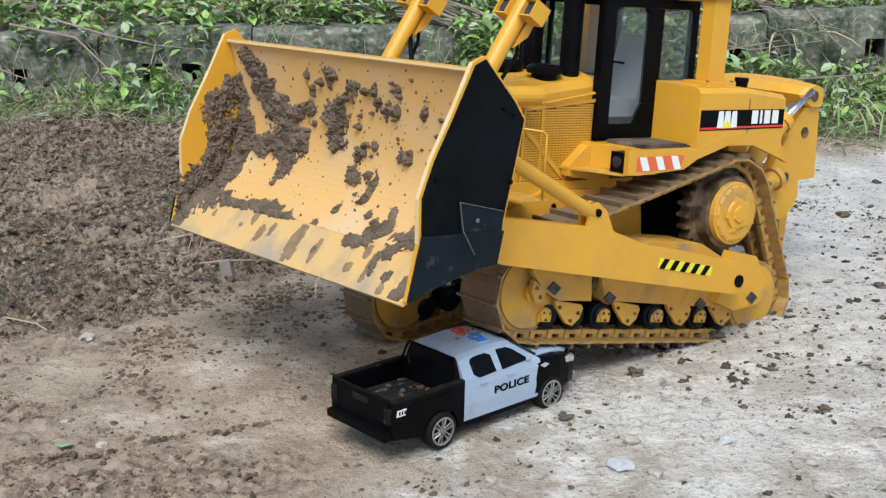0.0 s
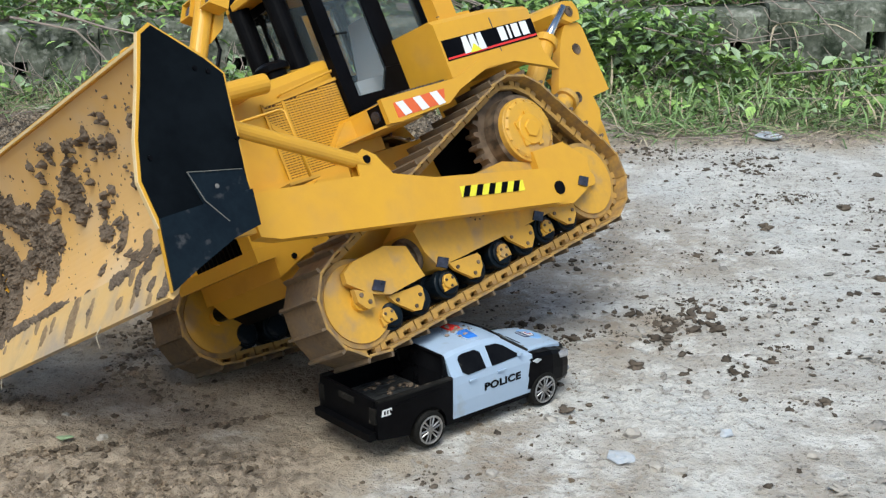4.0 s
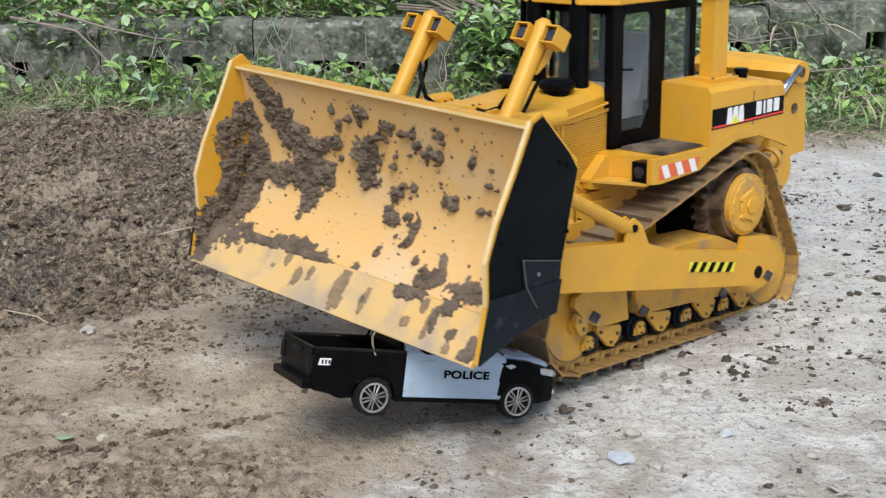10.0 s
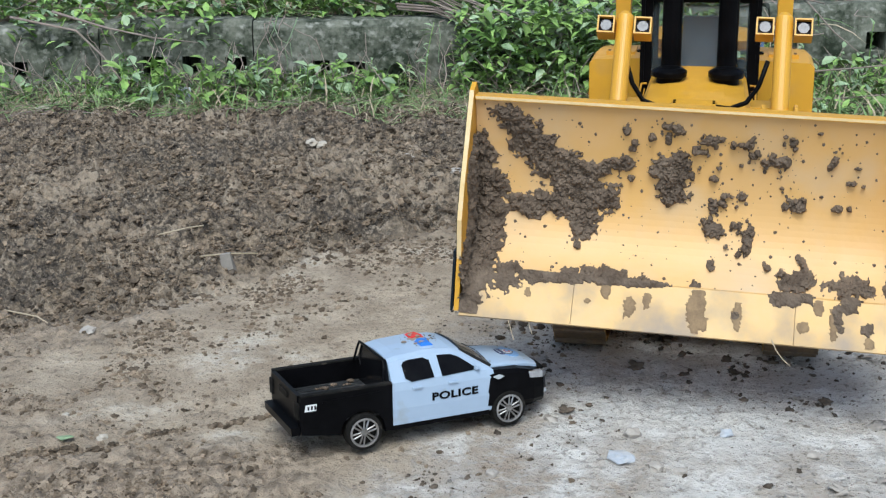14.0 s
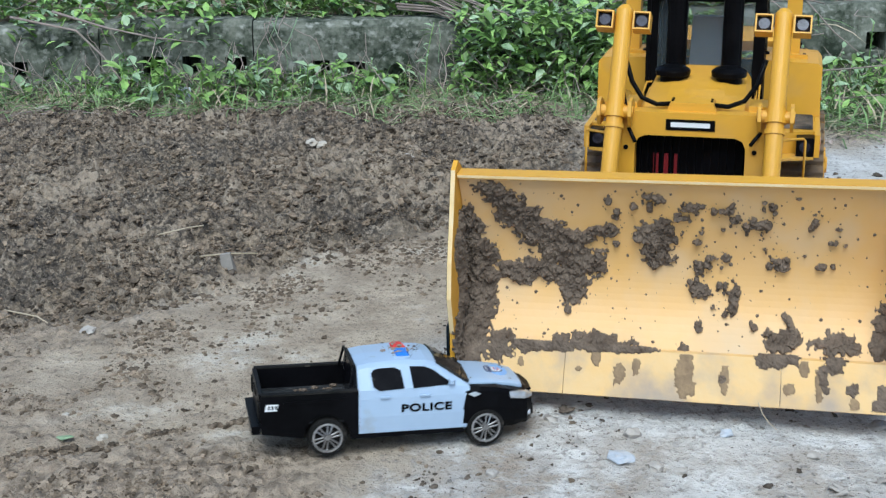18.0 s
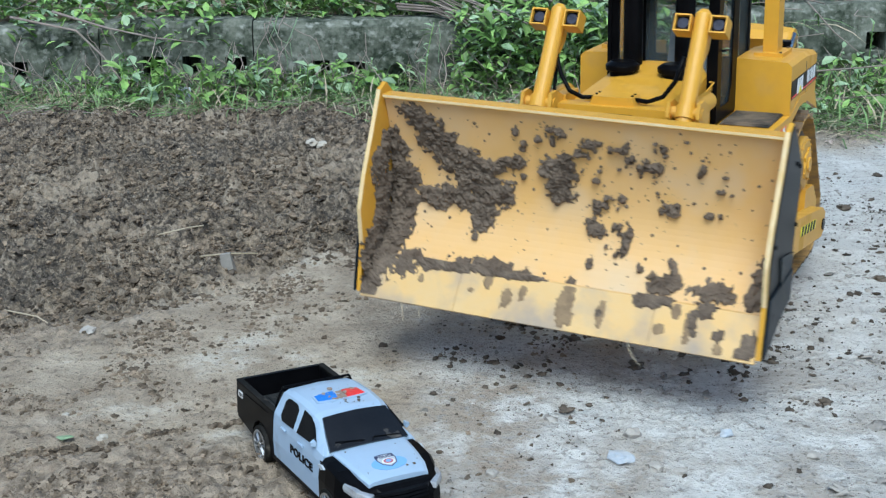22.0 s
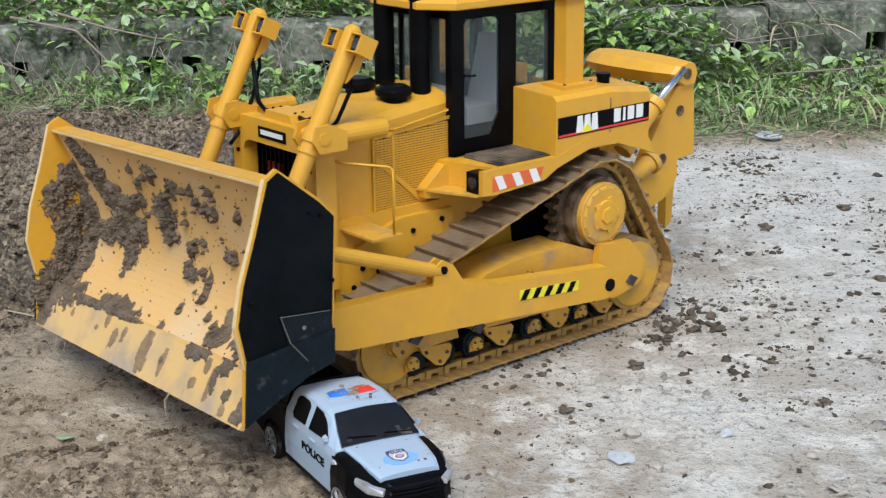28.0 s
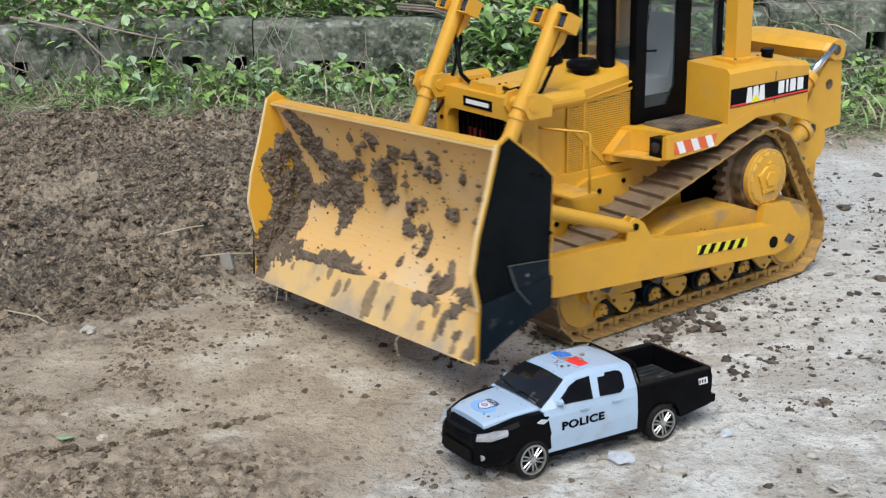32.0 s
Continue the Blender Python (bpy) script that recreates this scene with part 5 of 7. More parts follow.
        tube(bm, (-0.2555, s * 0.064, 0.1405), (-0.2615, s * 0.064, 0.1430), 0.0128, seg=18)
        part("gland", bm, YELLOW_DIRTY, low)


# lift cylinders swing on trunnions beside the radiator guard
TRUNNION = {1: Vector((0.1728, 0.0745, 0.2345)), -1: Vector((0.1728, -0.0675, 0.2345))}
LIFT_EYE = Vector((0.2305, 0, 0.128))
CYL, ROD = {}, {}


def build_lift(s):
    """Barrel along local z with its trunnion at the origin, lamps at the head; the rod below."""
    bm = B()
    tube(bm, (0, 0, -0.070), (0, 0, 0.0935), 0.0078, seg=24)
    tube(bm, (0, 0, 0.0935), (0, 0, 0.098), 0.0078, 0.004, 24)
    tube(bm, (0, 0, -0.072), (0, 0, -0.064), 0.0086, seg=24)
    tube(bm, (0, 0, -0.016), (0, 0, -0.012), 0.0092, seg=24)
    cyl = part("lift_cylinder", bm, YELLOW, dozer, "yellow blade lift cylinder with two work lamps", smooth=False)
    bm = B()
    tube(bm, (0, -0.0165, 0), (0, 0.0165, 0), 0.0055, seg=14)
    tube(bm, (0, 0, -0.006), (0, 0, 0.006), 0.0095, seg=20)
    part("trunnion", bm, YELLOW, cyl)
    bm = B()
    prism(bm, [(-0.0075, 0.05), (-0.0075, 0.086), (-0.016, 0.086), (-0.016, 0.066)], -0.006, 0.006)
    part("hose_block", bm, YELLOW, cyl, bevel=0.0008)
    for o in (-1, 1):
        bm = B()
        y0, y1 = o * 0.0088, o * 0.0245
        ya, yb = min(y0, y1), max(y0, y1)
        z0, z1 = 0.0745, 0.0910
        t = 0.0014
        box(bm, -0.010, 0.008, ya, yb, z0, z0 + t)
        box(bm, -0.010, 0.008, ya, yb, z1 - t, z1)
        box(bm, -0.010, 0.008, ya, ya + t, z0 + t, z1 - t)
        box(bm, -0.010, 0.008, yb - t, yb, z0 + t, z1 - t)
        lamp = part("work_lamp", bm, YELLOW, cyl, "square yellow work lamp")
        bm = B()
        box(bm, -0.010, 0.0035, ya + t, yb - t, z0 + t, z1 - t)
        part("lamp_body", bm, BLACK, lamp)
        bm = B()
        yc, zc = (ya + yb) / 2, (z0 + z1) / 2
        tube(bm, (0.0035, yc, zc), (0.0055, yc, zc), 0.0062, 0.005, 18)
        part("lamp_lens", bm, LENS, lamp, "dark glass lens")
    bm = B()
    tube(bm, (0, 0, -0.132), (0, 0, 0.040), 0.0058, seg=20)
    rod = part("lift_rod", bm, YELLOW, dozer, "yellow sleeve of the lift cylinder rod", smooth=False)
    bm = B()
    sweep(bm, [(-0.012, 0, 0.062), (-0.019, 0, 0.05), (-0.020, s * -0.004, 0.02), (-0.014, s * -0.012, -0.012), (-0.004, s * -0.02, -0.026)], 0.0018, 8)
    part("cylinder_hose", bm, BLACK, cyl, smooth=True)
    CYL[s], ROD[s] = cyl, rod
    for dy in (-0.0155, 0.0125):
        bm = B()
        y = TRUNNION[s].y + dy
        prism(bm, [(0.150, 0.222), (0.178, 0.222), (0.184, 0.232), (0.180, 0.245), (0.168, 0.246), (0.150, 0.238)], y, y + 0.003)
        part("yoke", bm, YELLOW, dozer, bevel=0.0006)
    bm = B()
    tube(bm, (0.100, TRUNNION[s].y, 0.232), (0.152, TRUNNION[s].y, 0.232), 0.0088, seg=18)
    box(bm, 0.115, 0.150, s * 0.050, TRUNNION[s].y, 0.2245, 0.2385)
    part("trunnion_arm", bm, YELLOW, dozer, bevel=0.0008)


def blade_turn(lift, pitch, tilt):
    a = Matrix.Translation(PIVOT) @ Matrix.Rotation(-radians(lift), 4, "Y") @ Matrix.Translation(-PIVOT)
    b = Matrix.Translation(PINS) @ Matrix.Rotation(-radians(pitch), 4, "Y") @ Matrix.Rotation(radians(tilt), 4, "X") @ Matrix.Translation(-PINS)
    return a @ b


def lift_pose(s, turn):
    """The barrel's pose in the dozer, aimed at the blade's eye."""
    eye = turn @ (LIFT_EYE + Vector((0, 0.0725 if s > 0 else -0.0705, 0)))
    up = TRUNNION[s] - eye
    return Matrix.Translation(TRUNNION[s]) @ Matrix.Rotation(math.atan2(up.x, up.z), 4, "Y") @ Matrix.Rotation(-math.atan2(up.y, math.hypot(up.x, up.z)), 4, "X"), up.length


build_body()
blade = build_blade()
build_mud(blade)
ARMS = [build_arm(s) for s in (1, -1)]
build_tracks()
for side in (1, -1):
    build_lift(side)


# ---- toy police pickup: x ahead, y to its left, origin on the ground amid the wheels ----
truck = thing("toy_pickup_truck", "dusty black and white toy police pickup with roof beacon", "toy car")


def mirror_rows(rows):
    """Half outlines (y, z) from the sill up to the middle, at stations x, closed over both sides."""
    out = []
    for x, half in rows:
        left = [(x, y, z) for y, z in half]
        right = [(x, -y, z) for y, z in half[::-1] if y > 1e-6]
        out.append(left + right)
    return out


def build_truck():
    # cab shell
    cab_rows = []
    for x, zs, wr, zr in ((-0.0395, 0.053, 0.0285, 0.0690), (-0.030, 0.053, 0.0285, 0.0708), (-0.005, 0.053, 0.0285, 0.0722), (0.018, 0.053, 0.0283, 0.0708), (0.026, 0.053, 0.0275, 0.0688), (0.040, 0.0525, 0.0302, 0.0600), (0.0515, 0.0515, 0.0330, 0.0524)):
        wb = 0.0375 if x < 0.03 else 0.0370
        cab_rows.append((x, [(0.0340, 0.0135), (0.0385, 0.0165), (0.0392, 0.030), (0.0385, 0.045), (wb, zs - 0.001), (wr + 0.0006, zr - 0.0022), (wr - 0.004, zr), (0, zr + 0.0012)]))
    bm = B()
    loft(bm, mirror_rows(cab_rows))
    cab = part("cab", bm, WHITE, truck, "white cab with doors and roof", bevel=0.0005)

    def side_y(z, wr=0.0289, zr=0.0686):
        return 0.0375 + (wr - 0.0375) * (z - 0.052) / (zr - 0.052)

    def on_side(s, poly, off=0.0003, thick=0.0004):
        bm = B()
        a = [bm.verts.new((x, s * (side_y(z) + off + thick), z)) for x, z in poly]
        b = [bm.verts.new((x, s * (side_y(z) - 0.002), z)) for x, z in poly]
        bm.faces.new(a)
        bm.faces.new(b[::-1])
        for i in range(len(poly)):
            j = (i + 1) % len(poly)
            bm.faces.new((a[i], b[i], b[j], a[j]))
        return bm

    for s in (1, -1):
        part("side_window", on_side(s, [(-0.0285, 0.0640), (-0.0265, 0.0665), (-0.0225, 0.0675), (-0.0045, 0.0680), (-0.0022, 0.0522), (-0.0225, 0.0514), (-0.0272, 0.0542)]), DARK_GLASS, cab, "black side window")
        part("side_window", on_side(s, [(0.0030, 0.0680), (0.0155, 0.0672), (0.0220, 0.0645), (0.0352, 0.0550), (0.0352, 0.0533), (0.0050, 0.0520)]), DARK_GLASS, cab, "black side window")
        for x0 in (-0.022, 0.010):
            bm = B()
            box(bm, x0, x0 + 0.0085, s * 0.0386, s * 0.0402, 0.0452, 0.0466)
            part("door_handle", bm, WHITE, cab, bevel=0.0003)
        bm = B()
        loft(bm, [[(0.0335, s * 0.0372, 0.0535), (0.0395, s * 0.0372, 0.0535), (0.0395, s * 0.0372, 0.0575), (0.0345, s * 0.0372, 0.0580)], [(0.0345, s * 0.0405, 0.0540), (0.0375, s * 0.0405, 0.0543), (0.0375, s * 0.0405, 0.0563), (0.0352, s * 0.0405, 0.0565)]])
        part("mirror", bm, WHITE, cab, bevel=0.0005)
        if s < 0:
            m = Matrix.Translation((0.0155, -0.0394, 0.0357)) @ Matrix.Rotation(radians(90), 4, "X")
        else:
            m = Matrix.Translation((0.0155, 0.0394, 0.0357)) @ Matrix.Rotation(radians(180), 4, "Z") @ Matrix.Rotation(radians(90), 4, "X")
        lettering("police_lettering", "POLICE", 0.0088, m, BLACK, cab, 1.36, 0.0003)
    # windscreen
    bm = B()
    rows = []
    for x, w, z in ((0.0262, 0.0258, 0.0702), (0.0390, 0.0292, 0.0627), (0.0522, 0.0318, 0.0542)):
        rows.append([(x - 0.002, -w, z - 0.003), (x, -w, z - 0.0008), (x + 0.0008, -w * 0.5, z + 0.0006), (x + 0.001, 0, z + 0.0012), (x + 0.0008, w * 0.5, z + 0.0006), (x, w, z - 0.0008), (x - 0.002, w, z - 0.003)])
    loft(bm, rows)
    part("windscreen", bm, WINDSCREEN, cab, "dusty black windscreen")
    bm = B()
    sweep(bm, [(0.0510, 0.026, 0.0560), (0.0505, 0.004, 0.0578), (0.0535, 0.002, 0.0560)], 0.0004, 5)
    sweep(bm, [(0.0515, -0.004, 0.0572), (0.0480, -0.026, 0.0582)], 0.0004, 5)
    part("wiper", bm, BLACK, cab)
    # bonnet and front
    bon = []
    for x, w, z in ((0.050, 0.0300, 0.0520), (0.070, 0.0285, 0.0508), (0.088, 0.0265, 0.0485), (0.0985, 0.0235, 0.0455)):
        bon.append((x, [(w, z - 0.008), (w, z - 0.0008), (w - 0.003, z + 0.0006), (w * 0.55, z + 0.0014), (0, z + 0.0018)]))
    bm = B()
    loft(bm, mirror_rows(bon))
    bonnet = part("bonnet", bm, WHITE, truck, "white bonnet with a round blue emblem", bevel=0.0004)
    on_bonnet = Matrix.Translation((0.0815, 0, 0.0508)) @ Matrix.Rotation(radians(8.5), 4, "Y")
    for r, mat_, dz, dx in ((0.0110, BLUE_PALE, 0.0003, 0.002), (0.0050, WHITE_PRINT, 0.0009, 0.0005), (0.0038, RED_FADED, 0.0011, 0.0005), (0.0022, BLUE_PALE, 0.0013, 0.0005)):
        bm = B()
        tube(bm, (0, 0, -0.0008), (0, 0, 0.0002), r, seg=24)
        em = part("emblem_disc", bm, mat_, bonnet)
        em.data.transform(on_bonnet @ Matrix.Translation((dx, 0, dz)) @ Matrix.Diagonal((0.72, 1.25 if r > 0.01 else 1, 1, 1)))
    shield = [(-0.0088, -0.0070), (-0.0096, 0.0), (-0.0088, 0.0070), (-0.003, 0.0078), (0.003, 0.0060), (0.0068, 0.0), (0.003, -0.0060), (-0.003, -0.0078)]
    for k, mat_, z in ((1.0, BLUE_DARK, 0.0005), (0.88, GREY, 0.0007)):
        em = part("emblem_shield", prism(B(), [(x * k, y * k) for x, y in shield], -0.0008, 0.0002, "z"), mat_, bonnet)
        em.data.transform(on_bonnet @ Matrix.Translation((0, 0, z)))
    lettering("emblem_lettering", "POLICE", 0.0042, on_bonnet @ Matrix.Translation((-0.0058, 0, 0.0011)) @ Matrix.Rotation(radians(90), 4, "Z"), BLUE_DARK, bonnet, 0.95, 0.0001)
    fr = []
    for x, w, z0, z1, zi in ((0.0425, 0.0385, 0.0155, 0.0475, 0.0475), (0.048, 0.0395, 0.0160, 0.0495, 0.0500), (0.060, 0.0402, 0.0170, 0.0495, 0.0496), (0.075, 0.0400, 0.0170, 0.0480, 0.0486), (0.090, 0.0370, 0.0150, 0.0440, 0.0455), (0.1015, 0.0320, 0.0140, 0.0400, 0.0425), (0.1075, 0.0240, 0.0150, 0.0350, 0.0385)):
        fr.append((x, [(w - 0.003, z0), (w - 0.0004, z0 + 0.004), (w, (z0 + z1) / 2), (w - 0.0012, z1 - 0.003), (w - 0.004, z1), (w * 0.6, zi), (0, zi)]))
    bm = B()
    loft(bm, mirror_rows(fr))
    front = part("front_body", bm, BLACK, truck, "black front wings and bumper", bevel=0.0006)
    for z in (0.0385, 0.0355, 0.0325):
        bm = B()
        loft(bm, [[(0.1015, -0.0235, z), (0.1085, -0.018, z), (0.1105, 0, z), (0.1085, 0.018, z), (0.1015, 0.0235, z)], [(0.1015, -0.0235, z + 0.0018), (0.1075, -0.018, z + 0.0018), (0.1095, 0, z + 0.0018), (0.1075, 0.018, z + 0.0018), (0.1015, 0.0235, z + 0.0018)]])
        part("grille_bar", bm, BLACK, front)
    bm = B()
    prism(bm, [(-0.022, 0.018), (0.022, 0.018), (0.020, 0.027), (-0.020, 0.027)], 0.1070, 0.1092, "x")
    part("lower_grille", bm, BLACK, front)
    for s in (1, -1):
        bm = B()
        loft(bm, [[(0.0850, s * 0.0368, 0.0432), (0.0850, s * 0.0378, 0.0405), (0.0860, s * 0.0376, 0.0385), (0.0860, s * 0.0340, 0.0385), (0.0850, s * 0.0335, 0.0440)], [(0.0990, s * 0.0338, 0.0418), (0.0990, s * 0.0345, 0.0385), (0.0990, s * 0.0343, 0.0362), (0.0990, s * 0.0300, 0.0362), (0.0990, s * 0.0300, 0.0420)], [(0.1060, s * 0.0255, 0.0392), (0.1070, s * 0.0258, 0.0372), (0.1070, s * 0.0255, 0.0352), (0.1040, s * 0.0220, 0.0352), (0.1040, s * 0.0220, 0.0395)]])
        part("headlamp", bm, LAMP_CLEAR, front, "silver swept-back headlamp", bevel=0.0003)
        bm = B()
        tube(bm, (0.1005, s * 0.0285, 0.0225), (0.1045, s * 0.0285, 0.0222), 0.0024, seg=12)
        part("fog_lamp", bm, LAMP_CLEAR, front)
        bm = B()
        prism(bm, [(0.050, 0.0450), (0.0560, 0.0465), (0.0600, 0.0445), (0.0545, 0.0425)], s * 0.0395, s * 0.0410)
        part("wing_vent", bm, GREY, front)
    # chassis pan
    bm = B()
    prism(bm, [(-0.112, 0.018), (-0.085, 0.013), (0.09, 0.012), (0.103, 0.016), (0.09, 0.026), (-0.112, 0.026)], -0.030, 0.030)
    part("chassis", bm, RUBBER, truck)
    for s in (1, -1):
        bm = B()
        prism(bm, [(0.047, 0.0125), (0.047, 0.017), (-0.046, 0.017), (-0.046, 0.0125)], s * 0.033, s * 0.0383)
        part("sill", bm, BLACK, truck)
    # load bed: floor, sides with wheel arches, headboard and tailgate
    bm = B()
    box(bm, -0.115, -0.040, -0.034, 0.034, 0.026, 0.035)
    bed = part("load_bed", bm, BED_DUST, truck, "open black load bed, dusty inside")
    for k in range(9):
        bm = B()
        y = -0.028 + k * 0.007
        box(bm, -0.112, -0.044, y - 0.0012, y + 0.0012, 0.035, 0.0359)
        part("bed_rib", bm, BED_DUST, bed)
    for s in (1, -1):
        arch = [(-0.0655 + 0.0195 * math.cos(a), 0.0150 + 0.0195 * math.sin(a)) for a in np.linspace(0.05, math.pi - 0.05, 9)]
        outline = [(-0.0395, 0.0165), (-0.0395, 0.0530), (-0.117, 0.0520), (-0.1185, 0.040), (-0.117, 0.021)] + arch[::-1]
        bm = B()
        prism(bm, outline, s * 0.0345, s * 0.0388)
        sidep = part("bed_side", bm, BLACK, truck, "glossy black bed side", bevel=0.0006)
        bm = B()
        box(bm, -0.117, -0.040, s * 0.0342, s * 0.0392, 0.0520, 0.0536)
        part("bed_rail", bm, RUBBER, sidep, bevel=0.0004)
        bm = B()
        prism(bm, [(-0.099, 0.0445), (-0.099, 0.0468), (-0.050, 0.0480), (-0.060, 0.0440)], s * 0.0388, s * 0.0394)
        part("side_crease", bm, BLACK, sidep)
        bm = B()
        prism(bm, [(-0.114, 0.0400), (-0.113, 0.0455), (-0.1035, 0.0455), (-0.1045, 0.0400)], s * 0.0388, s * 0.0391)
        dec = part("side_decal", bm, WHITE_PRINT, sidep, "small white decal with dark bars")
        for k in range(3):
            bm = B()
            x = -0.1115 + k * 0.0028
            box(bm, x, x + 0.0015, s * 0.0391, s * 0.0393, 0.0412, 0.0443)
            part("dark_bar", bm, BLACK, dec)
        bm = B()
        box(bm, -0.1195, -0.1165, s * 0.030, s * 0.0378, 0.034, 0.047)
        part("tail_lamp", bm, RUBBER, sidep, bevel=0.0005)
    for s in (1, -1):
        bm = B()
        prism(bm, [(-0.0655 + 0.0185 * math.cos(a), 0.0160 + 0.0185 * math.sin(a)) for a in np.linspace(0.7, math.pi - 0.7, 9)], s * 0.0255, s * 0.0344)
        part("wheel_arch", bm, RUBBER, bed, bevel=0.0006)
    bm = B()
    box(bm, -0.1185, -0.1150, -0.0345, 0.0345, 0.027, 0.0530)
    gate = part("tailgate", bm, BLACK, truck, bevel=0.0006)
    bm = B()
    box(bm, -0.1195, -0.1185, -0.010, 0.010, 0.044, 0.049)
    part("tailgate_handle", bm, RUBBER, gate, bevel=0.0004)
    bm = B()
    prism(bm, [(-0.1175, 0.0205), (-0.1245, 0.0205), (-0.1250, 0.0270), (-0.1175, 0.0275)], -0.0365, 0.0365)
    part("rear_bumper", bm, BLACK, truck, bevel=0.0008)
    bm = B()
    box(bm, -0.0425, -0.0400, -0.0345, 0.0345, 0.029, 0.0535)
    loft(bm, [[(-0.0430, -0.033, 0.0535), (-0.0400, -0.033, 0.0535), (-0.0400, 0.033, 0.0535), (-0.0430, 0.033, 0.0535)], [(-0.0410, -0.0275, 0.0690), (-0.0397, -0.0275, 0.0690), (-0.0397, 0.0275, 0.0690), (-0.0410, 0.0275, 0.0690)]])
    part("cab_back", bm, DARK_GLASS, truck, "black cab back with window")
    bm = B()
    for s in (1, -1):
        sweep(bm, [(-0.046, s * 0.034, 0.052), (-0.0435, s * 0.031, 0.064), (-0.0425, s * 0.028, 0.0700)], 0.0011, 6)
    sweep(bm, [(-0.0425, -0.028, 0.0700), (-0.0425, 0.028, 0.0700)], 0.0011, 6)
    part("roll_bar", bm, BLACK, truck)
    bm = B()
    mud_rng = random.Random(3)
    for _ in range(26):
        r = mud_rng.uniform(0.001, 0.0032)
        bmesh.ops.create_icosphere(bm, subdivisions=1, radius=r, matrix=Matrix.Translation((mud_rng.uniform(-0.085, -0.046), mud_rng.uniform(-0.026, 0.028), 0.0356 + r * 0.3)) @ Matrix.Diagonal((1.3, 1, 0.6, 1)))
    for v in bm.verts:
        v.co += 0.0008 * noise.noise_vector(v.co * 500)
    tagged(part("bed_dirt", bm, MUD, bed, "crumbs of dry earth"), kind="stuff")
    # beacon
    bm = B()
    prism(bm, [(-0.0068, -0.0195), (0.0048, -0.0210), (0.0085, -0.012), (0.0085, 0.012), (0.0048, 0.0210), (-0.0068, 0.0195)], 0.0720, 0.0734, "z")
    beacon = part("beacon_base", bm, WHITE, truck, "white beacon base", bevel=0.0004)
    for s, mat_, nm in ((1, RED, "red_lamp"), (-1, BLUE, "blue_lamp")):
        bm = B()
        loft(bm, [[(-0.0058, s * 0.0038, 0.0734), (0.0065, s * 0.0038, 0.0734), (0.0050, s * 0.0196, 0.0734), (-0.0055, s * 0.0185, 0.0734)], [(-0.0036, s * 0.0045, 0.0760), (0.0044, s * 0.0045, 0.0760), (0.0030, s * 0.0165, 0.0754), (-0.0032, s * 0.0158, 0.0754)]])
        part(nm, bm, mat_, beacon, bevel=0.0008)
    bm = B()
    for _ in range(46):
        r = mud_rng.uniform(0.0007, 0.0019)
        x, y = mud_rng.gauss(0.001, 0.0042), mud_rng.gauss(-0.001, 0.0052)
        top = 0.0752 if abs(y) > 0.0042 and abs(x) < 0.004 else 0.0736
        bmesh.ops.create_icosphere(bm, subdivisions=2, radius=r, matrix=Matrix.Translation((x, y, top)) @ Matrix.Diagonal((1.4, 1.1, 0.45, 1)))
    for v in bm.verts:
        v.co += 0.0006 * noise.noise_vector(v.co * 500)
    tagged(part("beacon_mud", bm, BEACON_MUD, beacon, "dried brown mud on the beacon"), kind="stuff")
    # roof and bonnet dirt
    bm = B()
    for _ in range(110):
        on_roof = mud_rng.random() < 0.5
        if on_roof:
            x, y, z = mud_rng.gauss(0.002, 0.009), mud_rng.gauss(0, 0.010), 0.0726
        else:
            x, y = mud_rng.uniform(0.054, 0.092), mud_rng.uniform(-0.024, 0.024)
            z = 0.0532 - (x - 0.05) * 0.10
        r = mud_rng.choice((0.0003, 0.0004, 0.0005, 0.0007, 0.0012)) * mud_rng.uniform(0.7, 1.2)
        bmesh.ops.create_icosphere(bm, subdivisions=1, radius=r, matrix=Matrix.Translation((x, y, z)) @ Matrix.Diagonal((1.2, 1, 0.5, 1)))
    tagged(part("dirt_specks", bm, MUD, truck, "specks of earth on roof and bonnet"), kind="stuff")
    # wheels
    for x in (-0.0650, 0.0645):
        for s in (1, -1):
            bm = B()
            prof = [(0.0118, -0.0065), (0.0148, -0.0062), (0.0156, -0.004), (0.0156, 0.004), (0.0148, 0.0062), (0.0118, 0.0065)]
            rows = [[(r * math.cos(a), d, r * math.sin(a)) for r, d in prof] for a in np.linspace(0, 2 * math.pi, 33)[:-1]]
            vs = [[bm.verts.new(p) for p in row] for row in rows]
            for i in range(32):
                for j in range(6):
                    bm.faces.new((vs[i][j], vs[(i + 1) % 32][j], vs[(i + 1) % 32][(j + 1) % 6], vs[i][(j + 1) % 6]))
            wh = part("wheel", bm, RUBBER, truck, "black tyre with a split-spoke chromed rim", smooth=False)
            bm = B()
            ring(bm, (0, 0, 0), 0.0122, 0.0106, s * 0.0045, s * 0.0068, 28)
            part("rim", bm, RIM, wh, "chromed rim")
            bm = B()
            tube(bm, (0, s * 0.002, 0), (0, s * 0.0025, 0), 0.0112, seg=24)
            part("brake_disc", bm, RUBBER, wh)
            for k in range(6):
                a = 2 * math.pi * k / 6 + 0.3
                bm = B()
                for d in (-0.17, 0.17):
                    p = Vector((0.0028 * math.cos(a + d * 2), s * 0.0058, 0.0028 * math.sin(a + d * 2)))
                    q = Vector((0.0110 * math.cos(a + d), s * 0.0052, 0.0110 * math.sin(a + d)))
                    tube(bm, p, q, 0.00075, seg=5)
                part("spoke", bm, RIM, wh)
            bm = B()
            tube(bm, (0, s * 0.004, 0), (0, s * 0.0068, 0), 0.003, 0.0024, 12)
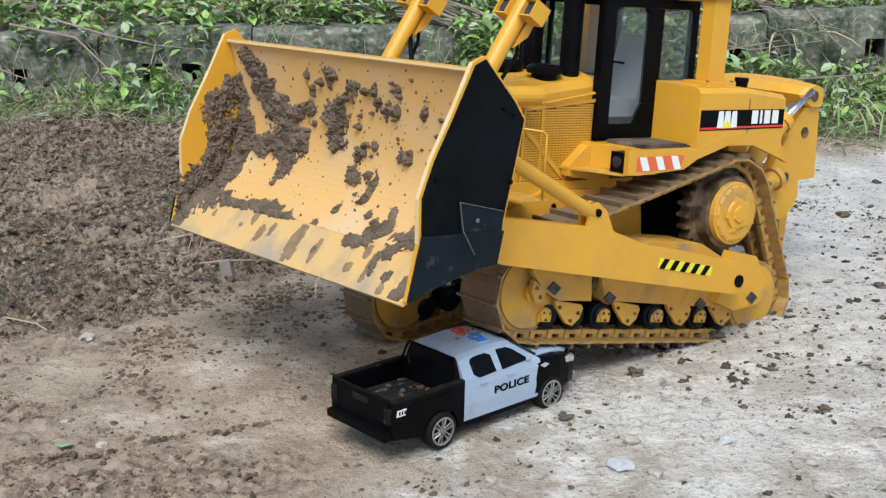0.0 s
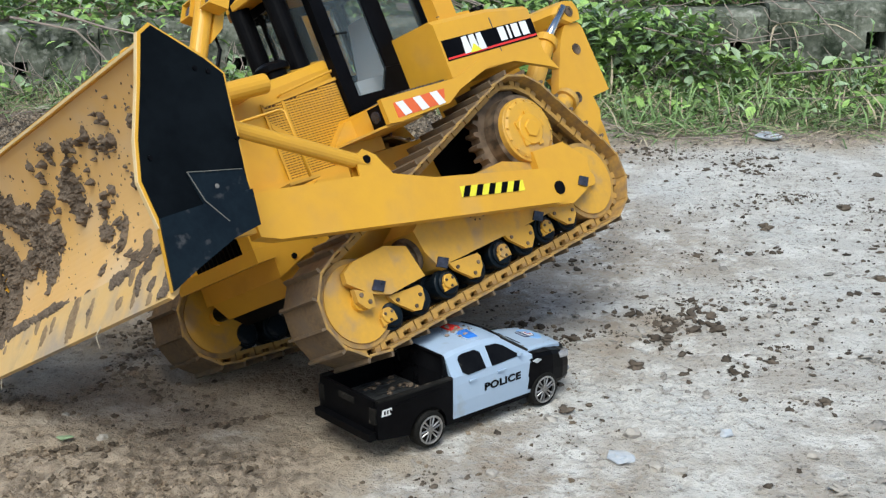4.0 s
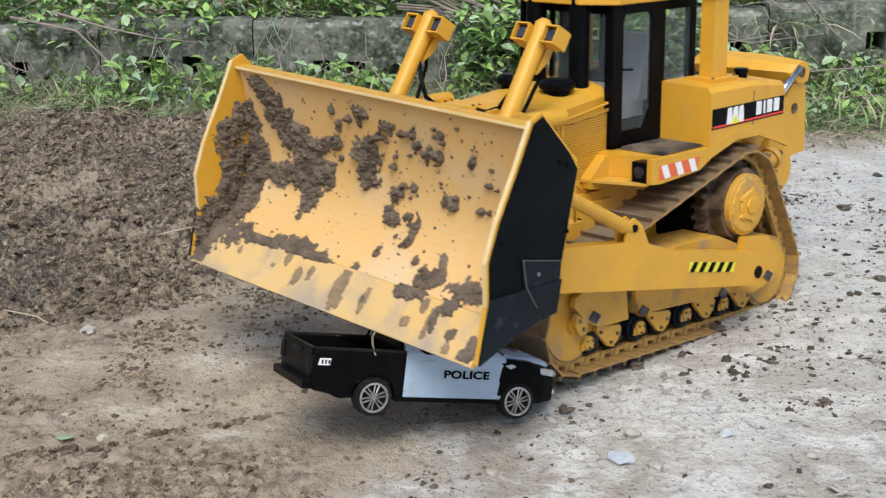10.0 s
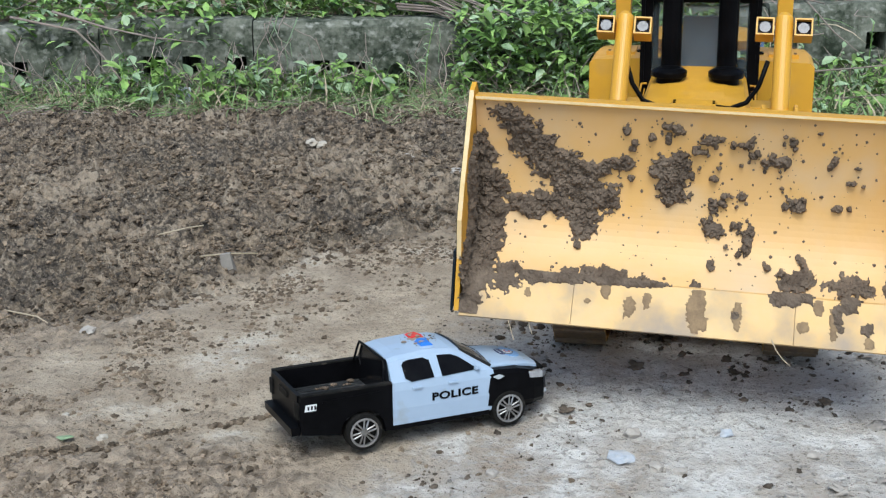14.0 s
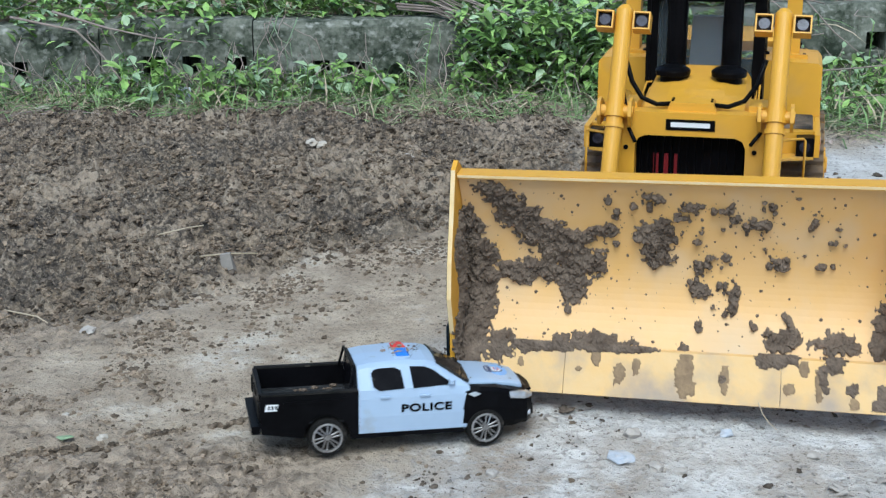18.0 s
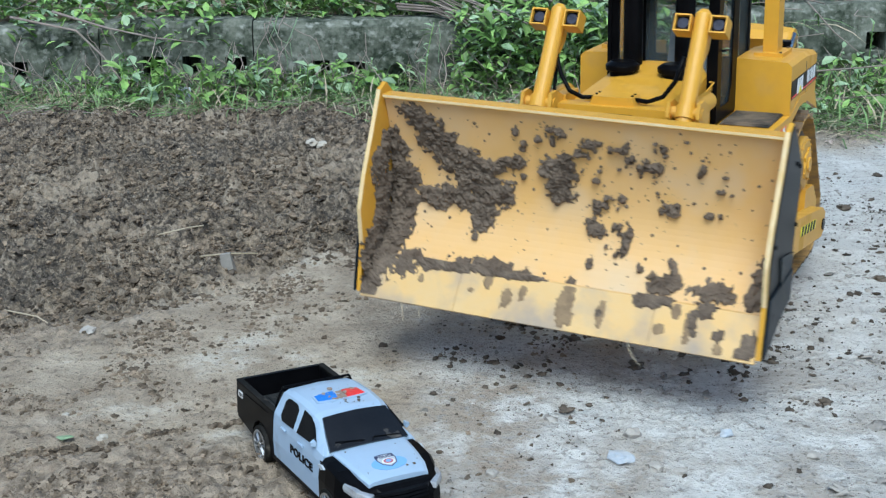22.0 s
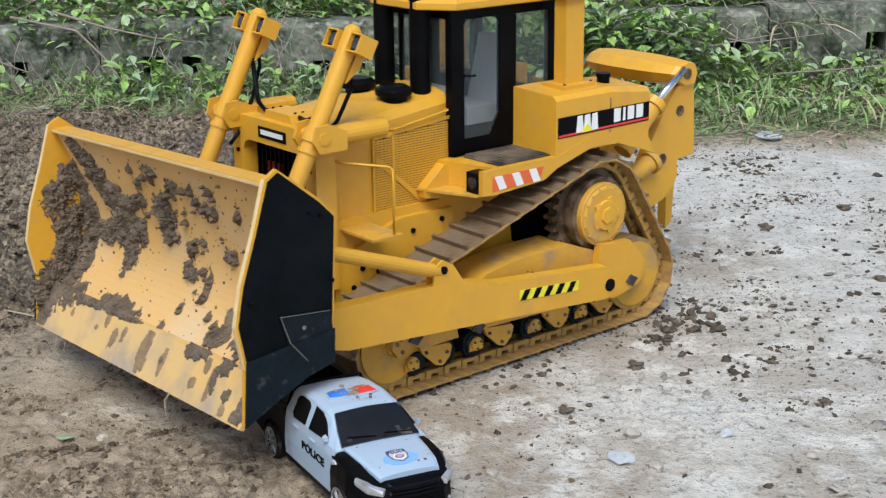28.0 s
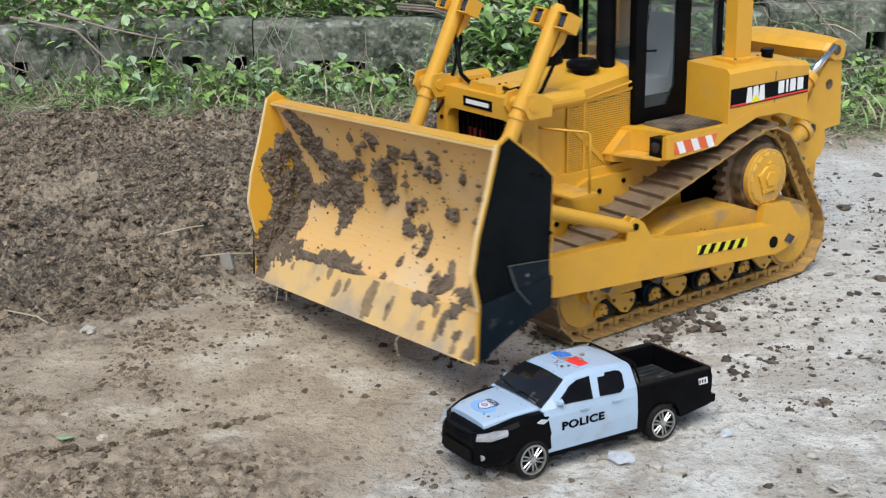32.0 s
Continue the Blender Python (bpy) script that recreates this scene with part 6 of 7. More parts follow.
            part("hub_cap", bm, RIM, wh)
            wh.matrix_basis = Matrix.Translation((x, s * 0.0345, 0.0156))


build_truck()


# ---- loose earth and stones ----
def shape_of(bm):
    bm.verts.index_update()
    v = np.array([p.co[:] for p in bm.verts])
    f = [tuple(q.index for q in face.verts) for face in bm.faces]
    bm.free()
    return v, f


def lump_shape(seed, sub=1, rough=0.45, squash=0.7):
    bm = B()
    bmesh.ops.create_icosphere(bm, subdivisions=sub, radius=1.0)
    for p in bm.verts:
        n = p.co.normalized()
        p.co = n * (1 + rough * noise.noise(n * 1.3 + Vector((seed * 7.1, 0, 0))) + rough * 0.5 * noise.noise(n * 3.1 + Vector((0, seed * 3.3, 0))) + rough * 0.3 * noise.noise(n * 6.7 + Vector((0, 0, seed * 5.1))))
        p.co.z *= squash
    return shape_of(bm)


LUMPS = [lump_shape(k, 2, 0.75, 0.8) for k in range(12)] + [lump_shape(k, 3, 0.85, 0.8) for k in range(12, 20)] + [lump_shape(k, 1, 0.6, 0.85) for k in range(20, 28)]


def pick(rng, r):
    return rng.randrange(20, 28) if r < 0.0021 else rng.randrange(12) if r < 0.0046 else rng.randrange(12, 20)


def scatter(name, shapes, spots, mat, label, category, kind="stuff", parent=None):
    """One mesh of many pieces; a spot is a shape's number, a turn and scale as a 3x3 array, and a place."""
    verts, faces, base = [], [], 0
    for k, turn, at in spots:
        v, f = shapes[k]
        verts.append(v @ turn.T + at)
        faces.extend([tuple(i + base for i in q) for q in f])
        base += len(v)
    me = bpy.data.meshes.new(name)
    me.from_pydata(np.concatenate(verts).tolist(), [], faces)
    me.materials.append(mat)
    if mat is PEBBLE or (mat is CLOD_DARK and name != "bed_crumbs"):
        me.polygons.foreach_set("use_smooth", np.ones(len(me.polygons), bool))
    ob = new(name, me)
    if parent:
        ob.parent = parent
        return tagged(ob, label, kind=kind)
    return tagged(ob, label, category, kind=kind)


def turn3(rng, size, flat=1.0):
    a, b, c = rng.uniform(0, 6.283), rng.uniform(-0.5, 0.5), rng.uniform(-0.5, 0.5)
    m = Euler((b, c, a)).to_matrix()
    s = Matrix.Diagonal((size * rng.uniform(0.75, 1.3), size * rng.uniform(0.75, 1.3), size * rng.uniform(0.6, 1.0) * flat))
    return np.array(m @ s)


def spread(rng, count, x0, x1, y0, y1, weight, sizes, sink=0.25, flat=1.0):
    xs = np.array([rng.uniform(x0, x1) for _ in range(count)])
    ys = np.array([rng.uniform(y0, y1) for _ in range(count)])
    w, z = weight(xs, ys), heights(xs, ys)
    out = []
    for x, y, q, h in zip(xs, ys, w, z):
        if rng.random() < q:
            r = sizes(rng)
            out.append((pick(rng, r), turn3(rng, r, flat), np.array((x, y, h + r * (0.5 - sink) * flat))))
    return out


rng = random.Random(11)
scatter("bed_clods", LUMPS, spread(rng, 70000, -0.9, 0.3, 1.15, 2.45, lambda x, y: tilled(x, y) * smooth(0.34, 0.62, fbm(x, y, 15.0, 77)), lambda r: 0.0009 + 0.0042 * r.random() ** 3.8, 0.35, 0.95), CLOD, "dark crumbly clods of dug-over earth", "soil")
scatter("bed_crumbs", LUMPS, spread(rng, 15000, -0.85, 0.3, 1.2, 2.4, lambda x, y: tilled(x, y) * smooth(0.35, 0.7, fbm(x, y, 8.0, 177)), lambda r: 0.0012 + 0.0034 * r.random() ** 3, 0.2, 0.85), CLOD_DARK, "dark moist crumbs of dug-over earth", "soil")
scatter("loose_earth", LUMPS, spread(rng, 80000, -0.6, 0.12, 0.86, 1.6, lambda x, y: np.clip(patch(x, y) * 0.9 + 0.06 + 0.9 * tilled(x, y + 0.09) + 0.55 * tilled(x, y + 0.2) + 0.5 * smooth(-0.26, -0.36, x), 0, 1) * smooth(0.32, 0.68, fbm(x, y, 17.0, 91)), lambda r: 0.0005 + 0.0027 * r.random() ** 5, 0.5), CLOD, "crumbs of loose brown earth", "soil")


def littered(x, y):
    """Where clods lie on the screed: streaks left by the tracks."""
    streak = smooth(0.42, 0.66, fbm(x * 0.8 + y * 0.35, y - x * 0.3, 9.0, 103, 3))
    return paved(x, y) * (0.08 + 0.92 * streak) * (1 - tilled(x, y))


def clusters(rng, count, each, x0, x1, y0, y1, weight, wide, big, flat=0.8):
    """Clods that fell together: a few large ones amid their crumbs."""
    spots = []
    while count > 0:
        x, y = rng.uniform(x0, x1), rng.uniform(y0, y1)
        if rng.random() > float(weight(np.array([x]), np.array([y]))[0]):
            continue
        count -= 1
        w, top = wide * rng.uniform(0.4, 1.5), big * rng.uniform(0.35, 1.1)
        lean = rng.uniform(-0.5, 0.5)
        for k in range(int(each * rng.uniform(0.3, 1.7))):
            dx = rng.gauss(0, w)
            spots.append((x + dx, y + lean * dx + rng.gauss(0, w * 0.55), max(0.0007, top * rng.random() ** 2.6)))
    at = np.array(spots)
    zs = heights(at[:, 0], at[:, 1])
    out = [(pick(rng, r), turn3(rng, r, flat), np.array((x, y, z + r * 0.3 * flat))) for (x, y, r), z in zip(spots, zs)]
    return out


fallen = clusters(rng, 120, 30, -0.05, 0.95, 0.92, 2.1, littered, 0.020, 0.0040)
fallen += clusters(rng, 46, 40, 0.25, 0.95, 1.35, 2.05, littered, 0.040, 0.0046)
fallen += spread(rng, 3200, -0.15, 0.95, 0.9, 2.2, littered, lambda r: 0.0006 + 0.0028 * r.random() ** 4, 0.15, 0.8)
fallen += clusters(rng, 24, 30, 0.0, 0.38, 1.15, 1.36, lambda x, y: paved(x, y), 0.028, 0.0058)
scatter("scattered_clods", LUMPS, fallen, CLOD_DARK, "dark clods dropped on the concrete", "clods")
scatter("gravel", LUMPS, spread(rng, 12000, -0.12, 0.95, 0.86, 2.1, lambda x, y: paved(x, y) * (0.1 + 0.9 * smooth(0.4, 0.65, fbm(x, y, 11.0, 131))), lambda r: 0.0005 + 0.0022 * r.random() ** 5, 0.35, 0.6), PEBBLE, "small grey grit on the concrete", "gravel")
chips = clusters(rng, 40, 10, 0.05, 0.6, 0.9, 1.45, lambda x, y: paved(x, y), 0.02, 0.0070, 0.38)
scatter("screed_chips", LUMPS, chips, PEBBLE, "flat broken chips of concrete screed", "gravel")
scatter("track_crumbs", LUMPS, spread(rng, 1500, -0.38, -0.14, 0.99, 1.09, lambda x, y: (np.abs(y - 1.146 - 0.40 * x + 0.006 * np.sin(x * 60)) < 0.006) * 1.0, lambda r: 0.0012 + 0.0026 * r.random() ** 2), CLOD, "row of crumbs along an old rut", "soil")

STONES = [(-0.384, 2.10, 0.017, PALE_STONE, "pale buff stone on the dug earth"), (-0.205, 2.12, 0.010, PALE_STONE, "small pale buff stone on the dug earth"), (-0.287, 1.043, 0.0042, PALE_STONE, "small white pebble beside the rut"), (0.140, 0.990, 0.0105, BLUE_STONE, "flat blue-grey stone chip in the screed"), (0.513, 2.10, 0.021, BLUE_STONE, "flat grey stone at the edge of the weeds"),
          (0.232, 1.032, 0.0052, BLUE_STONE, "dark blue-grey pebble on the concrete"), (0.294, 0.991, 0.0055, PEBBLE, "brown pebble on the concrete"), (0.165, 0.974, 0.0065, PEBBLE, "grey-brown pebble on the concrete"), (0.178, 1.180, 0.0068, CLOD_DARK, "large dark clod on the concrete"), (0.103, 1.085, 0.005, CLOD_DARK, "flattened dark clod on the concrete"), (0.331, 1.095, 0.005, CLOD_DARK, "round dark clod on the concrete"),
          (-0.361, 1.295, 0.0075, PEBBLE, "grey clod in the loose earth"), (0.115, 0.945, 0.0045, PEBBLE, "dark pebble on the concrete"), (0.036, 0.968, 0.005, PEBBLE, "dark pebble on the concrete"), (0.155, 1.035, 0.007, PEBBLE, "brown stone pressed into the screed"), (0.183, 0.967, 0.005, PEBBLE, "grey stone on the concrete"),
          (-0.19, 2.12, 0.009, PALE_STONE, "pale stone in the dug earth"), (-0.70, 2.37, 0.012, PALE_STONE, "pale lump at the foot of the weeds"), (-0.05, 1.98, 0.010, PEBBLE, "grey stone in the dug earth"), (0.02, 1.93, 0.012, PEBBLE, "grey stone in the dug earth"), (-0.43, 1.11, 0.004, PALE_STONE, "white pebble in the loose earth"), (-0.33, 1.09, 0.0035, PALE_STONE, "white pebble in the loose earth"), (0.62, 1.55, 0.007, CLOD_DARK, "large dark clod on the concrete"), (0.48, 1.42, 0.006, CLOD_DARK, "large dark clod on the concrete"), (0.40, 1.62, 0.007, CLOD_DARK, "large dark clod on the concrete"), (0.52, 1.70, 0.008, CLOD_DARK, "large dark clod on the concrete")]
for k, (x, y, r, mat, label) in enumerate(STONES):
    v, f = lump_shape(40 + k, 3, 1.1, 0.55) if mat is CLOD_DARK else lump_shape(40 + k, 2, 0.6, 0.25 if r > 0.01 else 0.65)
    me = bpy.data.meshes.new("stone")
    me.from_pydata((v * r).tolist(), [], f)
    me.materials.append(mat)
    me.polygons.foreach_set("use_smooth", np.full(len(me.polygons), mat is CLOD_DARK))
    ob = new("clod" if mat is CLOD_DARK else "stone", me)
    ob.matrix_basis = pose(x, y, ground_z(x, y) + r * 0.25, 0, 0, 47 * k)
    tagged(ob, label, "clod" if mat is CLOD_DARK else "stone")


# ---- twigs and straws ----
def twig(name, points, r, mat, label, category="twig"):
    bm = B()
    sweep(bm, points, r, 6)
    return tagged(part(name, bm, mat, smooth=True), label, category)


twig("straw", [(-0.62, 1.40, 0.012), (-0.50, 1.36, 0.010), (-0.42, 1.327, 0.006), (-0.405, 1.312, 0.004)], (0.0011, 0.0008), STRAW, "pale straw lying on the dug earth", "straw")
twig("straw", [(-0.345, 1.585, 0.014), (-0.31, 1.60, 0.018), (-0.272, 1.625, 0.016)], 0.0010, STRAW, "pale straw on the dug earth", "straw")
twig("straw", [(-0.275, 1.478, 0.020), (-0.245, 1.475, 0.024), (-0.21, 1.48, 0.022)], 0.0010, STRAW, "pale straw across a clod", "straw")
bm = B()
loft(bm, [[(-0.250, 1.468, 0.002), (-0.236, 1.466, 0.002), (-0.234, 1.476, 0.002), (-0.248, 1.478, 0.002)], [(-0.252, 1.470, 0.024), (-0.240, 1.468, 0.026), (-0.240, 1.474, 0.026), (-0.251, 1.476, 0.024)]])
tagged(part("wood_chip", bm, PEBBLE, bevel=0.002), "grey wood chip standing in the earth", "wood chip")
bm = B()
loft(bm, [[(-0.325, 1.040, 0.004), (-0.318, 1.032, 0.005), (-0.308, 1.036, 0.006), (-0.313, 1.044, 0.004)], [(-0.323, 1.041, 0.0046), (-0.316, 1.034, 0.0062), (-0.310, 1.037, 0.0066), (-0.314, 1.043, 0.0046)]])
tagged(part("fallen_leaf", bm, LEAF_PALE), "pale green fallen leaf beside the rut", "leaf")


# ---- weeds ----
def leaf_shape(width, droop, fold):
    xs = (0.0, 0.16, 0.42, 0.72, 1.0)
    ws = (0.02, 0.62, 1.0, 0.62, 0.0)
    v, f = [], []
    for x, w in zip(xs, ws):
        z = 0.10 * math.sin(x * 2.4) - droop * x * x
        v += [(x, 0, z), (x, width * w / 2, z + fold * w), (x, -width * w / 2, z + fold * w)]
    for k in range(4):
        a, b = 3 * k, 3 * k + 3
        f += [(a, b, b + 1, a + 1), (a, a + 2, b + 2, b)]
    return np.array(v), f


LEAVES = [leaf_shape(0.42, 0.15, 0.06), leaf_shape(0.55, 0.35, 0.05), leaf_shape(0.34, 0.25, 0.08), leaf_shape(0.22, 0.2, 0.05), leaf_shape(0.62, 0.1, 0.09)]
BLADES = [leaf_shape(0.045, d, 0.01) for d in (0.15, 0.45, 0.8)]
TWIGS = [shape_of(sweep(B(), [(0, 0, 0), (0.35, 0.06 * s, 0.05), (0.7, -0.03 * s, 0.02), (1, 0.08 * s, 0.06)], (0.011, 0.006), 5)) for s in (1, -1, 2)]
LEAF_MESH = []
for v, f in LEAVES:
    me = bpy.data.meshes.new("leaf")
    me.from_pydata(v.tolist(), [], f)
    me.materials.append(LEAF)
    LEAF_MESH.append(me)
PALE_MESH = []
for v, f in LEAVES:
    me = bpy.data.meshes.new("leaf")
    me.from_pydata(v.tolist(), [], f)
    me.materials.append(LEAF_PALE)
    PALE_MESH.append(me)


def weed(x, y, z, height, leaves, size, seed, pale, lean=0.3):
    """A weed of one main stem with side stalks, each leaf a part."""
    r = random.Random(seed)
    root = thing("weed", "leafy pale green weed at the wall" if pale else "leafy green weed at the wall", "weed", "weeds along the wall")
    root.matrix_basis = pose(x, y, z, 0, 0, r.uniform(0, 360))
    dx, dy = r.uniform(-lean, lean) * height, r.uniform(-lean, lean) * height
    bm = B()
    line = [Vector((dx * t * t, dy * t * t, height * t)) for t in (0, 0.3, 0.6, 0.85, 1.0)]
    sweep(bm, line, (0.0014, 0.0007), 5)
    part("stem", bm, LEAF if r.random() < 0.6 else STEM, root)
    for k in range(leaves):
        t = r.uniform(0.25, 1.0)
        p = Vector((dx * t * t, dy * t * t, height * t))
        ob = new("leaf", r.choice(PALE_MESH if pale else LEAF_MESH))
        ob.parent = root
        s = size * r.uniform(0.4, 1.0)
        ob.matrix_basis = Matrix.Translation(p) @ Euler((r.uniform(-0.5, 0.5), r.uniform(-0.9, 0.5), r.uniform(0, 6.28))).to_matrix().to_4x4() @ Matrix.Diagonal((s, s, s, 1))
    return root


r = random.Random(21)
SPOTS = []
for k in range(12):
    SPOTS.append((r.uniform(-0.62, -0.38), r.uniform(2.42, 2.50), r.uniform(0.04, 0.10), 9, 0.034))
for k in range(13):
    SPOTS.append((r.uniform(-0.38, -0.06), r.uniform(2.40, 2.50), r.uniform(0.03, 0.075), 9, 0.026))
for k in range(14):
    SPOTS.append((r.uniform(-0.05, 0.26), r.uniform(2.38, 2.50), r.uniform(0.06, 0.14), 12, 0.026))
for k in range(18):
    SPOTS.append((r.uniform(0.26, 0.90), r.uniform(2.36, 2.50), r.uniform(0.04, 0.09), 10, 0.024))
for k in range(16):
    SPOTS.append((r.uniform(-0.56, -0.10), r.uniform(2.36, 2.48), r.uniform(0.04, 0.09), 10, 0.034))
for k in range(7):
    SPOTS.append((r.uniform(-0.85, -0.62), r.uniform(2.40, 2.50), r.uniform(0.03, 0.08), 6, 0.026))
for k, (x, y, h, n, s) in enumerate(SPOTS):
    weed(x, y, ground_z(x, y) - 0.002, h, n, s, 300 + k, k % 3 == 0)
weed(-0.565, 2.41, 0.0, 0.075, 5, 0.060, 901, False, 0.1)
weed(0.775, 2.46, 0.0, 0.13, 9, 0.026, 902, True, 0.1)


def leaf_turn(q, s, tilt=0.9):
    return np.array(Euler((q.uniform(-0.6, 0.6), q.uniform(-tilt, 0.5), q.uniform(0, 6.28))).to_matrix() @ Matrix.Diagonal((s, s, s)))


def cover(x):
    """How thick the growth on the bank is along the wall."""
    return float(np.interp(x, (-1.2, -0.8, -0.6, -0.4, -0.25, 0.0, 0.1, 0.3, 0.6, 0.75, 1.2), (0.7, 0.75, 0.8, 0.85, 0.95, 0.9, 1, 1, 0.9, 0.6, 0.6)))


green, pale, blades, dry = [], [], [], []
while len(green) + len(pale) < 7000:
    x, y = r.uniform(-1.15, 1.15), 2.58 + 0.5 * r.random() ** 1.6
    if r.random() > cover(x):
        continue
    z = 0.125 + (y - 2.58) * 0.22 + r.uniform(0, 0.045)
    (green if r.random() < 0.68 else pale).append((r.randrange(5), leaf_turn(r, r.uniform(0.016, 0.040)), np.array((x, y, z))))
# growth hanging over the wall and massed at its foot
for x0, x1, y0, y1, z0, z1, n in ((0.03, 0.30, 2.40, 2.51, 0.0, 0.165, 1500), (0.28, 0.50, 2.40, 2.51, 0.0, 0.15, 900), (0.50, 0.62, 2.40, 2.52, 0.0, 0.08, 260), (0.62, 0.95, 2.40, 2.52, 0.0, 0.06, 300), (0.30, 0.95, 2.20, 2.40, 0.0, 0.04, 480), (-0.38, -0.06, 2.40, 2.52, 0.0, 0.05, 420), (-0.64, -0.38, 2.38, 2.5, 0.0, 0.055, 260), (-1.0, -0.64, 2.42, 2.53, 0.0, 0.045, 110), (-0.78, -0.40, 2.49, 2.55, 0.10, 0.155, 170)):
    for _ in range(n):
        x, y, z = r.uniform(x0, x1), r.uniform(y0, y1), r.uniform(z0, z1)
        (green if r.random() < 0.7 else pale).append((r.randrange(5), leaf_turn(r, r.uniform(0.012, 0.034)), np.array((x, y, z))))
scatter("weed_foliage", LEAVES, green, LEAF, "mass of green weed leaves on the bank", "foliage")
scatter("pale_weed_foliage", LEAVES, pale, LEAF_PALE, "mass of pale green weed leaves on the bank", "foliage")
for x0, x1, y0, y1, n, ln in ((0.28, 0.95, 2.08, 2.5, 5600, 0.06), (0.05, 0.7, 2.44, 2.52, 350, 0.08), (0.26, 0.9, 2.2, 2.45, 320, 0.09), (-0.15, 0.3, 2.24, 2.5, 1500, 0.05), (-0.6, -0.1, 2.32, 2.5, 1700, 0.055), (-0.95, -0.55, 2.32, 2.5, 900, 0.055), (-0.35, 0.12, 2.58, 2.75, 900, 0.07), (-1.0, 1.0, 2.58, 2.8, 900, 0.06)):
    for _ in range(n):
        x, y = r.uniform(x0, x1), r.uniform(y0, y1)
        if x > 0.25 and y < 2.2 and r.random() > (y - 2.05) / 0.15 + 0.15 * noise.noise(Vector((x * 12, y * 12, 0))):
            continue
        z = ground_z(x, y) if y < 2.5 else 0.125 + (y - 2.58) * 0.2
        s = ln * r.uniform(0.5, 1.3)
        tilt = r.uniform(-1.3, -0.1) if y > 2.55 or r.random() < 0.35 else r.uniform(-0.5, 0.05)
        m = np.array(Euler((r.uniform(-0.4, 0.4), tilt, r.uniform(0, 6.28))).to_matrix() @ Matrix.Diagonal((s, s, s)))
        (blades if r.random() < 0.8 else dry).append((r.randrange(3), m, np.array((x, y, z + 0.003))))
scatter("grass", BLADES, blades, GRASS, "thin green grass at the foot of the wall", "grass")
scatter("dry_grass", BLADES, dry, STRAW, "dry bleached grass blades", "grass")
litter = []
for _ in range(900):
    x, y = r.uniform(-0.95, 0.95), r.uniform(2.08, 2.5)
    if x < 0.25 and y < 2.3:
        continue
    s = r.uniform(0.02, 0.09)
    litter.append((r.randrange(3), np.array(Euler((r.uniform(-0.2, 0.2), r.uniform(-0.3, 0.1), r.uniform(0, 6.28))).to_matrix() @ Matrix.Diagonal((s, s, s))), np.array((x, y, ground_z(x, y) + 0.006))))
for _ in range(260):
    x, y = r.uniform(-0.95, 0.95), r.uniform(2.40, 2.5)
    s = r.uniform(0.04, 0.12)
    litter.append((r.randrange(3), np.array(Euler((r.uniform(-0.3, 0.3), r.uniform(-1.3, -0.4), r.uniform(0, 6.28))).to_matrix() @ Matrix.Diagonal((s, s, s))), np.array((x, y, ground_z(x, y) + 0.002))))
for _ in range(420):
    x, y = r.uniform(-1.0, 1.0), r.uniform(2.56, 2.8)
    s = r.uniform(0.04, 0.14)
    litter.append((r.randrange(3), np.array(Euler((r.uniform(-0.2, 0.2), r.uniform(-0.5, 0.2), r.uniform(0, 6.28))).to_matrix() @ Matrix.Diagonal((s, s, s))), np.array((x, y, 0.135 + (y - 2.56) * 0.2 + r.uniform(0, 0.03)))))
scatter("stem_litter", TWIGS, litter, STEM, "dry broken stems among the weeds", "litter")
bare = []
for _ in range(900):
    x, y = r.uniform(0.25, 0.95), 2.02 + 0.22 * r.random()
    s = r.uniform(0.003, 0.012)
    bare.append((r.randrange(5), np.array(Euler((r.uniform(-0.4, 0.4), r.uniform(-0.4, 0.2), r.uniform(0, 6.28))).to_matrix() @ Matrix.Diagonal((s, s, s))), np.array((x, y, ground_z(x, y) + 0.003))))
scatter("dead_leaf_litter", LEAVES, bare, STEM, "brown leaf litter at the edge of the concrete", "litter")
# long vines over the wall, each its own
LEFT_VINES = [[(-0.78, 2.5, 0.155), (-0.66, 2.49, 0.13), (-0.61, 2.47, 0.085), (-0.57, 2.44, 0.04), (-0.53, 2.42, 0.015)], [(-0.7, 2.49, 0.165), (-0.6, 2.48, 0.135), (-0.52, 2.49, 0.115), (-0.44, 2.49, 0.105)], [(-0.86, 2.48, 0.11), (-0.79, 2.47, 0.075), (-0.72, 2.46, 0.05)]]
RIGHT_VINES = [[(0.06, 2.48, 0.165), (0.12, 2.47, 0.13), (0.16, 2.46, 0.09), (0.18, 2.45, 0.04)], [(0.1, 2.47, 0.16), (0.19, 2.46, 0.12), (0.22, 2.45, 0.08)], [(0.4, 2.44, 0.16), (0.45, 2.43, 0.12), (0.55, 2.42, 0.1), (0.68, 2.42, 0.115)], [(0.36, 2.42, 0.13), (0.48, 2.4, 0.1), (0.6, 2.4, 0.12)], [(0.66, 2.47, 0.165), (0.71, 2.46, 0.11), (0.76, 2.45, 0.07)], [(0.58, 2.36, 0.055), (0.72, 2.35, 0.065), (0.92, 2.34, 0.085)], [(0.52, 2.28, 0.03), (0.66, 2.27, 0.028), (0.86, 2.3, 0.035)]]
for k, line in enumerate(LEFT_VINES + RIGHT_VINES):
    twig("vine", line, (0.0028 if k in (0, 1) else 0.0017, 0.0010), STEM, "dry bare vine trailing over the wall", "vine")
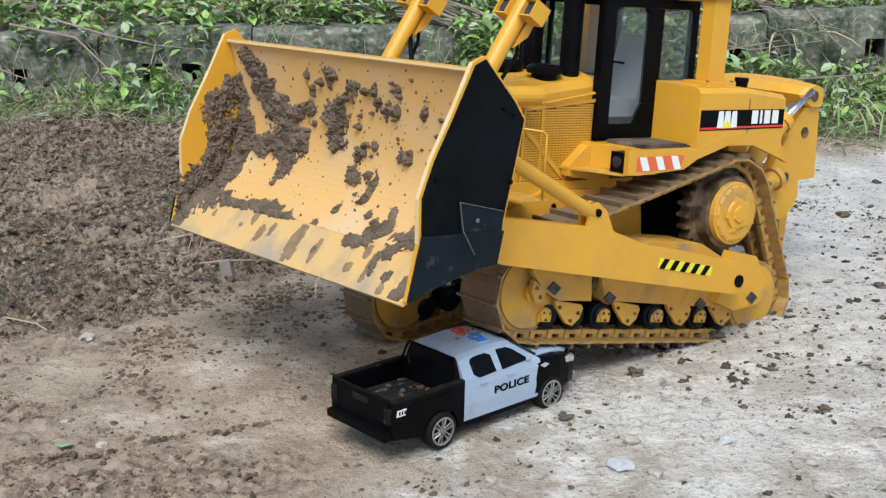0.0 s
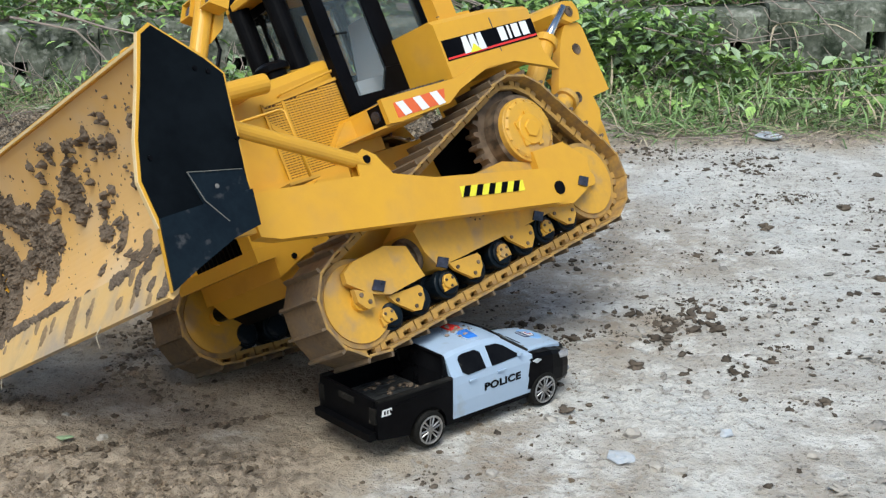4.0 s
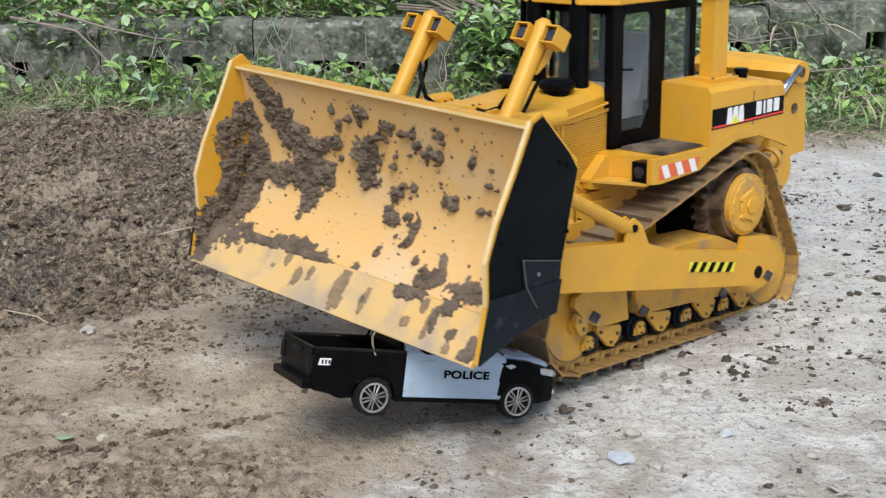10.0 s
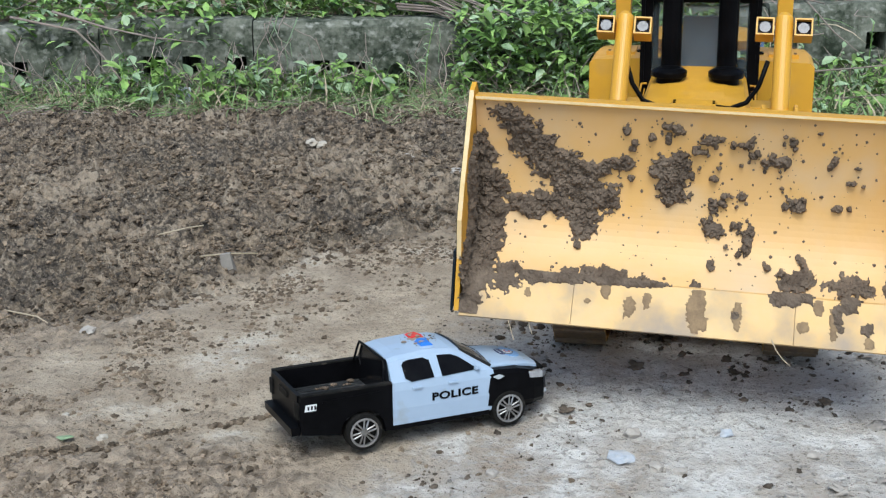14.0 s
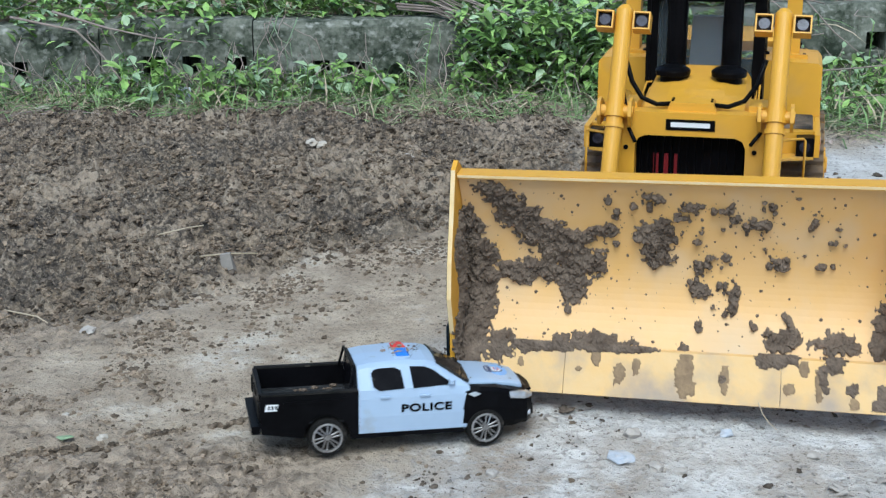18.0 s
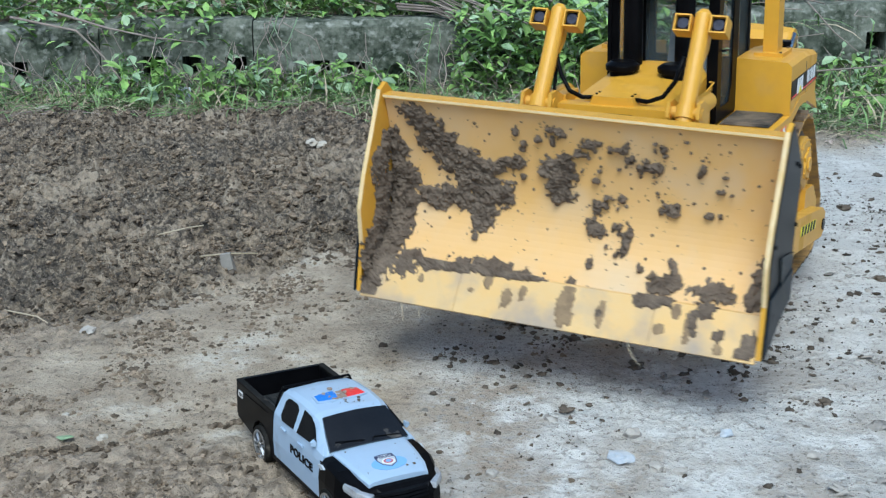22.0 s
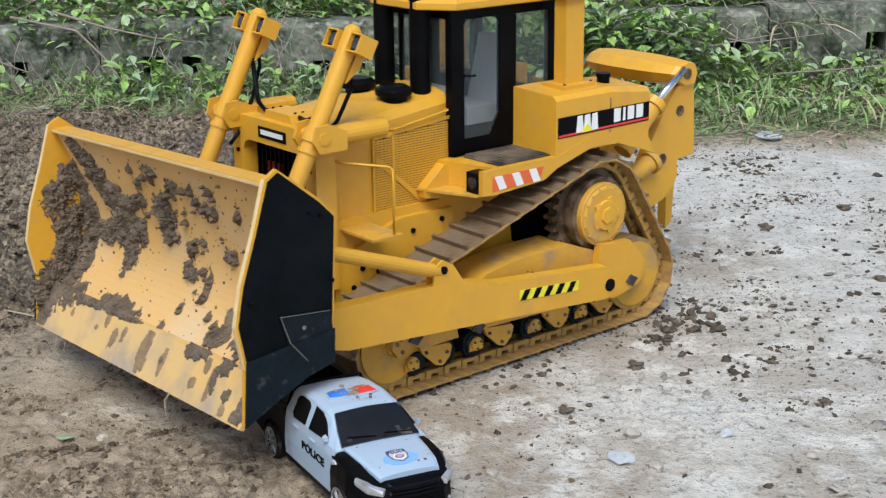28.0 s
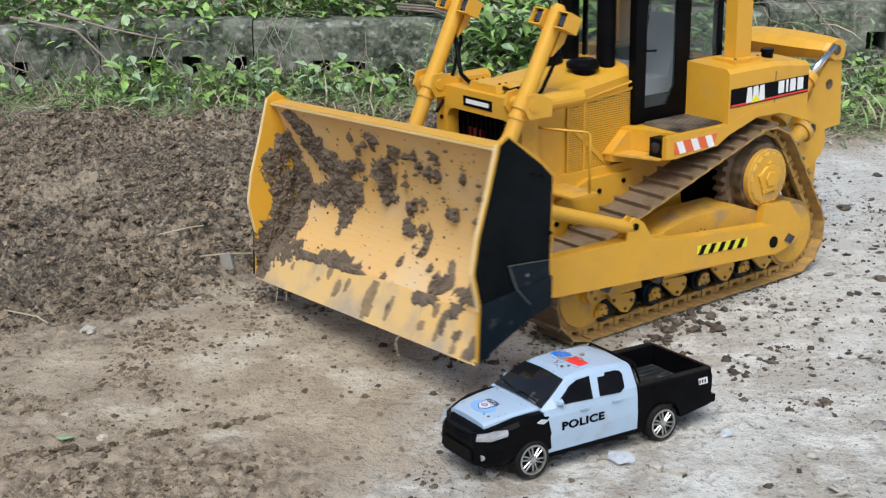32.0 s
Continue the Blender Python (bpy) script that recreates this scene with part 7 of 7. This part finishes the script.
for k in range(26):
    x, z = r.choice((-0.62, -0.33, -0.30, 0.03, 0.10, 0.18, 0.42, 0.5, 0.6, 0.7)) + r.uniform(-0.05, 0.05), r.uniform(0.12, 0.16)
    y, dx, line = 2.50, r.uniform(-0.012, 0.02), []
    for q in range(8):
        line.append((x, y, z))
        x, y, z = x + dx, y - r.uniform(0.0, 0.008), max(0.012, z - r.uniform(0.0, 0.024))
        dx = dx * 0.7 + r.uniform(-0.008, 0.010)
    twig("vine", line, (0.0011, 0.0006), LEAF_PALE if k % 2 else STEM, "thin trailing vine on the wall", "vine")
for k in range(16):
    a = r.uniform(-0.25, 0.35)
    x, z = -0.02 + r.uniform(-0.03, 0.02), 0.165 + r.uniform(-0.02, 0.02)
    pts = [(x - 0.05, 2.55, z + 0.004), (x + 0.02, 2.53, z), (x + 0.08, 2.51, z - 0.02 - a * 0.04), (x + 0.13, 2.49, z - 0.05 - a * 0.1)]
    twig("cut_stem", pts, (0.0022, 0.0012), STEM, "cut purplish stem in a heap on the wall", "stem")
bm = B()
loft(bm, [[(-0.86, 2.40, 0.0), (-0.79, 2.39, 0.0), (-0.79, 2.43, 0.0), (-0.86, 2.44, 0.0)], [(-0.855, 2.402, 0.022), (-0.795, 2.395, 0.020), (-0.795, 2.425, 0.020), (-0.855, 2.435, 0.022)]])
tagged(part("plastic_bottle", bm, BLUE_STONE, bevel=0.006), "crushed pale plastic bottle in the weeds", "bottle")
bm = B()
loft(bm, [[(-0.475, 2.41, 0.004), (-0.445, 2.405, 0.004), (-0.447, 2.409, 0.004), (-0.474, 2.414, 0.004)], [(-0.472, 2.43, 0.036), (-0.448, 2.428, 0.034), (-0.449, 2.431, 0.034), (-0.471, 2.433, 0.036)]])
tagged(part("plastic_scrap", bm, BLUE_STONE), "pale blue plastic scrap among the weeds", "scrap")


# ---- motion ----
# seconds; place; roll, pitch, yaw in degrees; blade lift, pitch, tilt
DOZER_ROWS = [
    (0, 0.1025, 1.2943, 0.0156, 1.95, -7.23, -142.37, 2.46, 0.58, 0.9),
    (0.5, 0.0942, 1.2937, 0.0189, 1.82, -8.13, -143.71, 2.41, 0.68, 0.98),
    (1, 0.0445, 1.2617, 0.0315, 1.32, -12.49, -142.59, 2.14, 0.38, 1.44),
    (1.5, 0.0257, 1.2431, 0.0339, 2.15, -13.14, -141.36, 2.25, 0.49, 1.38),
    (2, 0.0115, 1.2345, 0.0392, 2.14, -14.75, -141.29, 2.12, 0.48, 1.56),
    (2.4, -0.0254, 1.2074, 0.0414, 12.33, -8.57, -139.55, 1.91, 1.89, 0.28),
    (2.5, -0.0383, 1.1807, 0.0442, 17.26, -4.51, -137.4, 2.74, -0.04, -0.04),
    (2.7, -0.0472, 1.2107, 0.0488, 31.5, 4.53, -135.08, 0.66, 1.27, -0.65),
    (3, -0.0561, 1.1894, 0.0666, 38.85, 2.46, -134.28, 0.51, -1.18, -0.27),
    (3.5, -0.0462, 1.1942, 0.0452, 26.12, 2.84, -135.09, 1.59, -0.7, 0.6),
    (5.5, -0.0384, 1.1909, 0.0473, 27.78, 5.28, -133.16, 2.67, 0.86, 0.11),
    (6, 0.0011, 1.2257, 0.0522, 30.06, 4.41, -133.12, 2.55, 0.52, -0.19),
    (6.5, 0.0071, 1.2325, 0.0532, 30.76, 4.33, -133.24, 2.48, 0.38, -0.3),
    (7, 0.0297, 1.2505, 0.0543, 30.77, 4.16, -133.14, 2.45, 0.87, -0.22),
    (7.5, 0.0534, 1.268, 0.0499, 28.23, 4.48, -133.4, 2.84, 1.01, 0.07),
    (8, 0.059, 1.2683, 0.0384, 20.84, 1.36, -135.46, 2.88, -0.04, -0.46),
    (8.2, 0.0624, 1.2678, 0.0302, 10.99, -2.52, -136.83, 2.18, 0.2, 0.54),
    (8.5, 0.0671, 1.2592, 0.0186, 2.89, -6.46, -137.28, 2.61, 0.37, -0.76),
    (9, 0.0686, 1.2626, 0.018, 2.39, -7.5, -136.63, 2.48, 0.01, -1.32),
    (9.5, 0.0796, 1.2674, 0.0131, 3.02, -6.51, -136.39, 2.45, -0.27, -1.85),
    (10, 0.1256, 1.3004, -0, 1.7, -1.92, -135.96, 3.14, -0.19, -2.2),
    (10.5, 0.1677, 1.3405, -0.0038, -0.06, 0.4, -136.54, 3.18, -0.06, -1.42),
    (11, 0.2081, 1.3756, -0.0037, -0.26, 0.46, -136.82, 2.83, 0.05, -1.32),
    (11.5, 0.2413, 1.3996, -0.003, -0.32, 0.12, -132.4, 2.73, -0.42, -1.18),
    (12, 0.2557, 1.4089, -0.0029, -0.33, 0.04, -126.24, 2.59, -0.39, -1.18),
    (12.5, 0.2558, 1.4088, -0.0028, -0.32, 0.05, -126.27, 2.58, -0.3, -1.16),
    (13, 0.2636, 1.4178, -0.0008, -0.23, -0.02, -119.45, 2.35, -0.08, -1.57),
    (13.5, 0.2671, 1.389, 0.0007, 0.03, -0.05, -98.83, 2.55, -1.42, -2.25),
    (14, 0.2592, 1.3624, 0.0005, -0.08, -0.05, -101.94, 2.5, -0.64, -1.95),
    (14.5, 0.2663, 1.3942, 0.0004, -0.1, -0.02, -102.1, 2.39, -0.99, -1.93),
    (16.5, 0.28, 1.4364, 0.0007, 0.22, 0.07, -107.58, -2.38, -0.13, 0.3),
    (17, 0.2794, 1.4345, 0.0004, -0.13, 0.06, -107.91, -4.24, 0.23, 0.99),
    (17.5, 0.2801, 1.4285, 0.0007, -0.34, -0.17, -107.59, -5.93, 0.2, 1.47),
    (18, 0.2657, 1.3703, 0.0001, -0.2, -0.13, -104.51, -6.03, 0.87, 1.43),
    (18.5, 0.254, 1.3112, 0.001, -0.37, -0.49, -103.61, -6.08, 1.1, 1.32),
    (19, 0.2429, 1.2587, 0.0007, -0.32, -0.46, -102.47, -6.14, 1.5, 1.24),
    (19.5, 0.2358, 1.2063, -0.0011, -0.73, 0.39, -100.11, -6.25, 1.84, 0.86),
    (20, 0.2406, 1.2419, -0.0008, -0.14, 0.05, -98.2, -6.05, 1.41, 1.08),
    (20.5, 0.2433, 1.2956, -0.0013, 0.31, 0.3, -95.34, -5.25, 1.1, -0.1),
    (21, 0.2423, 1.3488, -0.0003, 0.28, 0.44, -94.63, -3.16, 0.73, -1.21),
    (21.5, 0.238, 1.3774, -0.0004, 0.4, 0.28, -103.05, -1.3, 0.42, -1.36),
    (22, 0.2321, 1.3984, -0.0001, 0.34, 0.25, -116.39, 0.68, -0.07, -1.56),
    (22.5, 0.2244, 1.4066, -0.0001, -0.1, 0.01, -131.33, 2.22, 0.27, -1.24),
    (23, 0.1946, 1.3965, 0.0001, -0.21, 0.11, -146.19, 1.94, 1.53, -0.51),
    (23.5, 0.1513, 1.3789, 0.0006, -0.3, 0.3, -152.94, 1.84, 2.11, -0.05),
    (24, 0.0958, 1.35, 0.0005, -0.19, 0.12, -151.2, 1.82, 2.26, -0.07),
    (24.5, 0.0366, 1.3157, 0.0018, -0.09, -0.27, -149.16, 1.87, 2.3, -0.38),
    (25, -0.0201, 1.2839, 0.0018, -0.01, -0.03, -146.22, 1.87, 2.38, -0.46),
    (25.5, -0.0217, 1.2853, 0.0006, 0.13, -0.25, -137.47, 2.02, 1.29, -0.88),
    (27.5, -0.0294, 1.2768, 0.0027, -0.06, -0.23, -140.73, -1.23, 0.14, 0.85),
    (28, -0.0211, 1.2802, 0.0035, 0.21, -0.55, -140.52, -3.03, 0.14, 2.68),
    (28.5, 0.0229, 1.3154, 0.003, 0.13, -0.58, -142.04, -3.3, 0.23, 2.92),
    (29, 0.0656, 1.3472, 0.0032, 0.52, 0.14, -142.74, -3.24, 0.06, 3.13),
    (29.5, 0.1111, 1.3792, 0.0033, 0.68, 0.33, -143.54, -3.37, -0.37, 2.8),
    (30, 0.1469, 1.4061, 0.0027, 0.57, 0.2, -145.76, -3.45, -0.08, 2.65),
    (30.2, 0.1596, 1.4135, -0.0004, 0.95, 0.28, -140.72, -3.79, -0.03, 2.9),
    (30.5, 0.1761, 1.4168, 0.0033, 0.06, -0.2, -132.54, -3.37, -0.7, 2.82),
    (31, 0.176, 1.4172, 0.0025, -0.03, 0.07, -132.34, -3.39, -0.75, 3.07),
    (31.5, 0.1761, 1.4174, 0.0024, -0.04, 0.08, -132.35, -3.37, -0.79, 3.02),
    (32, 0.1682, 1.4198, 0.0018, -0.17, 0.12, -142.49, -3.45, -0.37, 2.84),
]
# seconds; place; roll, pitch, yaw in degrees
TRUCK_ROWS = [
    (0, 0.0185, 1.0985, -0.0005, 0.5, 2.35, 42.2),
    (0.5, 0.0185, 1.0985, -0.0005, 0.5, 2.35, 42.2),
    (1, 0.0184, 1.0983, -0.0005, 0.8, 2.4, 42.4),
    (1.5, 0.0116, 1.0893, 0.0002, 1.68, 2.49, 43.26),
    (2, 0.0111, 1.0879, 0.0017, 2.31, 2.66, 43.58),
    (2.4, 0.0099, 1.0858, 0.003, 2.8, 2.68, 43.7),
    (3, 0.0092, 1.0875, 0.003, 0.23, 0.69, 38.98),
    (3.5, 0.0096, 1.0851, 0.0024, -0.01, 0.88, 39.53),
    (5.5, 0.0158, 1.0905, -0.0003, -0.99, 1.65, 41.81),
    (6, 0.016, 1.0924, -0.0009, -1.22, 1.94, 41.77),
    (6.5, 0.0107, 1.0847, -0.0004, -1.52, 1.8, 41.2),
    (7, 0.0098, 1.0817, 0, -1.8, 1.84, 40.32),
    (7.5, 0.0038, 1.0763, 0.0005, -2.07, 1.86, 39.41),
    (8, 0.0028, 1.0714, 0.001, -2.36, 1.79, 38.9),
    (8.2, 0.0008, 1.0732, 0.0013, -2.48, 1.72, 38.21),
    (8.5, -0.0003, 1.0669, 0.0002, -1.42, 1.94, 37.78),
    (9, 0.0014, 1.0768, -0.0014, 0.33, 2.19, 36.45),
    (9.5, 0.0014, 1.0768, -0.0014, 0.33, 2.19, 36.45),
    (10, -0.0169, 1.0574, 0.0179, -9.5, 12.02, 22.84),
    (10.5, -0.0217, 1.0642, 0.0015, -3.85, 1.66, 23.45),
    (17.6, -0.0217, 1.0642, 0.0015, -3.85, 1.66, 23.45),
    (18, -0.039, 1.044, 0.0008, -4.5, 2.2, 11.5),
    (18.5, -0.0532, 0.9997, 0.0077, -4.56, 1.04, -15.74),
    (19, -0.0678, 0.9636, 0.0047, -5.1, -1, -39.56),
    (19.5, -0.0822, 0.9587, -0.0002, -1.84, -0.93, -61.05),
    (27.7, -0.0822, 0.9587, -0.0002, -1.84, -0.93, -61.05),
    (28, -0.0743, 0.9656, -0.0013, -2.73, -1.61, -61.38),
    (28.3, -0.0676, 0.9738, -0.0014, -4.43, -2.55, -68.36),
    (28.5, -0.0411, 0.9888, 0.0011, 0.67, -1.14, -82.65),
    (29, -0.0056, 1.0192, 0.0012, 1.33, -0.32, -89.77),
    (29.5, 0.0291, 1.0465, 0.0001, -0.25, 0.62, -97.23),
    (30, 0.0382, 1.0552, 0, -0.22, 0.58, -100.11),
    (30.2, 0.0568, 1.0396, -0.0024, -0.09, -1.02, -111.48),
    (30.5, 0.1015, 1.024, -0.0005, 2.61, -0.98, -148.91),
    (32, 0.1015, 1.024, -0.0005, 2.61, -0.98, -148.91),
]


# seconds; how far the near and the far track frame have swung nose-up, in radians
SWINGS = [(0, 0.11, -0.19), (0.5, 0.11, -0.19), (1, 0.11, -0.20), (2, 0.11, -0.21), (2.4, 0.0, -0.1), (2.7, -0.12, 0.02), (3, -0.19, 0.06), (3.5, -0.08, 0.10), (5.5, -0.09, 0.13), (6.5, -0.085, 0.14), (7.5, -0.03, 0.11), (8, 0.02, -0.03), (8.5, 0.14, -0.14), (9, 0.125, -0.15), (9.5, 0.11, -0.13), (10, 0.05, -0.04), (10.5, 0.0, 0.0), (32, 0.0, 0.0)]


def motions():
    walk(dozer, [(r[0], pose(*r[1:7])) for r in DOZER_ROWS])
    walk(truck, [(r[0], pose(*r[1:7])) for r in TRUCK_ROWS])
    turns = [(r[0], blade_turn(*r[7:10])) for r in DOZER_ROWS]
    walk(blade, turns)
    for arm in ARMS:
        walk(arm, [(r[0], blade_turn(r[7], 0, 0)) for r in DOZER_ROWS])
    for s in (1, -1):
        poses = [(t, lift_pose(s, m)) for t, m in turns]
        walk(CYL[s], [(t, p[0]) for t, p in poses])
        walk(ROD[s], [(t, p[0] @ Matrix.Translation((0, 0, -max(0.0, p[1] - 0.128)))) for t, p in poses])
    # track travel from the way each side covers over the ground
    times = sorted({round(0.25 * k, 2) for k in range(129)} | {r[0] for r in DOZER_ROWS})
    cols = list(zip(*DOZER_ROWS))
    xs, ys = np.interp(times, cols[0], cols[1]), np.interp(times, cols[0], cols[2])
    yaw = np.radians(np.interp(times, cols[0], cols[6]))
    for s in (1, -1):
        lean = np.interp(times, [r[0] for r in SWINGS], [r[1 if s > 0 else 2] for r in SWINGS])
        run, rows = 0.0, [(times[0], 0.0, lean[0])]
        for k in range(1, len(times)):
            mid = (yaw[k] + yaw[k - 1]) / 2
            ahead = (xs[k] - xs[k - 1]) * math.cos(mid) + (ys[k] - ys[k - 1]) * math.sin(mid)
            run += ahead - s * 0.0985 * (yaw[k] - yaw[k - 1])
            rows.append((times[k], run, lean[k]))
        slim = [rows[0]]
        for k in range(1, len(rows) - 1):
            if max(abs(rows[k][1] - rows[k - 1][1]), abs(rows[k + 1][1] - rows[k][1]), abs(rows[k][2] - rows[k - 1][2]), abs(rows[k + 1][2] - rows[k][2])) > 1e-4:
                slim.append(rows[k])
        slim.append(rows[-1])
        for k, shoe in enumerate(SHOE_PARTS[s]):
            walk(shoe, [(t, shoe_pose(k * PITCH - d, s * 0.0985, w)) for t, d, w in slim])
        axle = Matrix.Translation((SWING_AT.x, 0, SWING_AT.y))
        walk(FRAMES[s], [(t, axle @ Matrix.Rotation(-w, 4, "Y") @ axle.inverted()) for t, d, w in slim])
        for ob, at_, r, side, swings in WHEELS:
            if side != s:
                continue
            rolled = []
            for t, d, w in slim:
                c = swung(at_.x, at_.z, w) if swings else Vector((at_.x, at_.z))
                rolled.append((t, Matrix.Translation((c.x, at_.y, c.y)) @ Matrix.Rotation(d / r, 4, "Y")))
            walk(ob, rolled)


motions()
